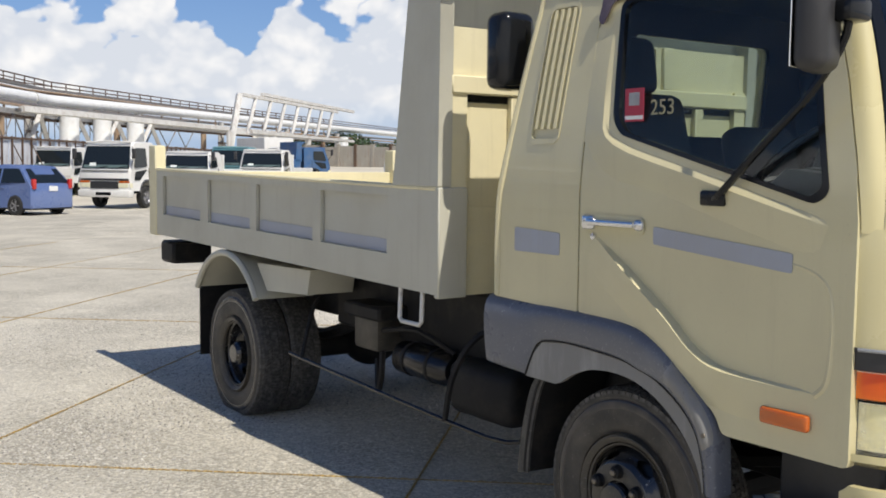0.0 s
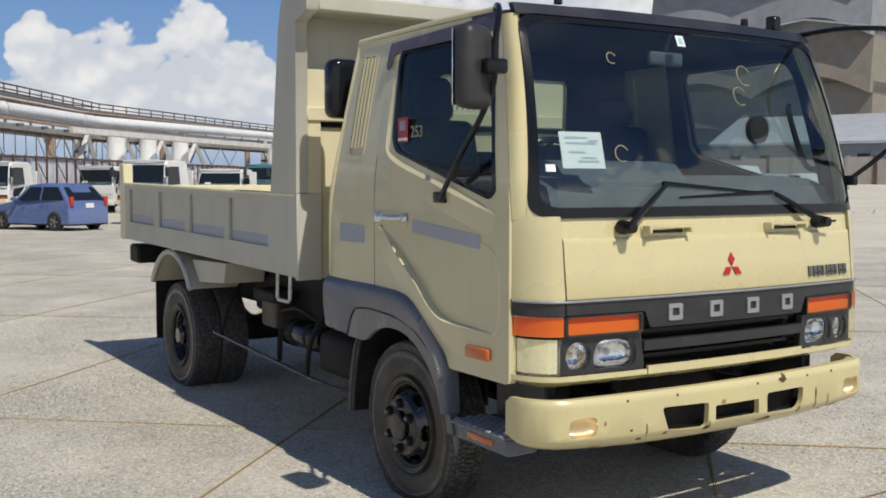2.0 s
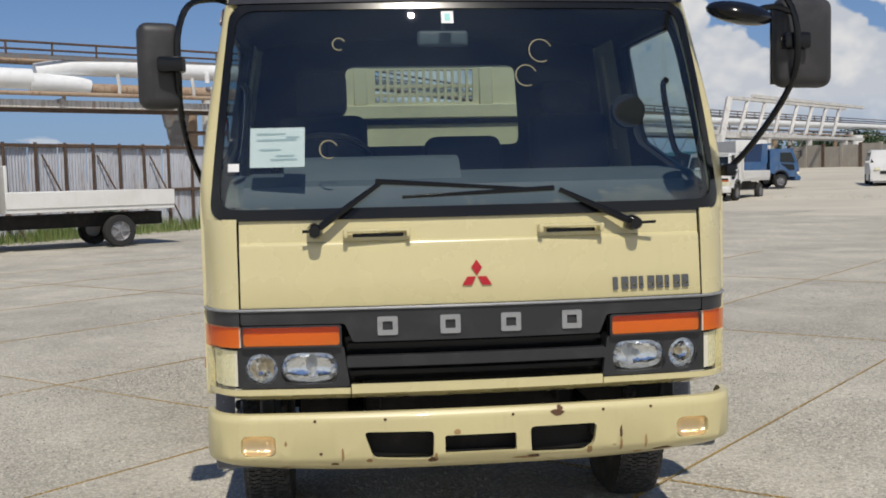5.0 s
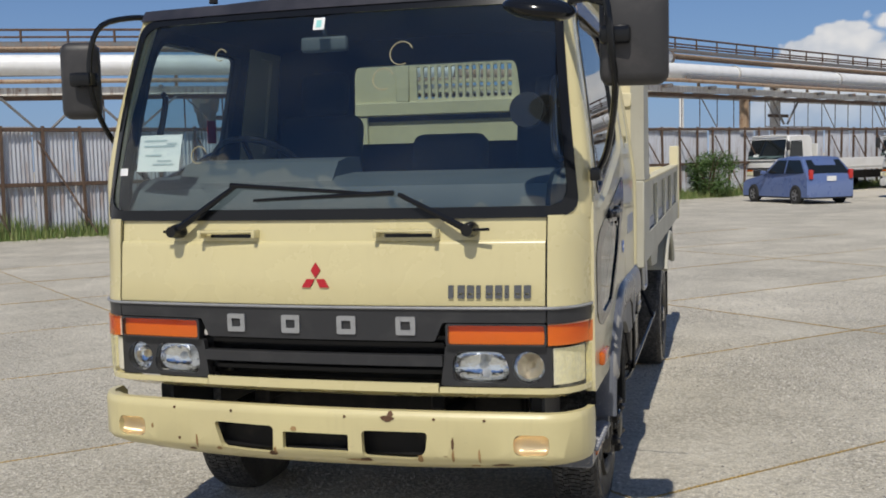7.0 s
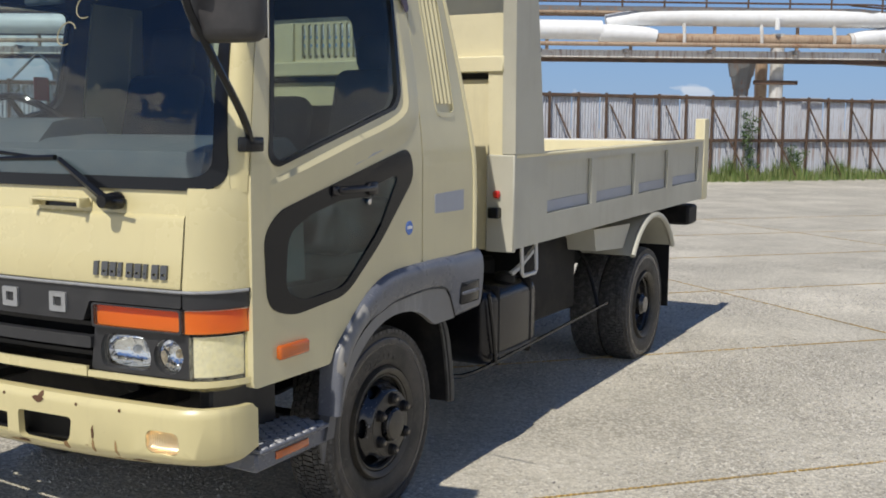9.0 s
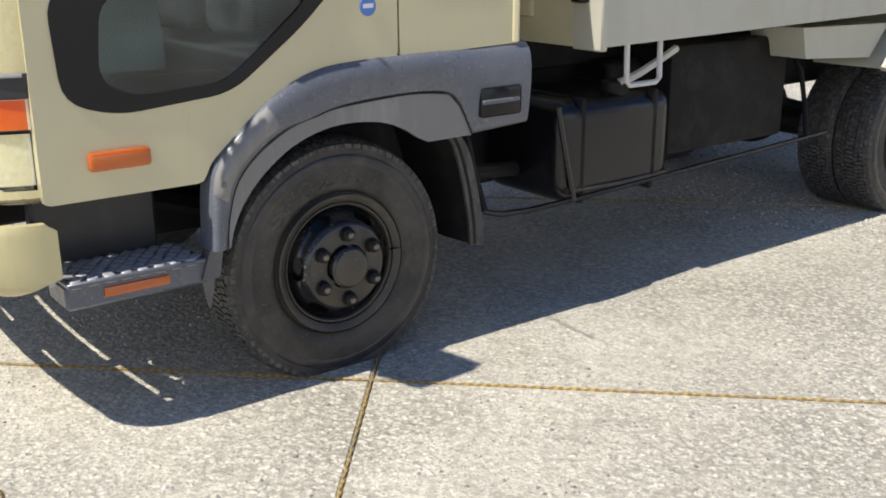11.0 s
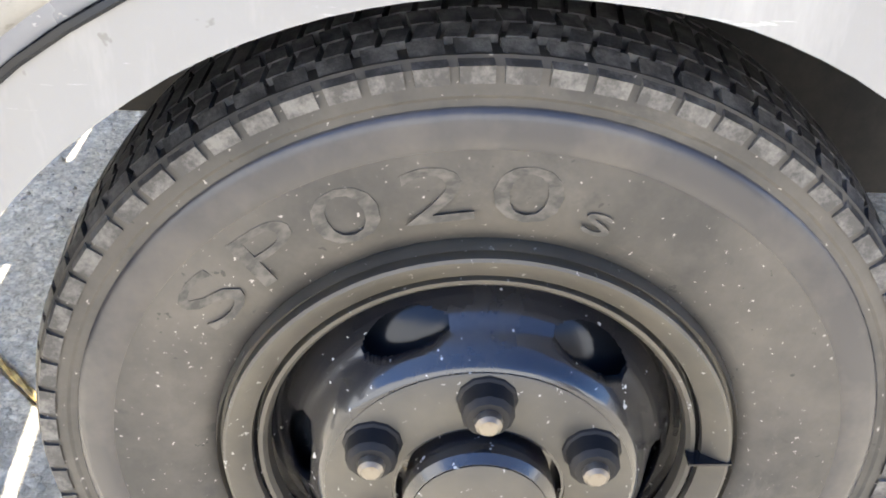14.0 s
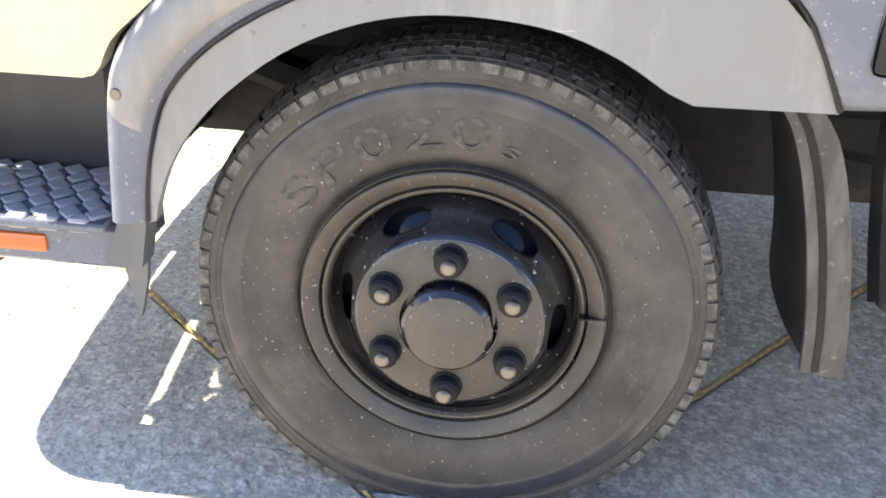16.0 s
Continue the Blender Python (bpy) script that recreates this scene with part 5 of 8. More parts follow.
part("rail_bracket", tubed([(-0.84, 2.16, 0.86), (-0.93, 2.20, 0.78), (-0.985, 2.25, 0.62), (-0.99, 2.29, 0.43)], 0.016, 6, 3), M["chassis"], truck)
for sg in (-1, 1):
    rail = part("side_rod", tubed([(sg * 0.93, 1.80, 0.44), (sg * 0.985, 1.98, 0.425), (sg * 0.99, 2.9, 0.46), (sg * 0.99, 3.86, 0.50)], 0.011, 6, 3), M["tank"], truck, "thin dark steel side rod")
    part("rod_stay", tubed([(sg * 0.99, 3.70, 0.50), (sg * 0.85, 3.82, 0.78), (sg * 0.7, 3.86, 0.9)], 0.012, 6, 2), M["chassis"], rail)
    part("rod_stay", tubed([(sg * 0.93, 1.80, 0.44), (sg * 0.88, 1.78, 0.62), (sg * 0.8, 1.8, 0.78)], 0.02, 6, 2), M["chassis"], rail)

# wheels
def tyre_profile(w, r):
    """Side wall and crown of a tyre of half width w and radius r, from rim to rim."""
    half = [(w * 0.70, 0.225), (w * 0.83, 0.2405), (w * 0.92, 0.258), (w * 0.98, 0.28), (w * 1.0, 0.31), (w * 0.995, 0.335), (w * 0.975, 0.337), (w * 0.97, 0.343), (w * 0.985, 0.346), (w * 0.965, 0.364), (w * 0.945, 0.366),
            (w * 0.94, 0.372), (w * 0.955, 0.375), (w * 0.93, r - 0.018), (w * 0.88, r - 0.011)]
    return half + [(-a, b) for a, b in half[::-1]]


def tread_mesh(w, r):
    """Rows of tread blocks: broad ones on the shoulders, small notched ones between."""
    bm = bmesh.new()
    rows = ((0.72, 0.965, 74, 0.0, 0.78), (0.50, 0.69, 112, 0.3, 0.76), (0.26, 0.47, 112, 0.7, 0.76), (-0.21, 0.23, 112, 0.1, 0.76), (-0.45, -0.25, 112, 0.5, 0.76), (-0.69, -0.48, 112, 0.9, 0.76), (-0.965, -0.72, 74, 0.5, 0.78))
    for row, (x0, x1, n, off, fill) in enumerate(rows):
        sh = row in (0, len(rows) - 1)
        for k in range(n):
            lo, hi = (k + off) * 2 * math.pi / n, (k + off + fill) * 2 * math.pi / n
            notch = 0.010 if k % 2 else -0.006
            vs = []
            for rr in (r - (0.021 if sh else 0.014), r):
                for x, skew in ((x0, 0.0), (x1, 0.010 * (1 if row % 2 else -1))):
                    for a in (lo, hi):
                        xx = x + (notch * (1 if x > 0 else -1) if not sh else 0)
                        q = rr - (0.007 if abs(x) > 0.9 and rr == r else 0) - 0.010 * x * x
                        vs.append(bm.verts.new((xx * w, math.cos(a + skew) * q, math.sin(a + skew) * q)))
            for f in ((4, 5, 7, 6), (0, 1, 5, 4), (2, 6, 7, 3), (0, 4, 6, 2), (1, 3, 7, 5)):
                bm.faces.new([vs[i] for i in f])
    return bm


TW, TR, FLAT = 0.105, 0.415, -0.372


def rested(bm):
    """Press the tyre flat where it stands on the ground."""
    for v in bm.verts:
        if v.co.z < FLAT + 0.02:
            v.co.z = max(v.co.z, FLAT + 0.25 * (v.co.z - FLAT) if v.co.z > FLAT else FLAT)
    return bm


TYRE = finish("tyre", rested(lathed(tyre_profile(TW, TR), 96)), M["tyre"], 30)
BAND = finish("sidewall_band", rested(lathed([(TW * 0.985, 0.3305), (TW * 1.006, 0.334), (TW * 1.004, 0.346), (TW * 0.994, 0.356), (TW * 0.978, 0.363), (TW * 0.955, 0.3655)], 96)), M["smooth_rubber"], 40)
TREAD = finish("tread", rested(tread_mesh(TW, TR)), M["tread"], 0)
RING = finish("lock_ring", lathed([(0.046, 0.194), (0.058, 0.196), (0.062, 0.200), (0.0625, 0.204), (0.052, 0.2055), (0.052, 0.2085), (0.064, 0.210), (0.068, 0.216), (0.075, 0.227), (0.0765, 0.2315), (0.075, 0.2345), (0.064, 0.2355), (0.064, 0.2385), (0.072, 0.2405), (0.060, 0.243), (0.04, 0.240)], 96), M["dust"], 28)


def slot_disc(outward):
    """The wheel disc with six oval hand holes in its sloping part."""
    s = 1 if outward else -1
    prof = [(0.020, 0.202), (0.022, 0.188), (0.034, 0.184), (0.046, 0.178), (0.060, 0.171), (0.072, 0.162), (0.088, 0.152), (0.098, 0.145), (0.103, 0.138), (0.104, 0.075)] if outward else \
        [(0.03, 0.202), (0.02, 0.19), (0.0, 0.186), (-0.02, 0.182), (-0.035, 0.175), (-0.05, 0.166), (-0.06, 0.156), (-0.063, 0.148), (-0.065, 0.14), (-0.066, 0.075)]
    bm = bmesh.new()
    n = 330
    fine = dense(prof[:-2], 9) + prof[-2:]
    rings = []
    for a, r in fine:
        rings.append([bm.verts.new((a, math.sin(2 * math.pi * k / n) * r, math.cos(2 * math.pi * k / n) * r)) for k in range(n)])
    for i in range(len(rings) - 1):
        for k in range(n):
            ang = ((k + 0.5) / n * 360 - 34) % 60
            ang = min(ang, 60 - ang)
            rm = (fine[i][1] + fine[i + 1][1]) / 2
            if (ang / 14.5) ** 2 + ((rm - 0.165) / 0.0125) ** 2 < 1:
                continue
            a, b = rings[i], rings[i + 1]
            bm.faces.new((a[k], a[(k + 1) % n], b[(k + 1) % n], b[k]))
    e = bmesh.ops.extrude_face_region(bm, geom=bm.faces[:])
    for v in e["geom"]:
        if isinstance(v, bmesh.types.BMVert):
            v.co.x -= 0.010
    return bm


# black cone behind the disc, closes the view through the hand holes
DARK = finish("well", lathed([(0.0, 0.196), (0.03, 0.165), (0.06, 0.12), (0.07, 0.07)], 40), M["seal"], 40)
RIM_BARREL = [(0.062, 0.212), (0.05, 0.205), (0.03, 0.200), (-0.06, 0.198), (-0.07, 0.225), (-0.076, 0.222), (-0.066, 0.19), (0.02, 0.19)]
DISC_F = finish("disc", slot_disc(True), M["rim"], 40)
DISC_R = finish("disc", slot_disc(False), M["rim"], 40)
BARREL = finish("rim", lathed(RIM_BARREL, 64), M["rim"], 35)
bm = bmesh.new()
lathe(bm, [(0.0, 0.027), (0.004, 0.026), (0.006, 0.0235), (0.022, 0.0225), (0.027, 0.018), (0.028, 0.0)], 12)
NUT = finish("wheel_nut", bm, M["chassis"], 30)
BOLT = finish("bolt_end", lathed([(0.024, 0.0125), (0.034, 0.0115), (0.037, 0.008), (0.037, 0.0)], 10), M["bolt"], 40)
HUB_F = finish("hub", lathed([(0.02, 0.0805), (0.085, 0.078), (0.087, 0.066), (0.106, 0.064), (0.109, 0.069), (0.126, 0.069), (0.133, 0.062), (0.134, 0.0)], 40), M["rim"], 40)
CAPFACE = finish("hub_face", lathed([(0.134, 0.061), (0.1355, 0.058), (0.1365, 0.0)], 32), M["dust"], 40)
FACE = finish("disc_face", lathed([(0.1042, 0.139), (0.1055, 0.137), (0.1055, 0.078)], 60), M["dust"], 40)
HUB_R = finish("hub", lathed([(-0.07, 0.078), (0.05, 0.074), (0.065, 0.06), (0.075, 0.055), (0.076, 0.0)], 32), M["rim"], 40)


def wheel(sg, x, y, z, rear=False, spin=0.0):
    w = new("rear_wheel" if rear else "front_wheel", DISC_R if rear else DISC_F)
    w.parent = truck
    w.matrix_local = pose(x, y, z, 0, 0, 180 if sg < 0 else 0) @ pose(0, 0, 0, spin, 0, 0)
    w["label"] = "black steel wheel with six nuts" + (" on twin tyres" if rear else " and a dusty tyre")

    def sub(name, me, m=Matrix(), label=""):
        o = new(name, me)
        o.parent, o.matrix_local = w, m
        if label:
            o["label"] = label
        return o
    sub("rim", BARREL)
    if not rear:
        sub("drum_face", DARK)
    sub("lock_ring", RING, label="split steel lock ring")
    sub("tyre", TYRE, pose(-0.032, 0, 0), "dusty black truck tyre")
    sub("tread", TREAD, pose(-0.032, 0, 0))
    sub("sidewall_band", BAND, pose(-0.032, 0, 0))
    sub("hub", HUB_R if rear else HUB_F)
    if not rear:
        sub("hub_face", CAPFACE, label="dusty hub cap face")
        sub("disc_face", FACE, label="dusty ring of the wheel disc round the hub")
        for k in range(6):
            a = k * math.pi / 3
            sub("wheel_nut", NUT, pose(0.104, math.sin(a) * 0.111, math.cos(a) * 0.111))
            sub("bolt_end", BOLT, pose(0.104, math.sin(a) * 0.111, math.cos(a) * 0.111))
        bm = boxed((0.060, 0.196, -0.0012), (0.0785, 0.236, 0.0012))
        sub("ring_split", finish("ring_split", bm, M["seal"], 0), pose(0, 0, 0, 3.5, 0, 0))
    else:
        for k in range(6):
            a = k * math.pi / 3 + 0.3
            sub("wheel_nut", NUT, pose(-0.066, math.sin(a) * 0.111, math.cos(a) * 0.111))
        sub("inner_tyre", TYRE, pose(-0.245, 0, 0))
        sub("inner_tread", TREAD, pose(-0.245, 0, 0))
        sub("inner_rim", BARREL, pose(-0.245, 0, 0))
    return w


fl = wheel(1, 0.898, 1.167, 0.374)
wheel(-1, -0.898, 1.167, 0.374)
wheel(1, 0.93, 4.64, 0.376, True)
wheel(-1, -0.93, 4.64, 0.376, True)
# raised marks on the tyre's side wall
for ch_, ang in (("S", -52.0), ("P", -38.5), ("0", -24.3), ("2", -10.0), ("0", 4.0), ("s", 16.0)):
    sz = 0.084 if ch_ != "s" else 0.05
    m4 = pose(0.0725, 0, 0) @ pose(0, 0, 0, -ang, 0, 0) @ pose(0, 0, 0.270) @ pose(0, 0, 0, 90, 0, 90) @ Matrix.Diagonal((1.5, 0.86, 1, 1))
    letters(ch_, sz, M["letters"], fl, "raised_letter", m4, 0.0008)

# cargo bed; it rises a little to the rear
def bz(y, z):
    return z + (y - 2.3) * 0.0165


def lifted(bm):
    for v in bm.verts:
        v.co.z = bz(v.co.y, v.co.z)
    return bm


bed = part("cargo_bed", lifted(boxed((-0.99, 2.34, 1.055), (0.99, 5.98, 1.10))), M["bed_in"], truck, "cream steel dump bed with ribbed sides")
for y in span(2.6, 5.8, 8):
    part("bed_bearer", lifted(boxed((-0.95, y - 0.03, 0.99), (0.95, y + 0.03, 1.056))), M["chassis"], bed)
PAN = [(2.70, 3.37), (3.46, 4.18), (4.27, 4.93), (5.06, 5.77)]
for sg in (-1, 1):
    gate = part("side_gate", lifted(panel(rect(2.29, 6.03, 1.01, 1.475), [rect(a, b, 1.16, 1.435) for a, b in PAN], lambda y, z: Vector((sg * 1.052, y, z)), (), (), 0.02, (-sg, 0, 0))), M["bed"], bed, "dull cream side gate with four recessed fields")
    part("gate_inside", lifted(boxed(*[tuple(v) for v in zip(*[sorted(p) for p in ((sg * 0.985, sg * 1.006), (2.29, 6.03), (1.01, 1.475))])])), M["bed_in"], gate)
    part("gate_skin", lifted(boxed(*[tuple(v) for v in zip(*[sorted(p) for p in ((sg * 1.008, sg * 1.028), (2.30, 6.02), (1.02, 1.472))])])), M["bed"], gate)
    part("gate_cap", lifted(boxed(*[tuple(v) for v in zip(*[sorted(p) for p in ((sg * 0.98, sg * 1.058), (2.28, 6.035), (1.474, 1.492))])], bevel=0.006)), M["bed_in"], gate)
    for a, b in PAN:
        part("gate_stripe", lifted(boxed(*[tuple(v) for v in zip(*[sorted(p) for p in ((sg * 1.0265, sg * 1.0315), (a + 0.012, b - 0.012), (1.164, 1.225))])])), M["patch"], gate, "blue-grey painted stripe")
    part("front_post", boxed(*[tuple(v) for v in zip(*[sorted(p) for p in ((sg * 0.90, sg * 1.058), (2.255, 2.29), (0.995, 1.49))])], bevel=0.006), M["bed"], bed)
    part("bed_front_side", boxed(*[tuple(v) for v in zip(*[sorted(p) for p in ((sg * 0.90, sg * 1.0), (2.27, 2.3), (1.0, 2.0))])]), M["bed_in"], bed)
    # tall wing at the head of the bed
    bm = bmesh.new()
    prism(bm, [(2.26, 1.49), (2.645, 1.49), (2.50, 2.45), (2.46, 2.60), (2.10, 2.60), (2.10, 2.50), (2.26, 2.46)], "x", sg * 0.985, sg * 1.058)
    bmesh.ops.bevel(bm, geom=bm.edges[:], offset=0.006, segments=1, affect="EDGES")
    part("headboard_wing", bm, M["bed"], bed)
    part("rear_post", lifted(boxed(*[tuple(v) for v in zip(*[sorted(p) for p in ((sg * 0.98, sg * 1.06), (5.90, 6.04), (1.0, 1.655))])], bevel=0.008)), M["bed_in"], bed)
    # rope hooks
    for y in (2.42,):
        part("rope_hook", tubed([(sg * 1.03, y, 1.02), (sg * 1.035, y, 0.87), (sg * 1.035, y + 0.02, 0.855), (sg * 1.035, y + 0.165, 0.855), (sg * 1.035, y + 0.185, 0.87), (sg * 1.03, y + 0.185, 1.02)], 0.011, 8, 1), M["hook"], bed, "white-painted bent hook")
    # rear fender over the twin wheels
    arcs = [(4.66 + 0.545 * math.cos(a), 0.50 + 0.535 * math.sin(a)) for a in span(math.pi * 0.17, math.pi * 0.82, 16)]
    bm = sheet(lambda x, i: Vector((sg * x, *arcs[i])), (0.66, 0.86, 1.045), range(len(arcs)), 0.012, (0, 0, -1))
    rf = part("rear_fender", bm, M["bed"], truck, "pale steel arch over the twin wheels")
    part("fender_lip", tubed([(sg * 1.045, a, b - 0.012) for a, b in arcs], 0.021, 8, 1), M["bed"], rf)
    part("fender_apron", prismed([(3.64, 0.86), (4.16, 0.83), (4.30, 0.985), (3.6, 1.0)], "x", sg * 0.70, sg * 0.99), M["bed"], rf)
    part("mud_flap", boxed(*[tuple(v) for v in zip(*[sorted(p) for p in ((sg * 0.58, sg * 1.0), (5.20, 5.215), (0.28, 0.80))])]), M["chassis"], truck, "black rubber mud flap")
    part("tail_bracket", boxed(*[tuple(v) for v in zip(*[sorted(p) for p in ((sg * 0.7, sg * 1.0), (5.72, 5.98), (0.86, 1.02))])], bevel=0.02), M["chassis"], truck)
    part("tail_lamp", boxed(*[tuple(v) for v in zip(*[sorted(p) for p in ((sg * 0.72, sg * 0.98), (5.98, 6.01), (0.88, 1.0))])], bevel=0.01), M["tail"], truck)
part("tailgate", lifted(boxed((-0.98, 5.95, 1.06), (0.98, 6.0, 1.47), bevel=0.006)), M["bed_in"], bed)
# headboard with slots to see through
part("head_lower", boxed((-1.0, 2.30, 1.10), (1.0, 2.335, 1.875)), M["bed_in"], bed)
part("head_front_low", boxed((-0.90, 2.285, 1.0), (0.90, 2.30, 1.40)), M["bed_in"], bed)
part("head_rail", boxed((-0.99, 2.255, 1.905), (0.99, 2.335, 1.985), bevel=0.006), M["bed_in"], bed)
SL = [-0.275 + 0.0425 * i for i in range(14)]
holes = [rounded(rect(x, x + 0.025, 2.0, 2.19), 0.006, 1) for x in SL]
part("head_mid", panel(rect(-0.99, 0.99, 1.985, 2.20), holes, lambda x, z: Vector((x, 2.285, z)), (), (), 0.02), M["bed_in"], bed)
part("head_strip", boxed((-0.99, 2.30, 1.87), (0.99, 2.32, 1.91)), M["chassis"], bed)
for z in (2.035, 2.085):
    part("guard_bar", boxed((-0.30, 2.31, z), (0.33, 2.322, z + 0.022), bevel=0.003), M["bed_in"], bed)
for x in (-0.36, 0.38):
    part("guard_post", boxed((x - 0.04, 2.262, 1.985), (x + 0.04, 2.287, 2.20), bevel=0.004), M["bed_in"], bed)
part("head_upper", boxed((-0.99, 2.345, 2.19), (0.99, 2.365, 2.52)), M["bed"], bed)
part("head_canopy", boxed((-0.99, 2.10, 2.50), (0.99, 2.46, 2.60), bevel=0.012), M["bed"], bed)
for x in (-0.62, 0.62):
    part("head_stiffener", boxed((x - 0.03, 2.265, 1.10), (x + 0.03, 2.30, 1.9), bevel=0.004), M["bed_in"], bed)
part("reflex_lamp", boxed((0.945, 2.235, 1.27), (0.985, 2.258, 1.31), bevel=0.008), M["tail"], bed)
part("clip", boxed((0.93, 2.21, 1.17), (0.99, 2.258, 1.225), bevel=0.006), M["seal"], bed)

# ---- the ground ----
def concrete(name):
    m = Mat(name, (0.70, 0.655, 0.565), 0.9)
    geo = m.nt.nodes.new("ShaderNodeNewGeometry").outputs["Position"]
    warp = m.node("ShaderNodeTexNoise", Scale=90.0, Detail=5.0)
    m.link(geo, warp.inputs[0])
    wob = m.node("ShaderNodeMixRGB")
    wob.blend_type, wob.inputs[0].default_value = "ADD", 0.014
    m.link(geo, wob.inputs[1])
    m.link(warp.outputs["Color"], wob.inputs[2])
    patch = m.ramp(m.noise(0.9, 5, 0.6, geo), 0.38, 0.66)

    def stones(scale, size, pick, color, amount, channel):
        """Pebbles of one colour showing in the worn face."""
        v = m.node("ShaderNodeTexVoronoi", Scale=scale)
        m.link(wob.outputs[0], v.inputs["Vector"])
        hue = m.nt.nodes.new("ShaderNodeSeparateColor")
        m.link(v.outputs["Color"], hue.inputs[0])
        k = m.node("ShaderNodeMath")
        k.operation = "MULTIPLY"
        m.link(m.ramp(v.outputs["Distance"], size, size + 0.16, (1, 1, 1), (0, 0, 0)), k.inputs[0])
        m.link(m.ramp(hue.outputs[channel], pick, pick + 0.12), k.inputs[1])
        m.mix(k.outputs[0], color, amount=amount)
        return v.outputs["Distance"], k.outputs[0]
    m.mix(m.ramp(m.noise(2.6, 6, 0.7, geo), 0.46, 0.66), (0.42, 0.39, 0.33), amount=0.45)
    m.mix(m.ramp(m.noise(0.5, 6, 0.65, geo), 0.46, 0.62), (0.36, 0.34, 0.30), amount=0.4)
    m.mix(m.ramp(m.noise(0.31, 5, 0.6, geo), 0.52, 0.66), (0.58, 0.55, 0.47), amount=0.5)
    m.mix(m.ramp(m.noise(120, 6, 0.8, geo), 0.50, 0.60), (0.17, 0.16, 0.145), amount=0.7)
    m.mix(m.ramp(m.noise(70, 6, 0.8, geo), 0.53, 0.63), (0.72, 0.695, 0.63), amount=0.75)
    d1, k1 = stones(58, 0.44, 0.50, (0.70, 0.675, 0.62), 0.6, 0)
    d2, k2 = stones(70, 0.30, 0.66, (0.22, 0.21, 0.19), 0.6, 1)
    d3, k3 = stones(36, 0.36, 0.72, (0.80, 0.78, 0.73), 0.85, 2)
    d4, k4 = stones(21, 0.24, 0.74, (0.74, 0.715, 0.66), 0.6, 0)
    d5, k5 = stones(37, 0.22, 0.80, (0.20, 0.19, 0.17), 0.5, 1)
    m.mix(m.ramp(m.noise(6, 6, 0.8, geo), 0.54, 0.64), (0.38, 0.36, 0.30), amount=0.35)
    m.mix(m.ramp(m.noise(17, 5, 0.75, geo), 0.52, 0.60), (0.33, 0.31, 0.27), amount=0.5)
    m.mix(m.ramp(m.noise(23, 5, 0.75, geo), 0.53, 0.61), (0.70, 0.675, 0.615), amount=0.55)
    m.mix(patch, (0.47, 0.445, 0.385), amount=0.25)
    rough_zone = m.ramp(m.noise(0.8, 4, 0.6, geo), 0.36, 0.60, (0.25, 0.25, 0.25), (1, 1, 1))
    for scale, depth in ((38, 0.011), (64, 0.007)):
        v = m.node("ShaderNodeTexVoronoi", Scale=scale)
        m.link(wob.outputs[0], v.inputs["Vector"])
        dome = m.ramp(v.outputs["Distance"], 0.10, 0.62, (1, 1, 1), (0, 0, 0))
        tone = m.nt.nodes.new("ShaderNodeSeparateColor")
        m.link(v.outputs["Color"], tone.inputs[0])
        k = m.node("ShaderNodeMath")
        k.operation = "MULTIPLY"
        m.link(rough_zone, k.inputs[0])
        m.link(m.ramp(v.outputs["Distance"], 0.46, 0.62), k.inputs[1])
        # darker gaps between pebbles; part of their small shadows is in this colour
        m.mix(k.outputs[0], (0.23, 0.215, 0.185), amount=0.55)
        h = m.node("ShaderNodeMath")
        h.operation = "MULTIPLY"
        m.link(dome, h.inputs[0])
        m.link(m.ramp(tone.outputs[0], 0.0, 1.0, (0.2, 0.2, 0.2), (1, 1, 1)), h.inputs[1])
        h2 = m.node("ShaderNodeMath")
        h2.operation = "MULTIPLY"
        m.link(h.outputs[0], h2.inputs[0])
        m.link(rough_zone, h2.inputs[1])
        m.bump(h2.outputs[0], 0.42, depth)
    m.bump(k1, 0.35, 0.005)
    m.bump(k3, 0.5, 0.008)
    m.bump(k4, 0.4, 0.010)
    m.bump(m.noise(70, 6, 0.75, geo), 0.4, 0.008)
    m.bump(m.noise(24, 4, 0.7, geo), 0.3, 0.012)
    n = m.nt.nodes.new("ShaderNodeMixRGB")
    n.blend_type, n.inputs[0].default_value = "MULTIPLY", 1.0
    m.link(m.col, n.inputs[1])
    m.link(m.ramp(m.nt.nodes.new("ShaderNodeObjectInfo").outputs["Random"], 0.0, 1.0, (0.97, 0.965, 0.915), (1.12, 1.11, 1.05)), n.inputs[2])
    m.link(n.outputs[0], m.b.inputs["Base Color"])
    return m.m


M["concrete"] = concrete("exposed_aggregate_concrete")
m = Mat("far_yard", (0.60, 0.555, 0.45), 0.9)
geo = m.nt.nodes.new("ShaderNodeNewGeometry").outputs["Position"]
m.mix(m.ramp(m.noise(0.2, 6, 0.65, geo), 0.4, 0.7), (0.37, 0.34, 0.27), amount=0.6)
m.mix(m.ramp(m.noise(9.0, 4, 0.6, geo), 0.4, 0.7), (0.56, 0.53, 0.46), amount=0.5)
M["far"] = m.m
m = Mat("rope_filler", (0.54, 0.38, 0.11), 0.85)
wav = m.node("ShaderNodeTexWave", Scale=14.0, Distortion=1.0)
m.link(m.mapped((1, 1, 1), (0, 0, 0.7)), wav.inputs[0])
m.mix(m.ramp(wav.outputs[0], 0.3, 0.55), (0.20, 0.12, 0.04), amount=0.7)
m.mix(m.ramp(m.noise(3, 5), 0.40, 0.62), (0.26, 0.21, 0.13), amount=0.75)
M["rope"] = m.m

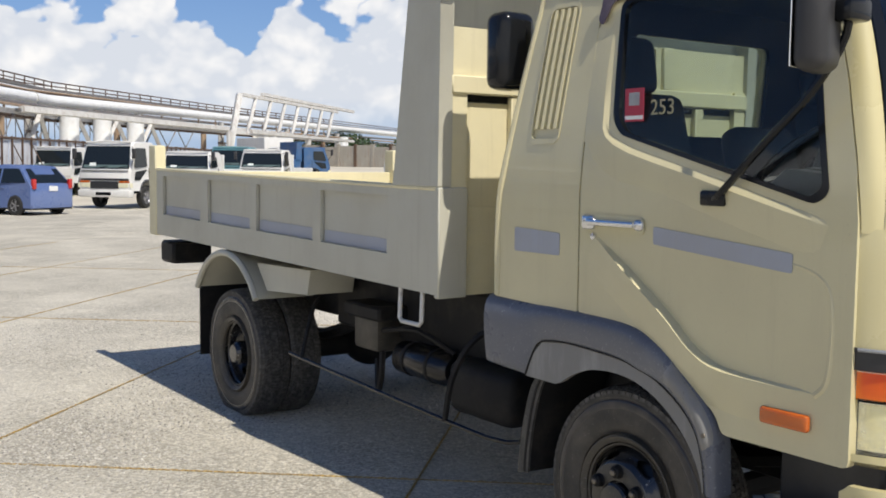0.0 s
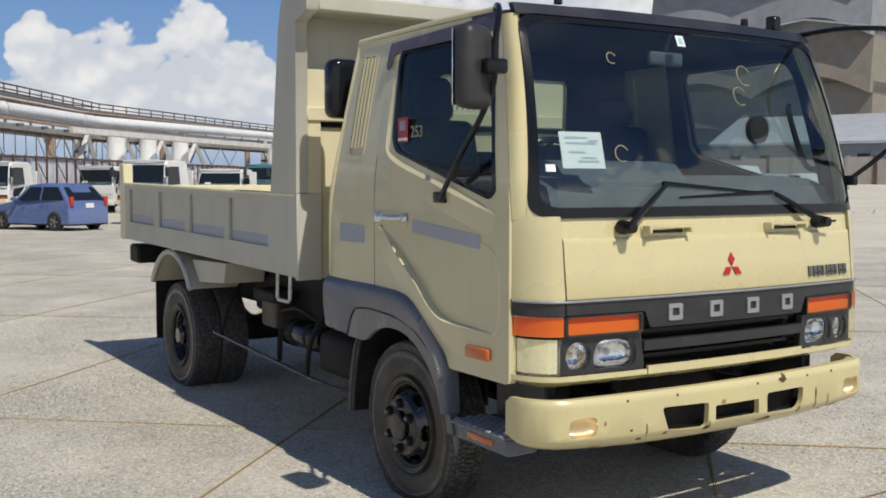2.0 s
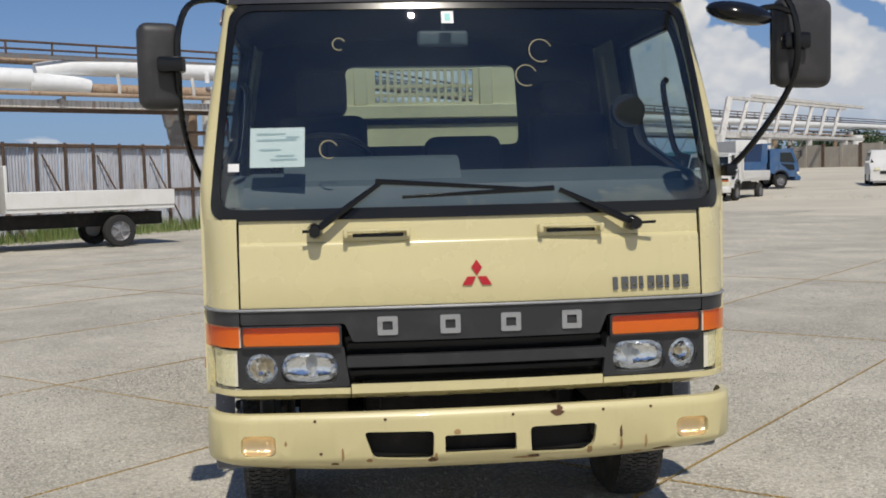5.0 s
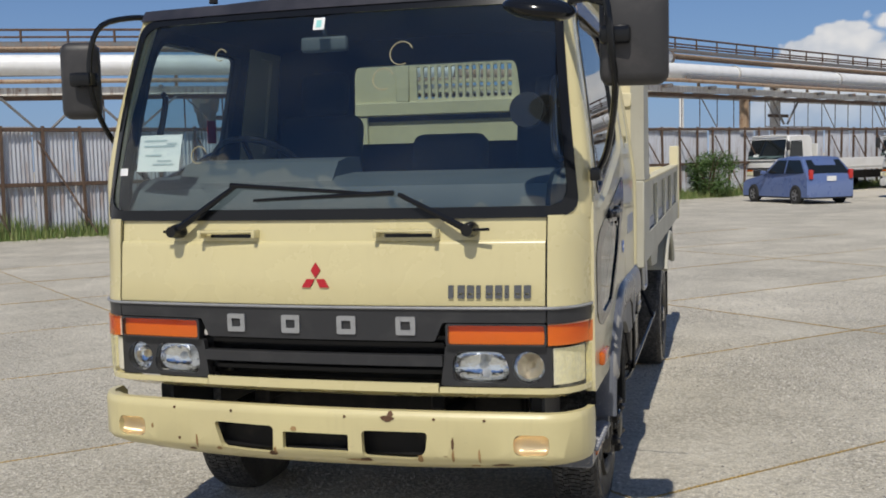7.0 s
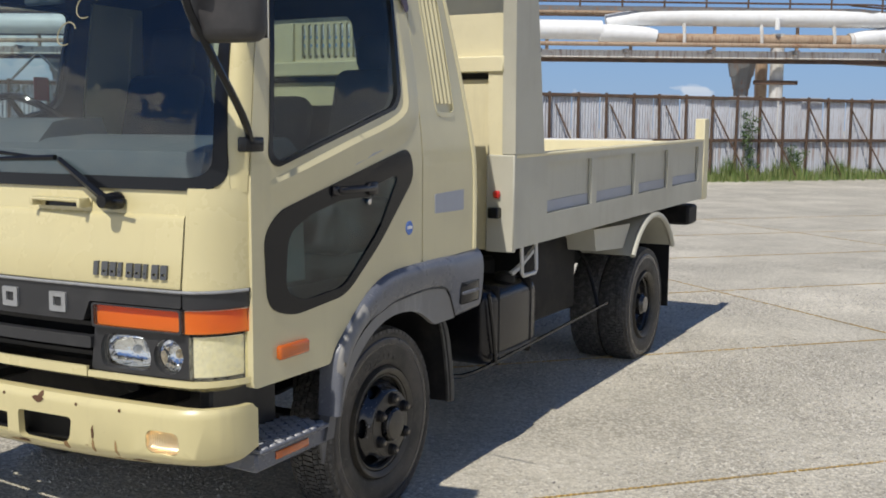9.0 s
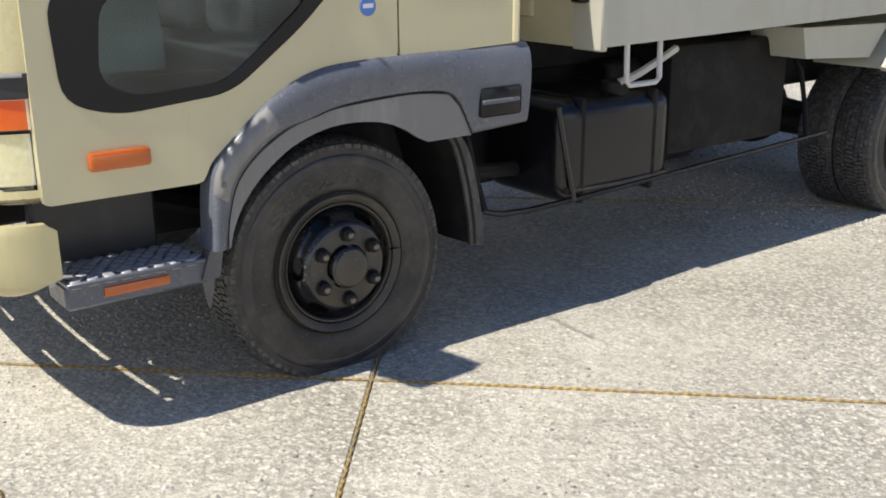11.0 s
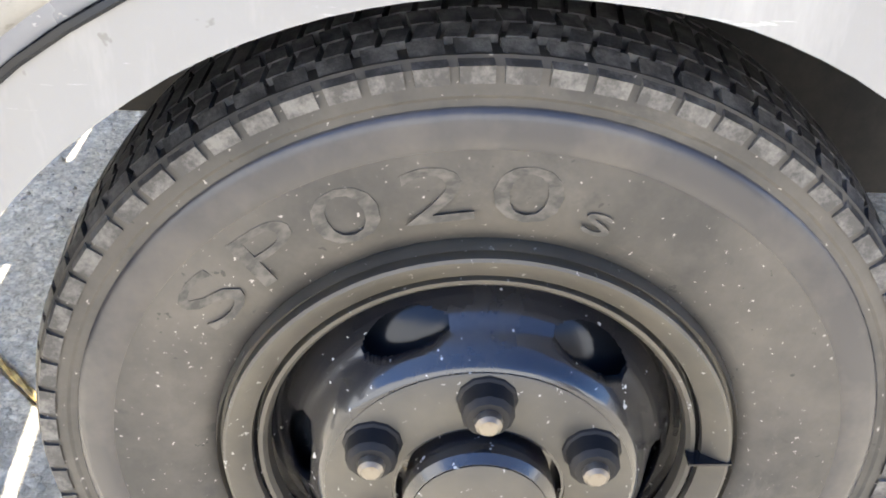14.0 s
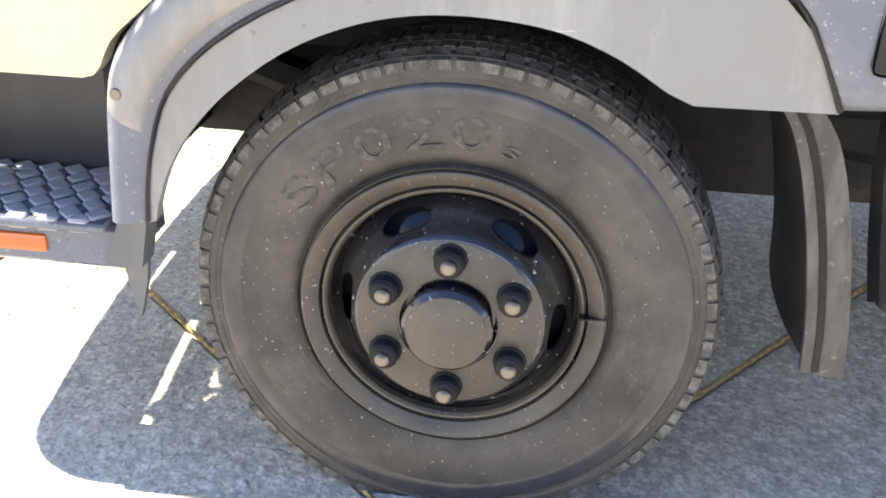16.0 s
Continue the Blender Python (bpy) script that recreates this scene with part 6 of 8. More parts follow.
ground = tagged(new("ground"), "open yard of pale worn concrete under the sun", "ground", kind="structure")


def rise(x, y):
    """The yard climbs a little towards its far corner."""
    d = x * math.sin(radians(55)) + y * math.cos(radians(55))
    return 0.025 * min(max(d - 34.0, 0.0), 60.0)


lines = [-3000, -800, -200, -60, -20] + [q * 6.0 for q in range(0, 30)] + [220, 400, 900, 3000]
yard = part("yard", sheet(lambda x, y: Vector((x, y, rise(x, y) - 0.012)), lines, lines), M["far"], ground)
UA, VA = radians(46), radians(-40)
U, V = Vector((math.cos(UA), math.sin(UA), 0)), Vector((math.cos(VA), math.sin(VA), 0))
SW, SLG, GAP = 2.5, 4.92, 0.011
CROSS = Vector((1.11, 1.18, 0))          # where four slabs meet
bm = boxed((-SLG / 2 + GAP / 2, -SW / 2 + GAP / 2, -0.12), (SLG / 2 - GAP / 2, SW / 2 - GAP / 2, 0.0), bevel=0.006)
for v in bm.verts:
    v.co = U * v.co.x - V * v.co.y + Vector((0, 0, v.co.z))
SLAB = finish("slab", bm, M["concrete"], 0)
spots = []
for i in range(-8, 14):
    for j in range(-14, 14):
        c = CROSS + U * ((i + 0.5) * SLG) + V * ((j + 0.5) * SW)
        if -14 < c.x < 18 and -12 < c.y < 36 and rise(c.x + 2.5, c.y + 2.5) == 0:
            spots.append(c)
spots.sort(key=lambda c: (c - Vector((0, 4, 0))).length)
for c in spots[:290]:
    o = new("slab", SLAB)
    o.parent = ground
    o.matrix_local = pose(c.x, c.y, random.uniform(-0.0015, 0.0015))


def rope_bm(length, n):
    """Two strands laid round each other along x."""
    bm = bmesh.new()
    for ph in (0, math.pi):
        pts = [(length * k / n - length / 2, 0.0029 * math.cos(k * 0.9 + ph), 0.0029 * math.sin(k * 0.9 + ph)) for k in range(n + 1)]
        tube(bm, pts, 0.0037, 5, 1)
    return bm


ROPE_U = finish("joint_rope", rope_bm(SLG, 290), M["rope"], 60)
ROPE_V = finish("joint_rope", rope_bm(SW, 145), M["rope"], 60)
for c in spots[:44]:
    for me, off, rz in ((ROPE_U, -V * SW / 2, 46), (ROPE_V, -U * SLG / 2, -40)):
        o = new("joint_rope", me)
        o.parent = ground
        p = c + off
        if me is ROPE_V and p.x > 2.2 and p.y < 0.5:
            continue
        o.matrix_local = pose(p.x, p.y, 0.0, 0, 0, rz)

# loose chips of stone lying on the slabs
m = Mat("stone_chips", (0.50, 0.475, 0.42), 0.9)
isl = m.ramp(m.nt.nodes.new("ShaderNodeNewGeometry").outputs["Random Per Island"], 0.05, 0.95, (0.20, 0.19, 0.17), (0.60, 0.57, 0.51))
m.link(isl, m.b.inputs["Base Color"])
m.bump(m.noise(300, 3), 0.4, 0.002)
M["chips"] = m.m


def chips(n):
    """Small flat-bottomed stones, thick in some patches and thin in others."""
    rs = np.random.RandomState(5)
    vs, fs = [], []
    while len(vs) < n * 6:
        x, y = rs.uniform(-6.5, 6.5), rs.uniform(-4.5, 9.0)
        k = noise.noise(Vector((x * 0.55, y * 0.55, 7.0))) + 0.35 * noise.noise(Vector((x * 3.0, y * 3.0, 2.0)))
        if k + 0.28 < rs.uniform(0, 0.75):
            continue
        r = 0.0032 + 0.0078 * rs.uniform(0, 1) ** 2.5
        a0 = rs.uniform(0, 6.283)
        b = len(vs)
        for j in range(5):
            a, q = a0 + j * 1.2566, r * rs.uniform(0.65, 1.25)
            vs.append((x + q * math.cos(a), y + q * math.sin(a), -0.001))
        vs.append((x + rs.uniform(-0.3, 0.3) * r, y + rs.uniform(-0.3, 0.3) * r, r * rs.uniform(0.5, 1.0)))
        fs += [(b + j, b + (j + 1) % 5, b + 5) for j in range(5)]
    me = bpy.data.meshes.new("gravel")
    me.from_pydata(vs, [], fs)
    me.materials.append(M["chips"])
    return new("gravel", me)


tagged(chips(160000), "loose grey and pale stone chips on the slabs", "gravel", kind="stuff")

# ---- the fence and what grows by it ----
def rusty_sheet(name, base, rust):
    m = Mat(name, base, 0.55)
    m.mix(m.ramp(m.noise(0.7, 4), 0.4, 0.65), tuple(c * 0.75 for c in base), amount=0.7)
    m.mix(m.ramp(m.noise(1.0, 6, 0.7, m.mapped((5, 5, 0.6))), 0.52, 0.66), (0.25, 0.14, 0.08), amount=rust)
    m.mix(m.ramp(m.noise(2.2, 7, 0.72), 0.60, 0.68), (0.20, 0.08, 0.03), amount=rust)
    m.b.inputs["Roughness"].default_value = 0.6
    rnd = m.nt.nodes.new("ShaderNodeObjectInfo").outputs["Random"]
    m.mix(m.ramp(rnd, 0.2, 0.9, (0.5, 0.52, 0.55), base), m.ramp(rnd, 0.0, 1.0, tuple(c * 0.7 for c in base), tuple(min(1, c * 1.15) for c in base)), "MIX", 0.35)
    m.mix(m.ramp(m.noise(1.0, 6, 0.75, m.mapped((14, 14, 0.5))), 0.54, 0.64), (0.17, 0.085, 0.045), amount=rust * 0.7)
    return m.m


M["sheet"] = rusty_sheet("weathered_sheet_metal", (0.50, 0.53, 0.59), 0.75)
M["rust"] = worn_paint("rusted_steel", (0.12, 0.075, 0.05), 0.8, dirt=(0.045, 0.035, 0.03), amount=0.8, coat=0.0)
M["pipe"] = worn_paint("white_pipe_cladding", (0.82, 0.84, 0.85), 0.4, dirt=(0.45, 0.42, 0.37), amount=0.22, coat=0.0)
M["pipe_rusty"] = rusty_sheet("rusty_pipe", (0.40, 0.30, 0.21), 1.0)
M["beam_worn"] = rusty_sheet("worn_white_beam", (0.66, 0.64, 0.60), 1.0)
M["steel"] = rusty_sheet("painted_steelwork", (0.17, 0.18, 0.19), 0.9)
M["steel_white"] = rusty_sheet("white_steelwork", (0.62, 0.62, 0.60), 0.5)
M["white_truck"] = worn_paint("white_truck_paint", (0.72, 0.72, 0.70), 0.35, amount=0.15)
M["blue_car"] = worn_paint("blue_car_paint", (0.10, 0.15, 0.32), 0.25, amount=0.05, coat=0.8)
M["teal"] = worn_paint("teal_paint", (0.12, 0.30, 0.34), 0.4, amount=0.2)
M["blue"] = worn_paint("blue_paint", (0.03, 0.10, 0.24), 0.4, amount=0.2)
M["silver"] = worn_paint("silver_car_paint", (0.42, 0.43, 0.45), 0.28, amount=0.05, coat=0.6)
M["black_car"] = worn_paint("black_car_paint", (0.025, 0.026, 0.03), 0.2, amount=0.05, coat=0.8)
m = Mat("dark_car_glass", (0.012, 0.016, 0.018), 0.06)
M["car_glass"] = m.m
m = Mat("wheel_alloy", (0.30, 0.30, 0.31), 0.4, 0.6)
M["alloy"] = m.m
M["car_tyre"] = Mat("car_tyre", (0.02, 0.02, 0.02), 0.8).m


def leaf_mat(name, a, b):
    m = Mat(name, a, 0.6)
    rnd = m.nt.nodes.new("ShaderNodeNewGeometry").outputs["Random Per Island"]
    m.mix(m.ramp(rnd, 0.1, 0.9), b)
    return m.m


M["leaf"] = leaf_mat("bush_leaf", (0.045, 0.10, 0.02), (0.10, 0.17, 0.045))
M["grass"] = leaf_mat("dry_grass", (0.075, 0.14, 0.025), (0.22, 0.25, 0.09))
M["far_leaf"] = leaf_mat("far_trees", (0.035, 0.075, 0.025), (0.07, 0.11, 0.05))

FP, FD = Vector((-4.3, 32.6, 0)), Vector((0.605, 0.796, 0)).normalized()
FN = Vector((FD.y, -FD.x, 0))                        # towards the yard
FZ = math.degrees(math.atan2(FD.y, FD.x))
fence = tagged(new("fence"), "weathered sheet-metal fence with rusty posts and braces", "fence", kind="structure")


def corr(w, h, n=10):
    bm = bmesh.new()
    lo, hi = [], []
    for k in range(n * 4 + 1):
        x = w * k / (n * 4)
        y = 0.018 * math.sin(k * math.pi / 2)
        lo.append(bm.verts.new((x, y, 0)))
        hi.append(bm.verts.new((x, y, h)))
    for k in range(n * 4):
        bm.faces.new((lo[k], lo[k + 1], hi[k + 1], hi[k]))
    return bm


SHEETS = [finish("sheet", corr(0.98, h), M["sheet"], 60) for h in (2.7, 2.66, 2.74)]
POST = finish("post", boxed((-0.035, -0.035, 0), (0.035, 0.035, 2.75), bevel=0.005), M["rust"], 0)
bm = bmesh.new()
tube(bm, [(0, 0, 2.4), (0.95, -0.75, 0.0)], 0.028, 5, 1)
BRACE = finish("brace", bm, M["rust"], 0)
RAIL = finish("fence_rail", boxed((0, -0.035, -0.05), (4.0, 0.035, 0.05), bevel=0.005), M["rust"], 0)


def along(d, off=0.0, z=0.0):
    p = FP + FD * d + FN * off
    return (p.x, p.y, z)


for i in range(-34, 62):
    o = new("sheet", SHEETS[i % 3])
    o.parent, o.matrix_local = fence, pose(*along(i * 1.0), random.uniform(-1, 1), 0, FZ)
for i in range(-34, 62):
    o = new("post", POST)
    o.parent, o.matrix_local = fence, pose(*along(i + 0.2, 0.08), 0, random.uniform(-1.5, 1.5), FZ)
    if i % 2 == 0:
        o = new("brace", BRACE)
        o.parent, o.matrix_local = fence, pose(*along(i + 0.25, 0.1), 0, random.uniform(-4, 4), FZ)
for i in range(-34, 62, 4):
    for z in (1.3, 2.66):
        o = new("fence_rail", RAIL)
        o.parent, o.matrix_local = fence, pose(*along(i, 0.06, z), 0, 0, FZ)


def blades(name, n, place, h0, h1, w, mat, lean=0.4):
    """Tufts of narrow three-sided leaves, one mesh."""
    vs, fs = [], []
    for _ in range(n):
        x, y, z, k = place()
        h = random.uniform(h0, h1) * k
        a, l = random.uniform(0, 6.283), random.uniform(0.05, lean)
        dx, dy = math.cos(a), math.sin(a)
        b = len(vs)
        vs += [(x - dy * w, y + dx * w, z), (x + dy * w, y - dx * w, z), (x + dx * l * h * 0.4 - dy * w * 0.7, y + dy * l * h * 0.4 + dx * w * 0.7, z + h * 0.6),
               (x + dx * l * h * 0.4 + dy * w * 0.7, y + dy * l * h * 0.4 - dx * w * 0.7, z + h * 0.6), (x + dx * l * h, y + dy * l * h, z + h)]
        fs += [(b, b + 1, b + 3, b + 2), (b + 2, b + 3, b + 4)]
    me = bpy.data.meshes.new(name)
    me.from_pydata(vs, [], fs)
    me.materials.append(mat)
    return new(name, me)


def grass_at():
    d = random.uniform(-34, 60)
    k = 0.6 + 0.8 * noise.noise(Vector((d * 0.45, 0, 0))) ** 2 * 3
    off = 0.1 + abs(random.gauss(0, 0.6))
    return (*along(d, off, -0.01)[:2], -0.01, max(0.25, k * (1.15 - min(1, off * 0.5))))


tagged(blades("grass", 34000, grass_at, 0.22, 0.72, 0.013, M["grass"]), "strip of dry green grass along the fence", "grass", kind="stuff")


def leaves(bm_v, bm_f, c, rad, n, size):
    for _ in range(n):
        p = Vector((random.gauss(0, 1), random.gauss(0, 1), random.gauss(0, 1)))
        p = p.normalized() * random.random() ** 0.45
        q = Vector((c[0] + p.x * rad[0], c[1] + p.y * rad[1], c[2] + p.z * rad[2]))
        if q.z < 0.02:
            continue
        a = Vector((random.gauss(0, 1), random.gauss(0, 1), random.gauss(0, 0.6))).normalized() * size * random.uniform(0.6, 1.3)
        b = a.cross(Vector((random.gauss(0, 1), random.gauss(0, 1), 1))).normalized() * a.length * 0.45
        k = len(bm_v)
        bm_v += [tuple(q - a), tuple(q + b), tuple(q + a), tuple(q - b)]
        bm_f.append((k, k + 1, k + 2, k + 3))


def bush(d, off, r, h, n=2600):
    x, y, _ = along(d, off)
    ob = thing("bush", "leafy green bush growing against the fence", "bush", at=(x, y, 0))
    vs, fs = [], []
    for _ in range(16):
        a, q = random.uniform(0, 6.28), random.uniform(0, 0.75) * r
        z = random.uniform(0.15, 0.85) * h
        k = 0.5 * (1.1 - 0.4 * z / h)
        leaves(vs, fs, (q * math.cos(a), q * math.sin(a) * 0.6, z), (r * k, r * k, h * 0.26), n // 16, 0.05)
    me = bpy.data.meshes.new("crown")
    me.from_pydata(vs, [], fs)
    me.materials.append(M["leaf"])
    c = new("crown", me)
    c.parent = ob
    bm = bmesh.new()
    for _ in range(9):
        a = random.uniform(0, 6.28)
        tube(bm, [(0.08 * math.cos(a), 0.08 * math.sin(a), 0), (0.3 * r * math.cos(a), 0.3 * r * math.sin(a), h * 0.5), (0.5 * r * math.cos(a + 0.3), 0.5 * r * math.sin(a + 0.3), h * 0.95)], [0.03, 0.008], 5, 3)
    part("stems", bm, M["rust"], ob)
    return ob


bush(7.1, 0.7, 1.15, 1.75, 5600)
for d, h in ((-0.3, 2.3), (-12.3, 1.9), (1.6, 1.1), (-5.5, 0.9), (11.0, 1.2)):
    x, y, _ = along(d, 0.25)
    ob = thing("creeper", "green creeper climbing the fence sheets", "plant", at=(x, y, 0))
    vs, fs = [], []
    for k in range(14):
        leaves(vs, fs, (random.gauss(0, 0.12), random.gauss(0, 0.05), h * k / 14), (0.25, 0.12, 0.16), 70, 0.045)
    me = bpy.data.meshes.new("crown")
    me.from_pydata(vs, [], fs)
    me.materials.append(M["leaf"])
    o = new("crown", me)
    o.parent = ob

# ---- the pipe rack behind the fence ----
rack = thing("pipe_rack", "rusty steel pipe rack carrying white clad pipes", "pipe rack")
W1 = [Vector(p) for p in ((-60, 22, 0), (-24.0, 39.5, 0), (-3.6, 52.0, 0), (4.4, 65, 0), (16.6, 84, 0), (38, 104, 0), (80, 140, 0), (150, 196, 0))]


def on_rack(d, off, z):
    """A point d metres along the rack's line, off to the yard side."""
    k = d
    for a, b in zip(W1, W1[1:]):
        l = (b - a).length
        if k <= l or b is W1[-1]:
            t = (b - a) / l
            n = Vector((t.y, -t.x, 0))
            p = a + t * k + n * off
            return Vector((p.x, p.y, z))
        k -= l


def run(name, d0, d1, off, z, r, mat, label="", seg=12, z1=None):
    lens = [0]
    for a, b in zip(W1, W1[1:]):
        lens.append(lens[-1] + (b - a).length)
    ds = sorted({d0, d1} | {l for l in lens if d0 < l < d1} | {l - 1.2 for l in lens if d0 < l - 1.2 < d1} | {l + 1.2 for l in lens if d0 < l + 1.2 < d1})
    return part(name, tubed([on_rack(d, off, z if z1 is None else z + (z1 - z) * min(1, (d - d0) / 90)) for d in ds], r, seg, 1), M[mat], rack, label)


L1 = (W1[1] - W1[0]).length
L2 = L1 + (W1[2] - W1[1]).length      # where the rack bends
run("main_pipe", L2 + 0.6, 330, 1.0, 6.15, 0.44, "pipe", "white clad pipe", 14, 6.95)
part("pipe_elbow", tubed([on_rack(L2 - 0.9, 1.0, 5.92), on_rack(L2 - 0.3, 1.0, 6.02), on_rack(L2 + 0.7, 1.0, 6.15)], [0.30, 0.44], 14, 3), M["pipe"], rack, "white reducer of the main pipe")
part("pipe_flange", tubed([on_rack(L2 - 0.95, 1.0, 5.9), on_rack(L2 - 0.75, 1.0, 5.93)], 0.36, 14, 1), M["steel_white"], rack)
for d in (L2 + 8, L2 + 20, L2 + 34):
    part("pipe_flange", tubed([on_rack(d, 1.0, 6.15 + 0.0089 * (d - L2)), on_rack(d + 0.12, 1.0, 6.15 + 0.0089 * (d - L2))], 0.50, 14, 1), M["steel_white"], rack)
# the raised stretch of white pipe and the bare rusty one under it
part("loop_pipe", tubed([on_rack(L2 - 12.6, 0.7, 6.62), on_rack(L2 - 11.6, 0.8, 6.80), on_rack(L2 - 10.4, 0.9, 6.93), on_rack(L2 - 6.0, 1.0, 6.93), on_rack(L2 - 0.5, 1.0, 6.93), on_rack(L2 + 1.0, 0.9, 6.93), on_rack(L2 + 2.2, 0.5, 6.92)], 0.42, 14, 3), M["pipe"], rack, "white clad raised pipe")
part("pipe_flange", tubed([on_rack(L2 + 2.1, 0.5, 6.92), on_rack(L2 + 2.4, 0.4, 6.92)], 0.5, 14, 1), M["pipe_rusty"], rack)
run("bare_pipe", L2 - 10.6, L2 - 0.8, 1.0, 5.90, 0.27, "pipe_rusty", "bare rusty pipe", 12)
for d in (L2 - 9.0, L2 - 5.3, L2 - 1.8):
    part("pipe_hanger", tubed([on_rack(d, 1.35, 5.5), on_rack(d, 1.4, 6.0), on_rack(d, 1.2, 6.6)], 0.09, 6, 1), M["steel_white"], rack)
part("pipe_stub", tubed([on_rack(L2 - 4.6, 1.45, 6.35), on_rack(L2 - 4.6, 1.45, 6.85)], 0.12, 8, 1), M["pipe"], rack)
part("pipe_elbow", tubed([on_rack(L2 - 13.0, 1.1, 6.12), on_rack(L2 - 11.0, 1.1, 6.08), on_rack(L2 - 10.3, 1.1, 5.98)], [0.44, 0.34], 14, 3), M["pipe"], rack, "white pipe end")
run("main_pipe", 0, L2 - 12.9, 1.1, 6.55, 0.46, "pipe", "white clad pipe", 14, 6.05)
run("lower_pipe", L2 + 2.5, L2 + 60, 1.7, 5.75, 0.20, "steel", "dark lower pipe")
run("thin_pipe", 0, 330, -0.6, 6.15, 0.14, "steel")
run("thin_pipe", 0, 330, 2.2, 5.55, 0.10, "pipe_rusty")
run("top_pipe", 0, 330, -0.8, 7.3, 0.10, "pipe_rusty")
run("edge_beam", 0, L2 + 2, 1.8, 5.12, 0.24, "beam_worn", "white edge beam streaked with rust", 4)
run("edge_beam", L2 + 2, 330, 1.8, 5.15, 0.24, "steel_white", "pale edge beam", 4)
run("edge_channel", 0, 330, 1.75, 4.84, 0.12, "rust", "", 4)
run("edge_beam", 0, 330, -1.6, 5.1, 0.17, "steel", "", 4)
run("deck_beam", 0, 330, 1.2, 7.25, 0.10, "steel", "", 4)
run("deck_beam", 0, 330, -1.4, 7.25, 0.10, "rust", "", 4)
run("hand_rail", 0, 330, 1.2, 7.9, 0.055, "rust", "rusty hand rail", 6)
run("hand_rail", 0, 330, 1.2, 7.58, 0.045, "rust", "", 6)
run("cable_tray", 0, 330, -0.2, 7.45, 0.13, "steel", "", 4)
run("hand_rail", 0, 330, -1.4, 7.9, 0.05, "rust", "", 6)
for k in range(0, 84):
    d = k * 2.0
    part("rail_post", tubed([on_rack(d, 1.2, 7.2), on_rack(d, 1.2, 7.9)], 0.055, 4, 1), M["rust"], rack)
    if k % 2 == 0:
        part("cross_beam", tubed([on_rack(d, -1.7, 5.25), on_rack(d, 2.4, 5.25)], 0.12, 4, 1), M["steel"], rack)
        part("pipe_saddle", tubed([on_rack(d + 0.5, 1.0, 5.3), on_rack(d + 0.5, 1.0, 6.5)], 0.09, 5, 1), M["pipe_rusty"], rack)
for k in range(22, 64):
    d = k * 1.7
    if 46 < d < L2 + 2:
        continue
    part("hanger_rod", tubed([on_rack(d, 1.4, 2.3), on_rack(d, 1.4, 4.9)], 0.035, 4, 1), M["rust"], rack)
    if k % 4 == 0:
        part("hanger_brace", tubed([on_rack(d, 1.4, 4.9), on_rack(d + 2.2, 1.4, 2.6)], 0.04, 4, 1), M["steel"], rack)
for d in (11.0, 27.0, 43.4, 59.6, 76.8, 97.5, 116.0, 134.0, 152.0, 170.0):
    part("pier", tubed([on_rack(d, 0.9, 0), on_rack(d, 0.9, 3.6), on_rack(d, 0.9, 6.2)], 0.32, 12, 1), M["steel_white"], rack, "rust-streaked round pier")
    part("pier", tubed([on_rack(d, -1.2, 0), on_rack(d, -1.2, 5.2)], 0.3, 10, 1), M["pipe_rusty"], rack)
    for s in (-1, 1) if d > 70 else ():
        part("knee_brace", tubed([on_rack(d + s * 0.2, 1.6, 3.4), on_rack(d + s * 1.7, 1.6, 5.0)], 0.09, 4, 1), M["steel"], rack)
    bm = bmesh.new()
    for z0_, z1_, w_ in ((0.0, 3.6, 0.36), (3.6, 4.2, 0.5), (4.2, 4.95, 0.7)):
        tube(bm, [on_rack(d - 1.6, 0.6, z0_), on_rack(d - 1.6, 0.6, z1_)], [w_ * 0.8, w_], 8, 1)
    if d < 70:
        part("hopper", bm, M["steel"], rack, "dark rusty pier head")
    part("pier_bracket", tubed([on_rack(d - 1.2, 1.2, 3.9), on_rack(d + 0.9, 1.2, 3.9)], 0.13, 4, 1), M["rust"], rack)
for d0 in (8, 21, 33, 74, 88, 102, 118):
    for i in range(4 if d0 != 74 else 0):
        a, b = d0 + i * 1.9, d0 + i * 1.9 + 1.9
        part("lattice", tubed([on_rack(a, 1.9, 3.2 if i % 2 else 5.0), on_rack(b, 1.9, 5.0 if i % 2 else 3.2)], 0.06, 4, 1), M["steel"], rack)
    part("lattice", tubed([on_rack(d0, 1.9, 3.2), on_rack(d0 + 7.6, 1.9, 3.2)], 0.06, 4, 1), M["steel"], rack)
# three stout white posts and the white truss beyond
for d, r in ((101.5, 0.75), (107.0, 0.75), (112.5, 0.75), (141, 0.7), (168, 0.7)):
    part("stout_post", tubed([on_rack(d, 2.6, 0), on_rack(d, 2.6, 5.6)], r, 16, 1), M["pipe"], rack, "stout white post")
for d in (96, 104, 110, 116, 140):
    for s in (-1, 1):
        part("truss_leg", tubed([on_rack(d, 2.2, 5.2), on_rack(d + s * 2.6, 2.2, 2.2)], 0.22, 4, 1), M["steel_white"], rack)
part("truss_beam", tubed([on_rack(92, 2.4, 5.3), on_rack(150, 2.4, 5.3)], 0.3, 4, 1), M["steel_white"], rack)
truss = thing("truss_bridge", "white steel truss bridge far behind the parked trucks", "bridge")
T0, T1 = Vector((33.4, 85.4, 0)), Vector((56.5, 107.5, 0))
td = T1 - T0
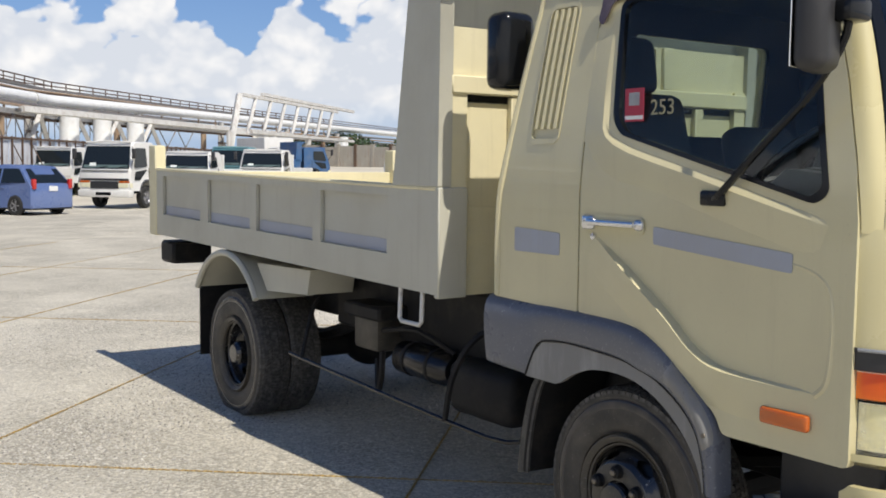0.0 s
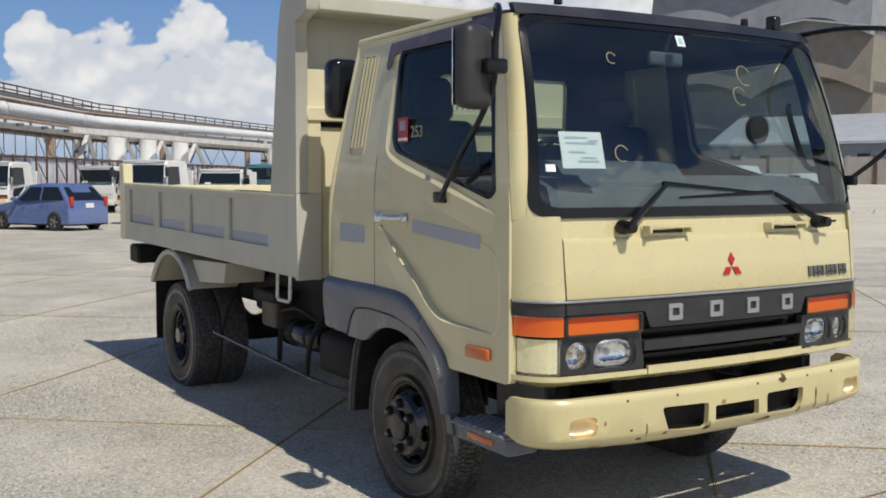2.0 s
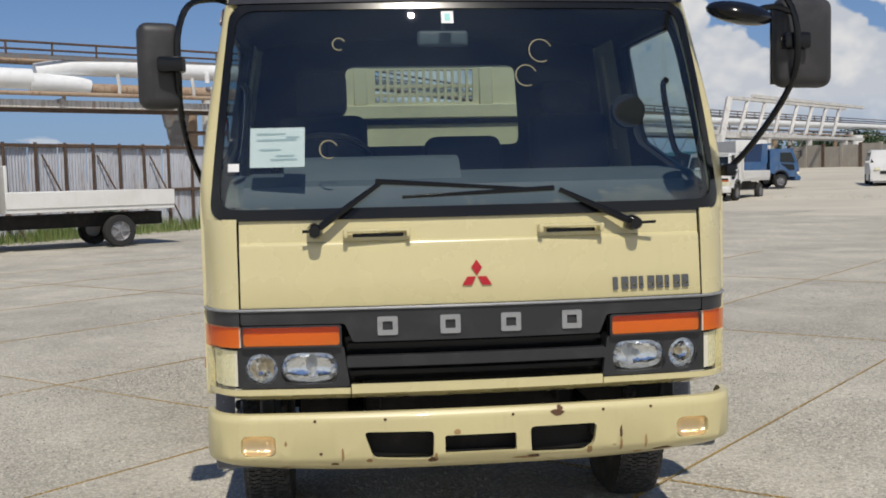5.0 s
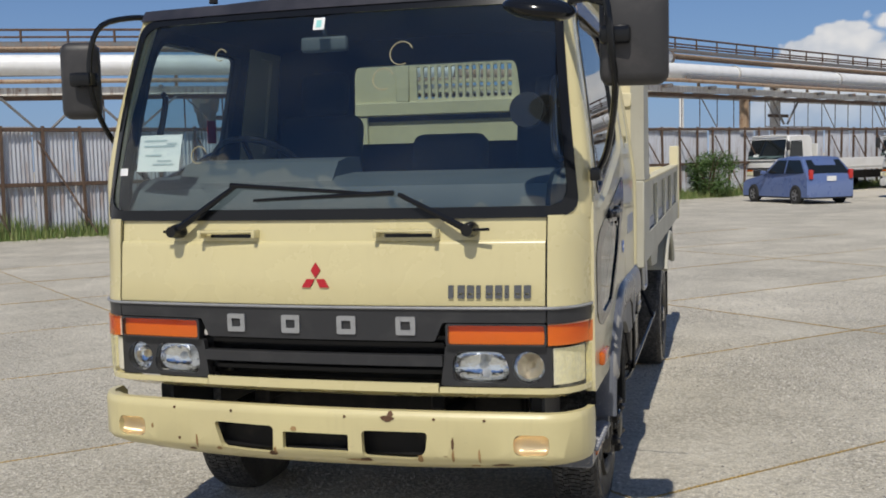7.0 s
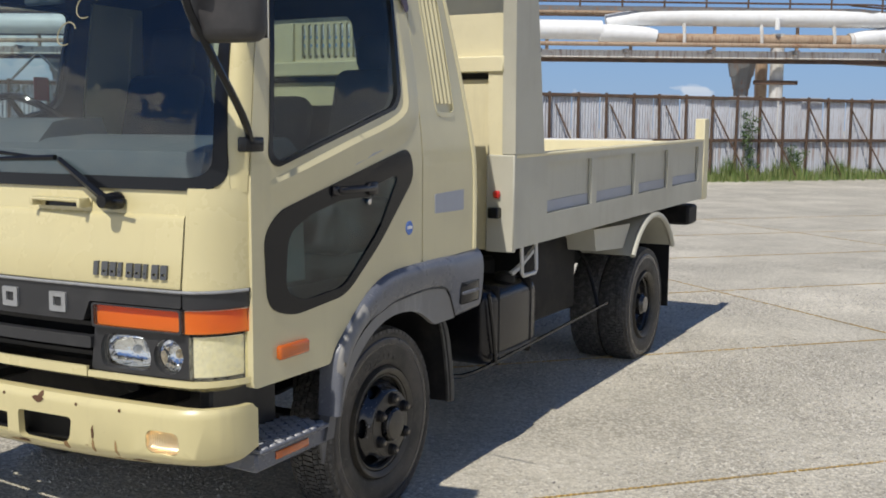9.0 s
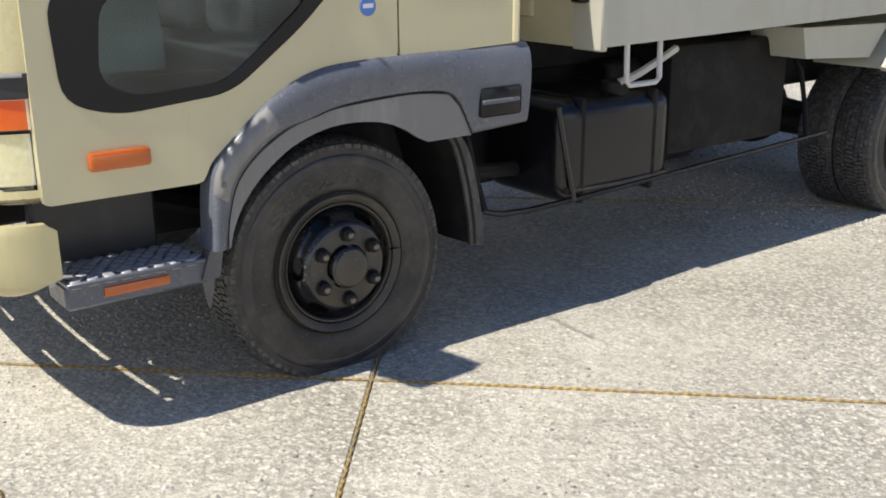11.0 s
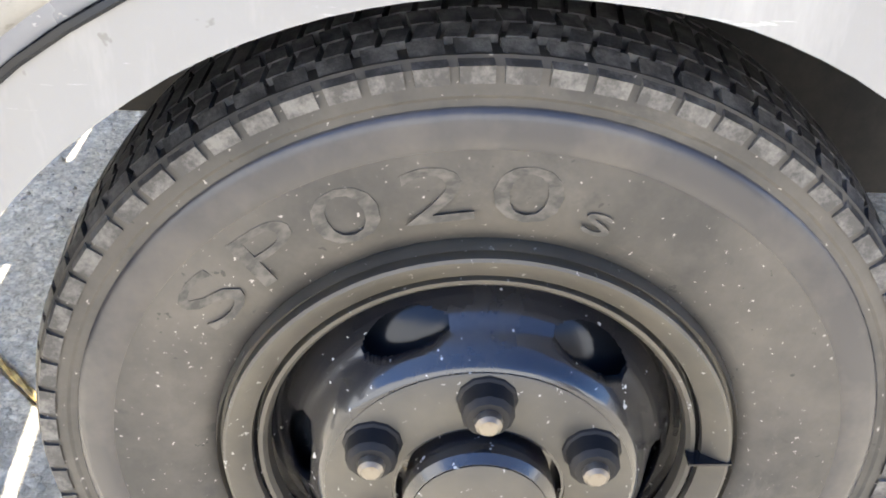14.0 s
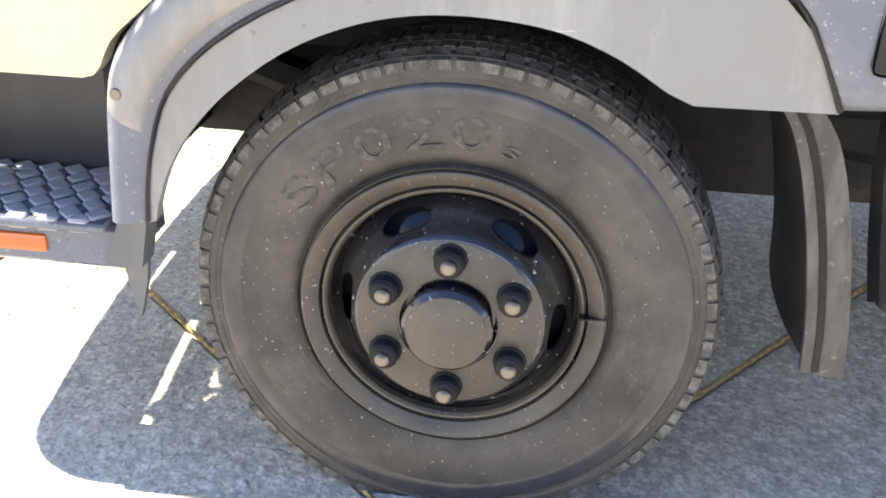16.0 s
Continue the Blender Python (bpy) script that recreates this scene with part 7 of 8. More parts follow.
for off in (0, 2.0):
    o = Vector((td.y, -td.x, 0)).normalized() * off
    for z in (4.5, 8.0):
        part("chord", tubed([T0 + o + Vector((0, 0, z)) + (td * 0.08 if z > 5 else td * 0), T1 + o + Vector((0, 0, z))], 0.2, 4, 1), M["steel_white"], truss)
    for k in range(8 if off == 0 else 0):
        a, b = T0 + o + td * (k / 8), T0 + o + td * ((k + 0.55) / 8)
        part("post", tubed([a + Vector((0, 0, 4.5 if k else 3.0)), b + Vector((0, 0, 8.0))], 0.2 if k else 0.34, 4, 1), M["steel_white"], truss)
for k in range(4):
    p = T0 + td * (k / 3)
    part("pier", tubed([p, p + Vector((0, 0, 4.5))], 0.35, 8, 1), M["steel_white"], truss)
for x, y, h in ((-2.0, 70, 4.7), (-9, 60, 4.4)):
    part("mast", tubed([(x, y, 0), (x, y, h + 1.5)], 0.16, 8, 1), M["pipe"], rack)

# ---- parked vehicles ----
# flat teal for the reflection low on the parked trucks' windscreens
M["teal_reflection"] = Mat("far_screen_reflection", (0.10, 0.15, 0.15), 0.5).m
def wheel_pair(ob, y, r, half, w=0.19):
    for sg in (-1, 1):
        t = part("wheel", lathed([(-w / 2, r * 0.62), (-w / 2, r * 0.93), (-w * 0.35, r), (w * 0.35, r), (w / 2, r * 0.93), (w / 2, r * 0.62)], 24, "x", (sg * half, y, r)), M["car_tyre"], ob)
        for k in range(5):
            a = k * 2 * math.pi / 5
            part("spoke", tubed([(sg * (half + w * 0.36), y, r), (sg * (half + w * 0.42), y + 0.58 * r * math.cos(a), r + 0.58 * r * math.sin(a))], 0.028, 4, 1), M["alloy"], t)
        part("rim", lathed([(w * 0.3, 0.0), (w * 0.32, r * 0.2), (w * 0.2, r * 0.5), (w * 0.45, r * 0.62), (w * 0.2, r * 0.64)], 20, "x", (sg * half, y, r), sg), M["alloy"], t)


def car(label, at, rz, length, width, height, mat, shape="hatch", group=""):
    """A parked car; its nose points along -y of its own frame."""
    ob = thing("car", label, "car", group, at, rz)
    L, W, H = length / 2, width / 2, height
    nose, cowl, roof0, roof1, tail = {"hatch": (0.62, -0.30, -0.02, 0.72, 0.97), "van": (0.60, -0.52, -0.28, 0.93, 0.99), "sedan": (0.58, -0.28, 0.02, 0.42, 0.80)}[shape]
    belt = 0.62 * H if shape != "sedan" else 0.66 * H
    side = [(-L, 0.22), (-L + 0.02, 0.42 * H), (-L * 0.86, 0.50 * H), (L * cowl, belt), (L * roof0, 0.96 * H), (L * (roof0 + roof1) / 2, H), (L * roof1, 0.965 * H), (L * tail, belt if shape != "sedan" else 0.64 * H), (L, 0.58 * H), (L, 0.22)]
    bm = bmesh.new()
    rows = []
    for fx, zf in ((-1, 0), (-0.94, 1), (-0.5, 1), (0.5, 1), (0.94, 1), (1, 0)):
        row = []
        for y, z in side:
            k = 1.0
            x = W * fx
            if z > belt + 0.01:
                x *= 1 - 0.20 * (z - belt) / (H - belt)
            if zf == 0 and z > belt + 0.01:
                z -= 0.03
            yy = y * (1.0 - 0.035 * abs(fx) ** 3)
            row.append(bm.verts.new((x, yy, z)))
        rows.append(row)
    n = len(side)
    for a, b in zip(rows, rows[1:]):
        for i in range(n):
            bm.faces.new((a[i], a[(i + 1) % n], b[(i + 1) % n], b[i]))
    bm.faces.new(rows[0])
    bm.faces.new(rows[-1][::-1])
    body = part("body", bm, M[mat], ob, smooth=50)
    # glass all round
    for sg in (-1, 1):
        def gx(y, z, s=sg):
            k = max(0.0, (z - belt) / (H - belt))
            return Vector((s * (W * (1 - 0.2 * k) + 0.006), y, z))
        e0, e1 = L * cowl + 0.16, L * (tail - 0.10) if shape != "sedan" else L * 0.58
        z0, z1 = belt + 0.02, 0.92 * H
        pts = [(e0, z0), (e1, z0 + 0.02), (L * roof1 - 0.08, z1), (L * roof0 + 0.1, z1)]
        mid = (e0 + e1) / 2
        part("side_window", panel(rounded(pts, 0.06), (), gx, (), (), 0.004, (-sg, 0, 0)), M["car_glass"], ob)
        part("window_post", panel([(mid - 0.03, z0), (mid + 0.03, z0), (mid + 0.03, z1), (mid - 0.03, z1)], (), lambda y, z: gx(y, z) + Vector((sg * 0.004, 0, 0)), (), (), 0.003, (-sg, 0, 0)), M[mat], ob)
        part("headlamp", boxed((sg * W * 0.62 - 0.16, -L - 0.004, 0.40 * H), (sg * W * 0.62 + 0.16, -L + 0.10, 0.49 * H), bevel=0.03, seg=2), M["corner" if mat != "black_car" else "lens"], ob)
        part("tail_lamp", boxed((sg * W * 0.86 - 0.07, L - 0.10, 0.52 * H), (sg * W * 0.86 + 0.07, L + 0.004, 0.72 * H if shape != "sedan" else 0.6 * H), bevel=0.025, seg=2), M["tail"], ob)
        part("door_mirror", boxed((sg * (W + 0.1) - 0.09, L * cowl + 0.05, belt), (sg * (W + 0.1) + 0.09, L * cowl + 0.16, belt + 0.12), bevel=0.03, seg=2), M[mat], ob)
        for k in (-0.12, 0.32):
            part("door_handle", boxed((sg * W - 0.012, L * k, belt - 0.14), (sg * W + 0.018, L * k + 0.16, belt - 0.11), bevel=0.005), M[mat], ob)
        for yy in (L * -0.62, L * 0.64):
            part("wheel_arch", lathed([(0.004, 0.0), (0.008, 0.31), (0.0, 0.325)], 24, "x", (sg * (W - 0.004), yy, 0.29), sg), M["car_tyre"], ob)
    part("windscreen", sheet(lambda x, t: Vector((x * W * (0.92 - 0.16 * t), L * (cowl + 0.02) + (L * (roof0 - cowl) - 0.02) * t - 0.01, belt + 0.02 + (0.93 * H - belt) * t)), (-1, 0, 1), (0, 1), 0.004, (0, 1, -1)), M["car_glass"], ob)
    y0, y1 = (L * tail, L * roof1)
    part("rear_window", sheet(lambda x, t: Vector((x * W * (0.86 - 0.14 * t), y0 + (y1 - y0) * (0.08 + 0.84 * t) + 0.012, belt + 0.03 + (0.90 * H - belt) * t)), (-1, 0, 1), (0, 1), 0.004, (0, -1, -1)), M["car_glass"], ob)
    part("grille", boxed((-W * 0.45, -L - 0.006, 0.30 * H), (W * 0.45, -L + 0.05, 0.39 * H), bevel=0.01), M["car_tyre"], ob)
    part("rear_plate", boxed((-0.17, L - 0.01, 0.48 * H), (0.17, L + 0.012, 0.58 * H), bevel=0.004), M["sticker"], ob)
    part("bumper_gap", boxed((-W * 0.97, -L * 0.97, 0.17), (W * 0.97, L * 0.97, 0.30)), M["car_tyre"], ob)
    wheel_pair(ob, -L * 0.62, 0.29, W - 0.07)
    wheel_pair(ob, L * 0.64, 0.29, W - 0.07)
    return ob


def lorry(label, at, rz, mat="white_truck", body="box", length=6.2, cab_h=2.35, width=2.05, group="parked trucks", bodymat=None):
    """A parked cab-over truck; its nose points along -y of its own frame."""
    ob = thing("parked_truck", label, "truck", group, at, rz)
    W, H = width / 2, cab_h
    prof = [(0.02, 0.62), (0.0, 1.15), (0.06, 1.35), (0.32, H - 0.08), (0.45, H), (1.62, H), (1.72, H - 0.1), (1.75, 0.85), (1.45, 0.80), (1.30, 0.95), (0.85, 0.95), (0.68, 0.62)]
    bm = bmesh.new()
    rows = []
    for fx in (-1, -0.93, 0.93, 1):
        rows.append([bm.verts.new((W * fx * (1 - 0.09 * max(0, z - 1.4) / (H - 1.4)), y + (0.05 if abs(fx) == 1 and y < 0.5 else 0), z - (0.04 if abs(fx) == 1 and z > H - 0.2 else 0))) for y, z in prof])
    for a, b in zip(rows, rows[1:]):
        for i in range(len(prof)):
            bm.faces.new((a[i], a[(i + 1) % len(prof)], b[(i + 1) % len(prof)], b[i]))
    bmesh.ops.triangulate(bm, faces=[bm.faces.new(rows[0]), bm.faces.new(rows[-1][::-1])])
    cab = part("cab", bm, M[mat], ob, smooth=35)

    def ws(x, t):
        z = 1.40 + (H - 0.16 - 1.40) * t
        return Vector((x * (W - 0.08 - 0.08 * t), 0.06 + 0.26 * (z - 1.35) / (H - 0.08 - 1.35) - 0.012, z))
    part("windscreen", sheet(ws, (-1, 0, 1), span(0, 1, 3), 0.006), M["car_glass"], cab)
    # reflection painted as a teal strip over the foot of the glass
    part("dash_top", sheet(lambda x, t: ws(x * 0.93, 0.04 + 0.13 * t) - Vector((0, 0.006, 0)), (-1, 1), (0, 1), 0.003), M["teal_reflection"], cab)
    part("screen_sticker", sheet(lambda x, t: ws(-0.55 + 0.14 * x, 0.12 + 0.14 * t) - Vector((0, 0.010, 0)), (-1, 1), (0, 1), 0.002), M["paper"], cab)
    for k in (-0.35, 0.45):
        part("wiper", tubed([ws(k, 0.02) - Vector((0, 0.02, 0)), ws(k + 0.45, 0.12) - Vector((0, 0.02, 0))], 0.012, 4, 1), M["seal"], cab)
    part("front_seam", boxed((-W * 0.9, -0.004, 1.325), (W * 0.9, 0.06, 1.34)), M["seal"], cab)
    part("roof_lip", tubed([(-W * 0.86, 0.30, H - 0.03), (0, 0.27, H + 0.0), (W * 0.86, 0.30, H - 0.03)], 0.035, 6, 3), M[mat], cab)
    for sg in (-1, 1):
        def sx(y, z, s=sg):
            return Vector((s * (W * (1 - 0.09 * max(0, z - 1.4) / (H - 1.4)) + 0.006), y, z))
        part("side_window", panel(rounded([(0.28, 1.42), (1.12, 1.48), (1.12, H - 0.22), (0.46, H - 0.22)], 0.06), (), sx, (), (), 0.006, (-sg, 0, 0)), M["car_glass"], cab)
        part("door_seam", boxed(*[tuple(v) for v in zip(*[sorted(p) for p in ((sg * (W - 0.02), sg * (W + 0.004)), (1.22, 1.232), (0.98, 1.42))])]), M["seal"], cab)
        part("corner_lamp", boxed((sg * W - 0.03, -0.005, 0.74), (sg * W + 0.012, 0.16, 0.90), bevel=0.01), M["corner"], cab)
        part("low_window", panel(rounded([(0.28, 1.0), (0.62, 1.0), (1.1, 1.38), (0.34, 1.30)], 0.05), (), sx, (), (), 0.006, (-sg, 0, 0)), M["car_glass"], cab)
        part("headlamp", boxed((sg * W * 0.72 - 0.2, -0.012, 0.74), (sg * W * 0.72 + 0.2, 0.06, 0.90), bevel=0.02), M["corner"], cab)
        part("turn_lamp", boxed((sg * W * 0.76 - 0.2, -0.012, 0.905), (sg * W * 0.76 + 0.2, 0.06, 0.98), bevel=0.015), M["amber"], cab)
        part("door_mirror", boxed((sg * (W + 0.16) - 0.07, -0.05, 1.75), (sg * (W + 0.16) + 0.07, 0.06, 2.1), bevel=0.03, seg=2), M["housing"], cab)
        part("mirror_bar", tubed([(sg * (W - 0.1), 0.3, H - 0.15), (sg * (W + 0.12), 0.0, H - 0.2), (sg * (W + 0.12), 0.0, 1.75), (sg * (W - 0.02), 0.15, 1.5)], 0.015, 5, 1), M["seal"], cab)
        part("fender", tubed([(sg * (W - 0.02), 0.62, 0.55), (sg * (W - 0.02), 0.8, 0.88), (sg * (W - 0.02), 1.1, 0.98), (sg * (W - 0.02), 1.4, 0.88), (sg * (W - 0.02), 1.52, 0.6)], 0.05, 6, 3), M["trim"], cab)
    part("grille", boxed((-W * 0.94, -0.013, 0.985), (W * 0.94, 0.05, 1.06), bevel=0.01), M["trim"], cab)
    part("grille", boxed((-W * 0.55, -0.014, 0.70), (W * 0.55, 0.05, 0.96), bevel=0.01), M["trim"], cab)
    part("bumper", boxed((-W, -0.08, 0.40), (W, 0.25, 0.66), bevel=0.04, seg=2), M[mat], ob)
    part("plate_recess", boxed((-0.3, -0.086, 0.47), (0.3, -0.06, 0.58), bevel=0.005), M["seal"], ob)
    part("chassis", boxed((-0.42, 0.3, 0.5), (0.42, length - 0.1, 0.82)), M["chassis"], ob)
    bmat = bodymat or mat
    if body == "box":
        part("cargo_box", boxed((-W - 0.02, 1.95, 0.95), (W + 0.02, length, 2.85), bevel=0.03), M[bmat], ob)
    elif body == "flat":
        part("flat_bed", boxed((-W, 1.95, 0.9), (W, length, 1.02), bevel=0.01), M[bmat], ob)
        for sg in (-1, 1):
            part("side_gate", boxed((sg * W - 0.03, 1.95, 1.0), (sg * W + 0.03, length, 1.38), bevel=0.01), M[bmat], ob)
        part("headboard", boxed((-W, 1.95, 1.0), (W, 2.02, 2.0), bevel=0.01), M[bmat], ob)
        part("tailgate", boxed((-W, length - 0.05, 1.0), (W, length, 1.38), bevel=0.01), M[bmat], ob)
    elif body == "dump":
        part("dump_bed", boxed((-W, 1.95, 0.95), (W, length, 1.5), bevel=0.02), M[bmat], ob)
        part("headboard", prismed([(1.9, 1.4), (2.3, 1.4), (2.2, 2.5), (1.7, 2.5), (1.7, 2.42), (1.9, 2.4)], "x", -W, W), M[bmat], ob)
    for y in (1.1, length - 1.4):
        wheel_pair(ob, y, 0.39, W - 0.12, 0.22)
    return ob


def placed(cam_xy, bearing, dist):
    """A point of the yard, by compass bearing (from +y towards +x) and distance from another point."""
    a = radians(bearing)
    x, y = cam_xy[0] + dist * math.sin(a), cam_xy[1] + dist * math.cos(a)
    return (x, y, rise(x, y))


car("blue metallic five-door hatchback parked on the yard", (3.5, 32.6, 0), 211, 3.83, 1.68, 1.52, "blue_car", "hatch")
A0, A1, A2 = (-3.74, -2.0), (1.0, -3.76), (0.8, -3.8)
lorry("white flat-bodied truck parked behind the blue car", placed((1.55, -3.64), 1.5, 44), -42, body="flat", length=8.2)
lorry("white cab-over truck with dark grille, parked among others", placed(A0, 16.5, 38.5), -50, body="flat", length=6.4)
lorry("white delivery truck parked in the row", placed(A0, 13.9, 52), -44, body="flat", length=5.2, cab_h=2.3)
lorry("white small truck parked in the row", placed(A0, 20.6, 44), -40, body="flat", length=5.5, cab_h=2.1)
lorry("teal truck parked in the row", placed(A0, 22.9, 52), -40, "teal", "flat", 6.0, 2.3)
lorry("white wide-fronted truck parked in the row", placed(A0, 24.6, 48), -40, body="flat", length=6, cab_h=2.2)
lorry("white truck half hidden behind another", placed(A0, 26.4, 66), 2, body="box", length=6, cab_h=2.2)
lorry("dark blue truck body seen over the bed", placed(A0, 27.9, 62), 92, "blue", "dump", 6.0, 2.2)
lorry("white truck parked with its amber lamp towards the yard", placed(A2, -24.6, 26.5), -58, body="flat", length=6, cab_h=2.35)

row = [(40.4, 62, "white_truck", "van", "white passenger van in the row of parked cars"), (42.2, 60, "silver", "sedan", "silver saloon in the row of parked cars"), (43.4, 64, "white_truck", "van", "white van in the row of parked cars"),
       (45.0, 60, "white_truck", "hatch", "white estate car in the row of parked cars"), (46.9, 62, "white_truck", "van", "white van in the row of parked cars"), (37.9, 60, "black_car", "sedan", "black saloon in the row of parked cars"),
       (35.9, 60, "silver", "sedan", "silver saloon in the row of parked cars"), (33.9, 62, "white_truck", "sedan", "white saloon in the row of parked cars"), (32.0, 62, "black_car", "sedan", "dark saloon in the row of parked cars"),
       (48.6, 60, "silver", "hatch", "silver hatchback in the row of parked cars"), (50.4, 60, "white_truck", "hatch", "white hatchback in the row of parked cars"), (30.2, 64, "white_truck", "van", "white van in the row of parked cars")]
for b, d, mat, shape, label in row:
    car(label, placed((-2.0, -3.7), b, d), -22 + random.uniform(-4, 4), 4.3 if shape != "van" else 4.7, 1.72, {"van": 1.95, "sedan": 1.42, "hatch": 1.5}[shape], mat, shape, "row of parked cars")

# ---- far buildings ----
M["grey_clad"] = rusty_sheet("grey_cladding", (0.27, 0.285, 0.31), 0.12)
M["brown_clad"] = rusty_sheet("brown_cladding", (0.25, 0.225, 0.18), 0.2)
M["shed_roof"] = rusty_sheet("pale_roof_sheet", (0.42, 0.45, 0.48), 0.1)
M["shed_wall"] = rusty_sheet("blue_grey_wall", (0.17, 0.21, 0.26), 0.1)
M["conc_wall"] = rusty_sheet("old_concrete_wall", (0.36, 0.34, 0.30), 0.35)


def ruffled_tier(ob, a, b, depth, z0, z1, waves, mat, flare):
    """One tier of cladding whose lower edge hangs in arcs."""
    d = (b - a).normalized()
    n = Vector((-d.y, d.x, 0))
    L = (b - a).length
    def f(u, v):
        arc = abs(math.sin(u * waves * math.pi)) * (z1 - z0) * 0.30
        z = z1 - (z1 - z0 - arc) * v
        return a + d * (L * u) - n * (flare * v) + Vector((0, 0, z))
    part("tier", sheet(f, span(0, 1, 24 * max(1, int(waves))), span(0, 1, 4), 0.3, (n.x, n.y, 0)), M[mat], ob)
    for s, q in ((0, a), (1, b)):
        part("tier_end", sheet(lambda u, v: q - n * (flare * v * (1 - u)) + n * (depth * u) + Vector((0, 0, z1 - (z1 - z0) * v)), (0, 1), (0, 1), 0.2, (d.x, d.y, 0)), M[mat], ob)
    part("tier_core", boxed((0, 0.4, z0), (L, depth, z1), m=Matrix.Translation(a) @ pose(0, 0, 0, 0, 0, math.degrees(math.atan2(d.y, d.x)))), M[mat], ob)


hall = thing("storage_hall", "tall grey and brown clad storage hall with overhanging tiers", "building")
C = (-3.04, -3.42)
h0, h1 = Vector(placed(C, 43.3, 150)), Vector(placed((-3.45, -3.13), 54.5, 138))
for z0, z1, fl_, mt in ((5.2, 12.5, 0.6, "brown_clad"), (11.0, 19.0, 1.4, "brown_clad"), (18.0, 27.0, 1.8, "grey_clad"), (26.0, 38.0, 2.0, "grey_clad")):
    ruffled_tier(hall, h0, h1, 40, z0, z1, 2, mt, fl_)
part("hall_base", boxed((0, 2.0, 0), ((h1 - h0).length, 38, 6), m=Matrix.Translation(h0) @ pose(0, 0, 0, 0, 0, math.degrees(math.atan2((h1 - h0).y, (h1 - h0).x)))), M["shed_wall"], hall)

shed = thing("warehouse", "low warehouse with a pale sloping roof", "building")
s0, s1 = Vector(placed((-1.55, -3.85), 36.6, 190)), Vector(placed((-2.0, -3.76), 44.5, 165))
sa = math.degrees(math.atan2((s1 - s0).y, (s1 - s0).x))
ms = Matrix.Translation(s0) @ pose(0, 0, 0, 0, 0, sa)
SLn = (s1 - s0).length
part("wall", boxed((0, 0, 0), (SLn, 40, 7.5), m=ms), M["shed_wall"], shed)
bm = prismed([(-1.0, 7.8), (20, 10.4), (41, 7.8), (41, 7.4), (20, 10.0), (-1.0, 7.4)], "x", -0.5, SLn + 0.5)
bmesh.ops.transform(bm, matrix=ms, verts=bm.verts)
part("roof", bm, M["shed_roof"], shed)
for k in range(6):
    x = 3 + k * SLn / 7
    part("window", boxed((x, -0.08, 2.2), (x + 1.6, 0.05, 4.0), m=ms), M["car_glass"], shed)
shed2 = thing("warehouse", "long pale shed standing behind the parked cars", "building")
s2, s3 = Vector(placed(C, 46.5, 128)), Vector(placed(C, 62, 120))
m2 = Matrix.Translation(s2) @ pose(0, 0, 0, 0, 0, math.degrees(math.atan2((s3 - s2).y, (s3 - s2).x)))
S2L = (s3 - s2).length
part("wall", boxed((0, 0, 0), (S2L, 20, 4.6), m=m2), M["shed_wall"], shed2)
bm = prismed([(-0.6, 4.6), (10, 8.2), (21, 4.6), (21, 4.3), (10, 7.8), (-0.6, 4.3)], "x", -0.4, S2L + 0.4)
bmesh.ops.transform(bm, matrix=m2, verts=bm.verts)
part("roof", bm, M["shed_roof"], shed2)
for k in range(9):
    x = 2 + k * S2L / 9.5
    part("window", boxed((x, -0.08, 1.6), (x + 1.4, 0.05, 3.2), m=m2), M["car_glass"], shed2)

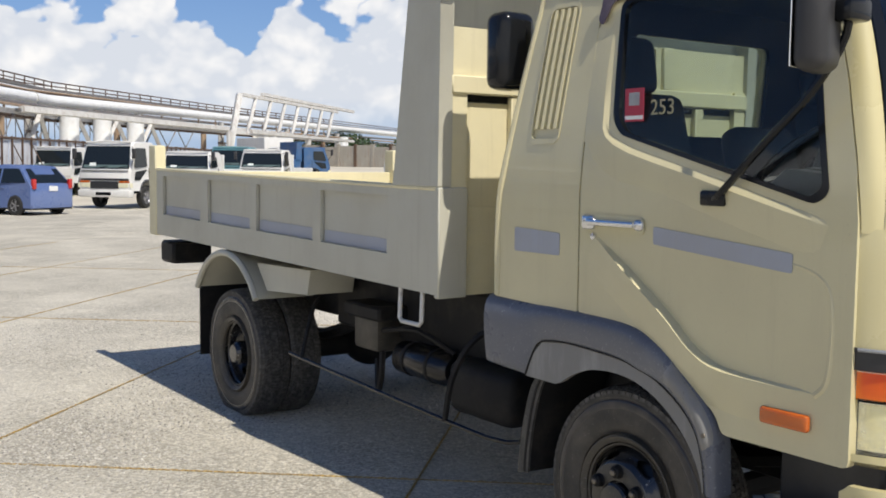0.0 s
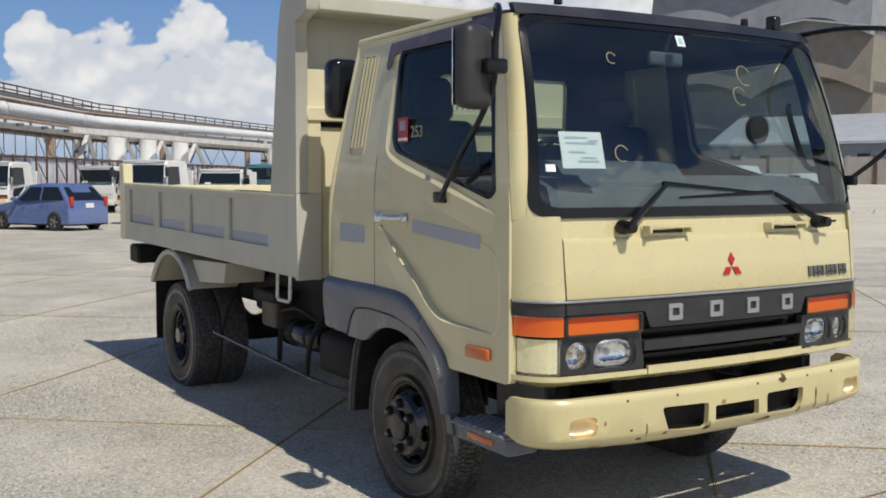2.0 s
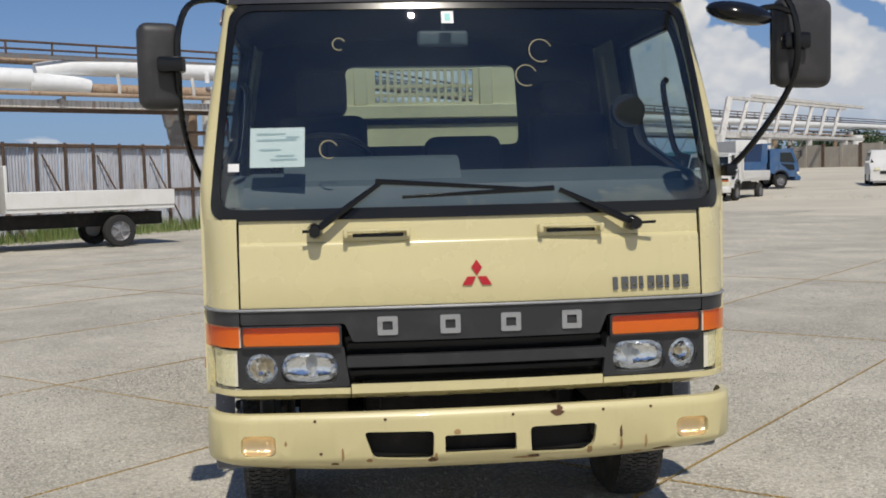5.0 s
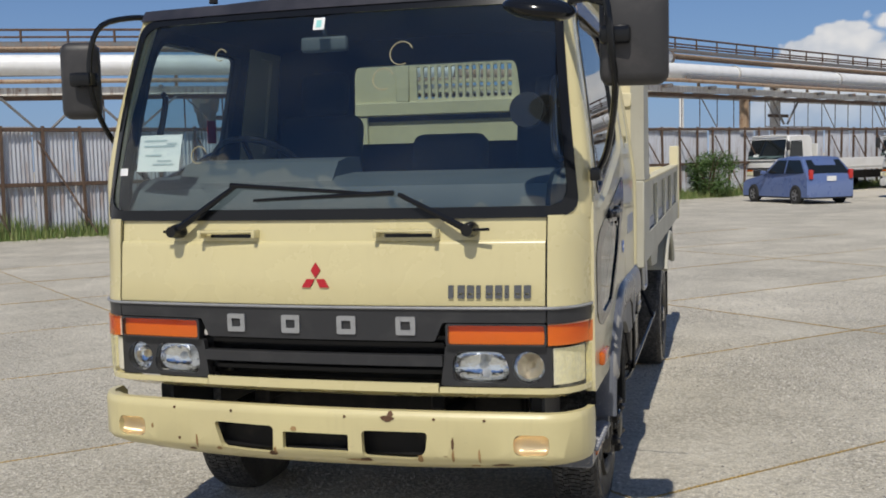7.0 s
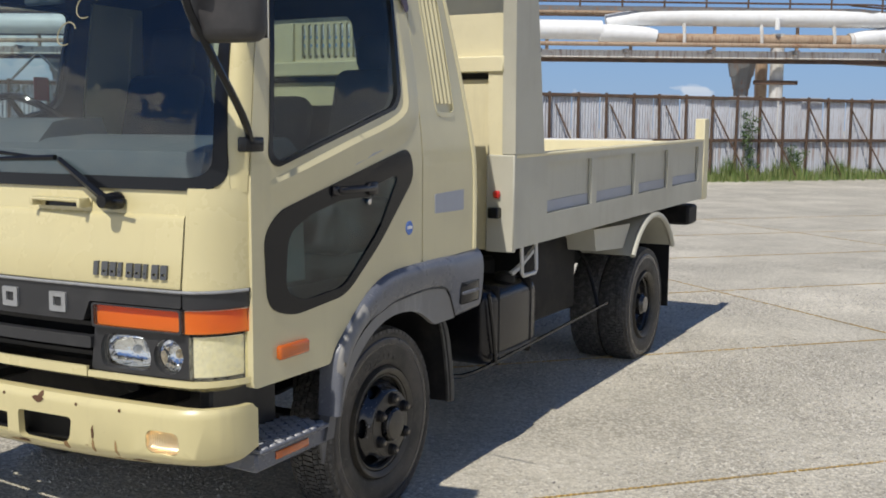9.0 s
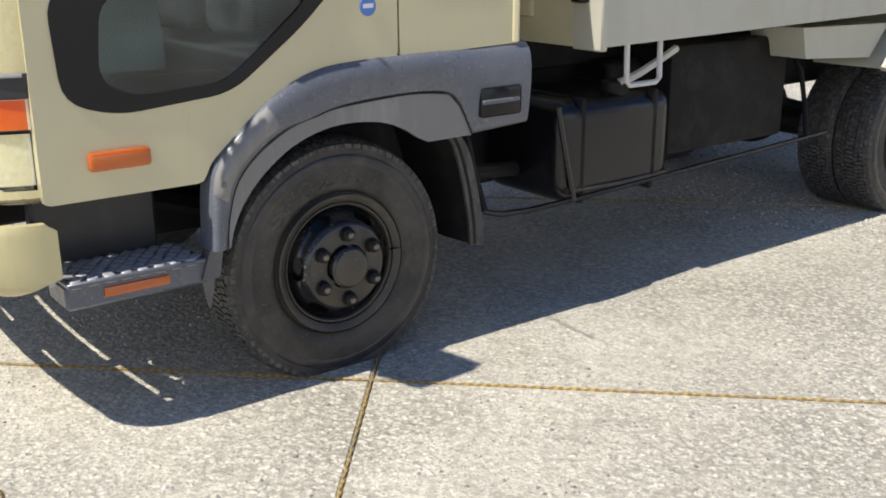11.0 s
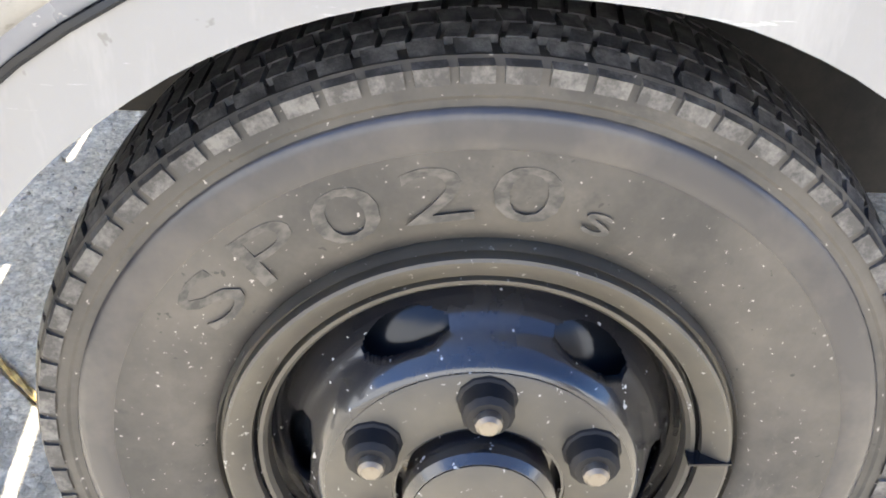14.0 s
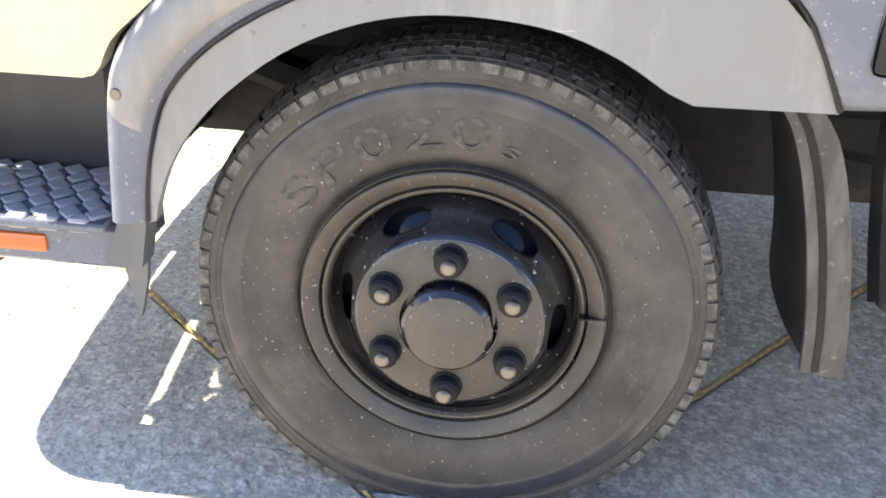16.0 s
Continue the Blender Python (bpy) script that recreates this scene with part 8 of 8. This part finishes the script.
wall = tagged(new("boundary_wall"), "old concrete boundary wall behind the parked cars", "wall", kind="structure")
w0, w1 = Vector(placed((-1.55, -3.85), 24, 118)), Vector(placed(C, 64, 92))
wd = w1 - w0
wa = math.degrees(math.atan2(wd.y, wd.x))
n_p = 34
for k in range(n_p):
    p = w0 + wd * (k / n_p)
    part("wall_panel", boxed((0.06, -0.08, 0), (wd.length / n_p - 0.06, 0.08, 2.3 + 0.1 * (k % 3))), M["conc_wall"], wall).matrix_local = pose(p.x, p.y, rise(p.x, p.y) - 0.2, 0, 0, wa)
    part("wall_post", boxed((-0.16, -0.16, 0), (0.16, 0.16, 2.6)), M["rust" if k % 2 else "conc_wall"], wall).matrix_local = pose(p.x, p.y, rise(p.x, p.y) - 0.2, 0, 0, wa)


def clump(name, label, pts, n, size, mat, cat="tree"):
    ob = thing(name, label, cat)
    vs, fs = [], []
    for c, r in pts:
        leaves(vs, fs, c, r, n, size)
    me = bpy.data.meshes.new("crown")
    me.from_pydata(vs, [], fs)
    me.materials.append(M[mat])
    o = new("crown", me)
    o.parent = ob
    for c, r in pts:
        part("trunk", tubed([(c[0], c[1], 0), (c[0] + 0.1, c[1], c[2] * 0.6), (c[0], c[1], c[2] + r[2] * 0.4)], [0.18, 0.06], 6, 2), M["rust"], ob)
    return ob


for b, d, h in ((26.6, 150, 6.8), (28.0, 155, 7.2), (29.4, 150, 6.2), (31.0, 160, 5.6), (30.2, 120, 3.2)):
    x, y, _ = placed(A0, b, d)
    clump("tree", "low dark green tree far behind the yard", [((x + random.uniform(-3, 3), y + random.uniform(-3, 3), h * random.uniform(0.45, 0.75)), (2.6, 2.6, h * 0.32)) for _ in range(5)], 420, 0.28, "far_leaf")
for b, d, h in ((31.2, 140, 5.0), (32.6, 140, 6.0), (34.0, 150, 4.5)):
    x, y, _ = placed((-1.55, -3.85), b, d)
    clump("tree", "low dark green tree behind the boundary wall", [((x + random.uniform(-3, 3), y + random.uniform(-3, 3), h * random.uniform(0.45, 0.75)), (2.4, 2.4, h * 0.32)) for _ in range(5)], 420, 0.28, "far_leaf")
x, y, _ = placed((-3.45, -3.13), 52.3, 80)
clump("tree", "small round green shrub by the far wall", [((x, y, 1.6), (1.6, 1.6, 1.2)), ((x + 1, y, 1.2), (1.2, 1.2, 0.9))], 500, 0.12, "leaf", "bush")


def weeds_at():
    a, d = random.uniform(22, 66), random.uniform(46, 58)
    x, y, _ = placed((-2, -3.7), a, d)
    k = max(0.0, noise.noise(Vector((x * 0.15, y * 0.15, 3))) - 0.15) * 3
    return (x, y, rise(x, y) - 0.012, k * 0.25 + 0.02)


tagged(blades("weeds", 2500, weeds_at, 0.06, 0.2, 0.02, M["grass"]), "thin dry weeds on the far yard", "weeds", kind="stuff")
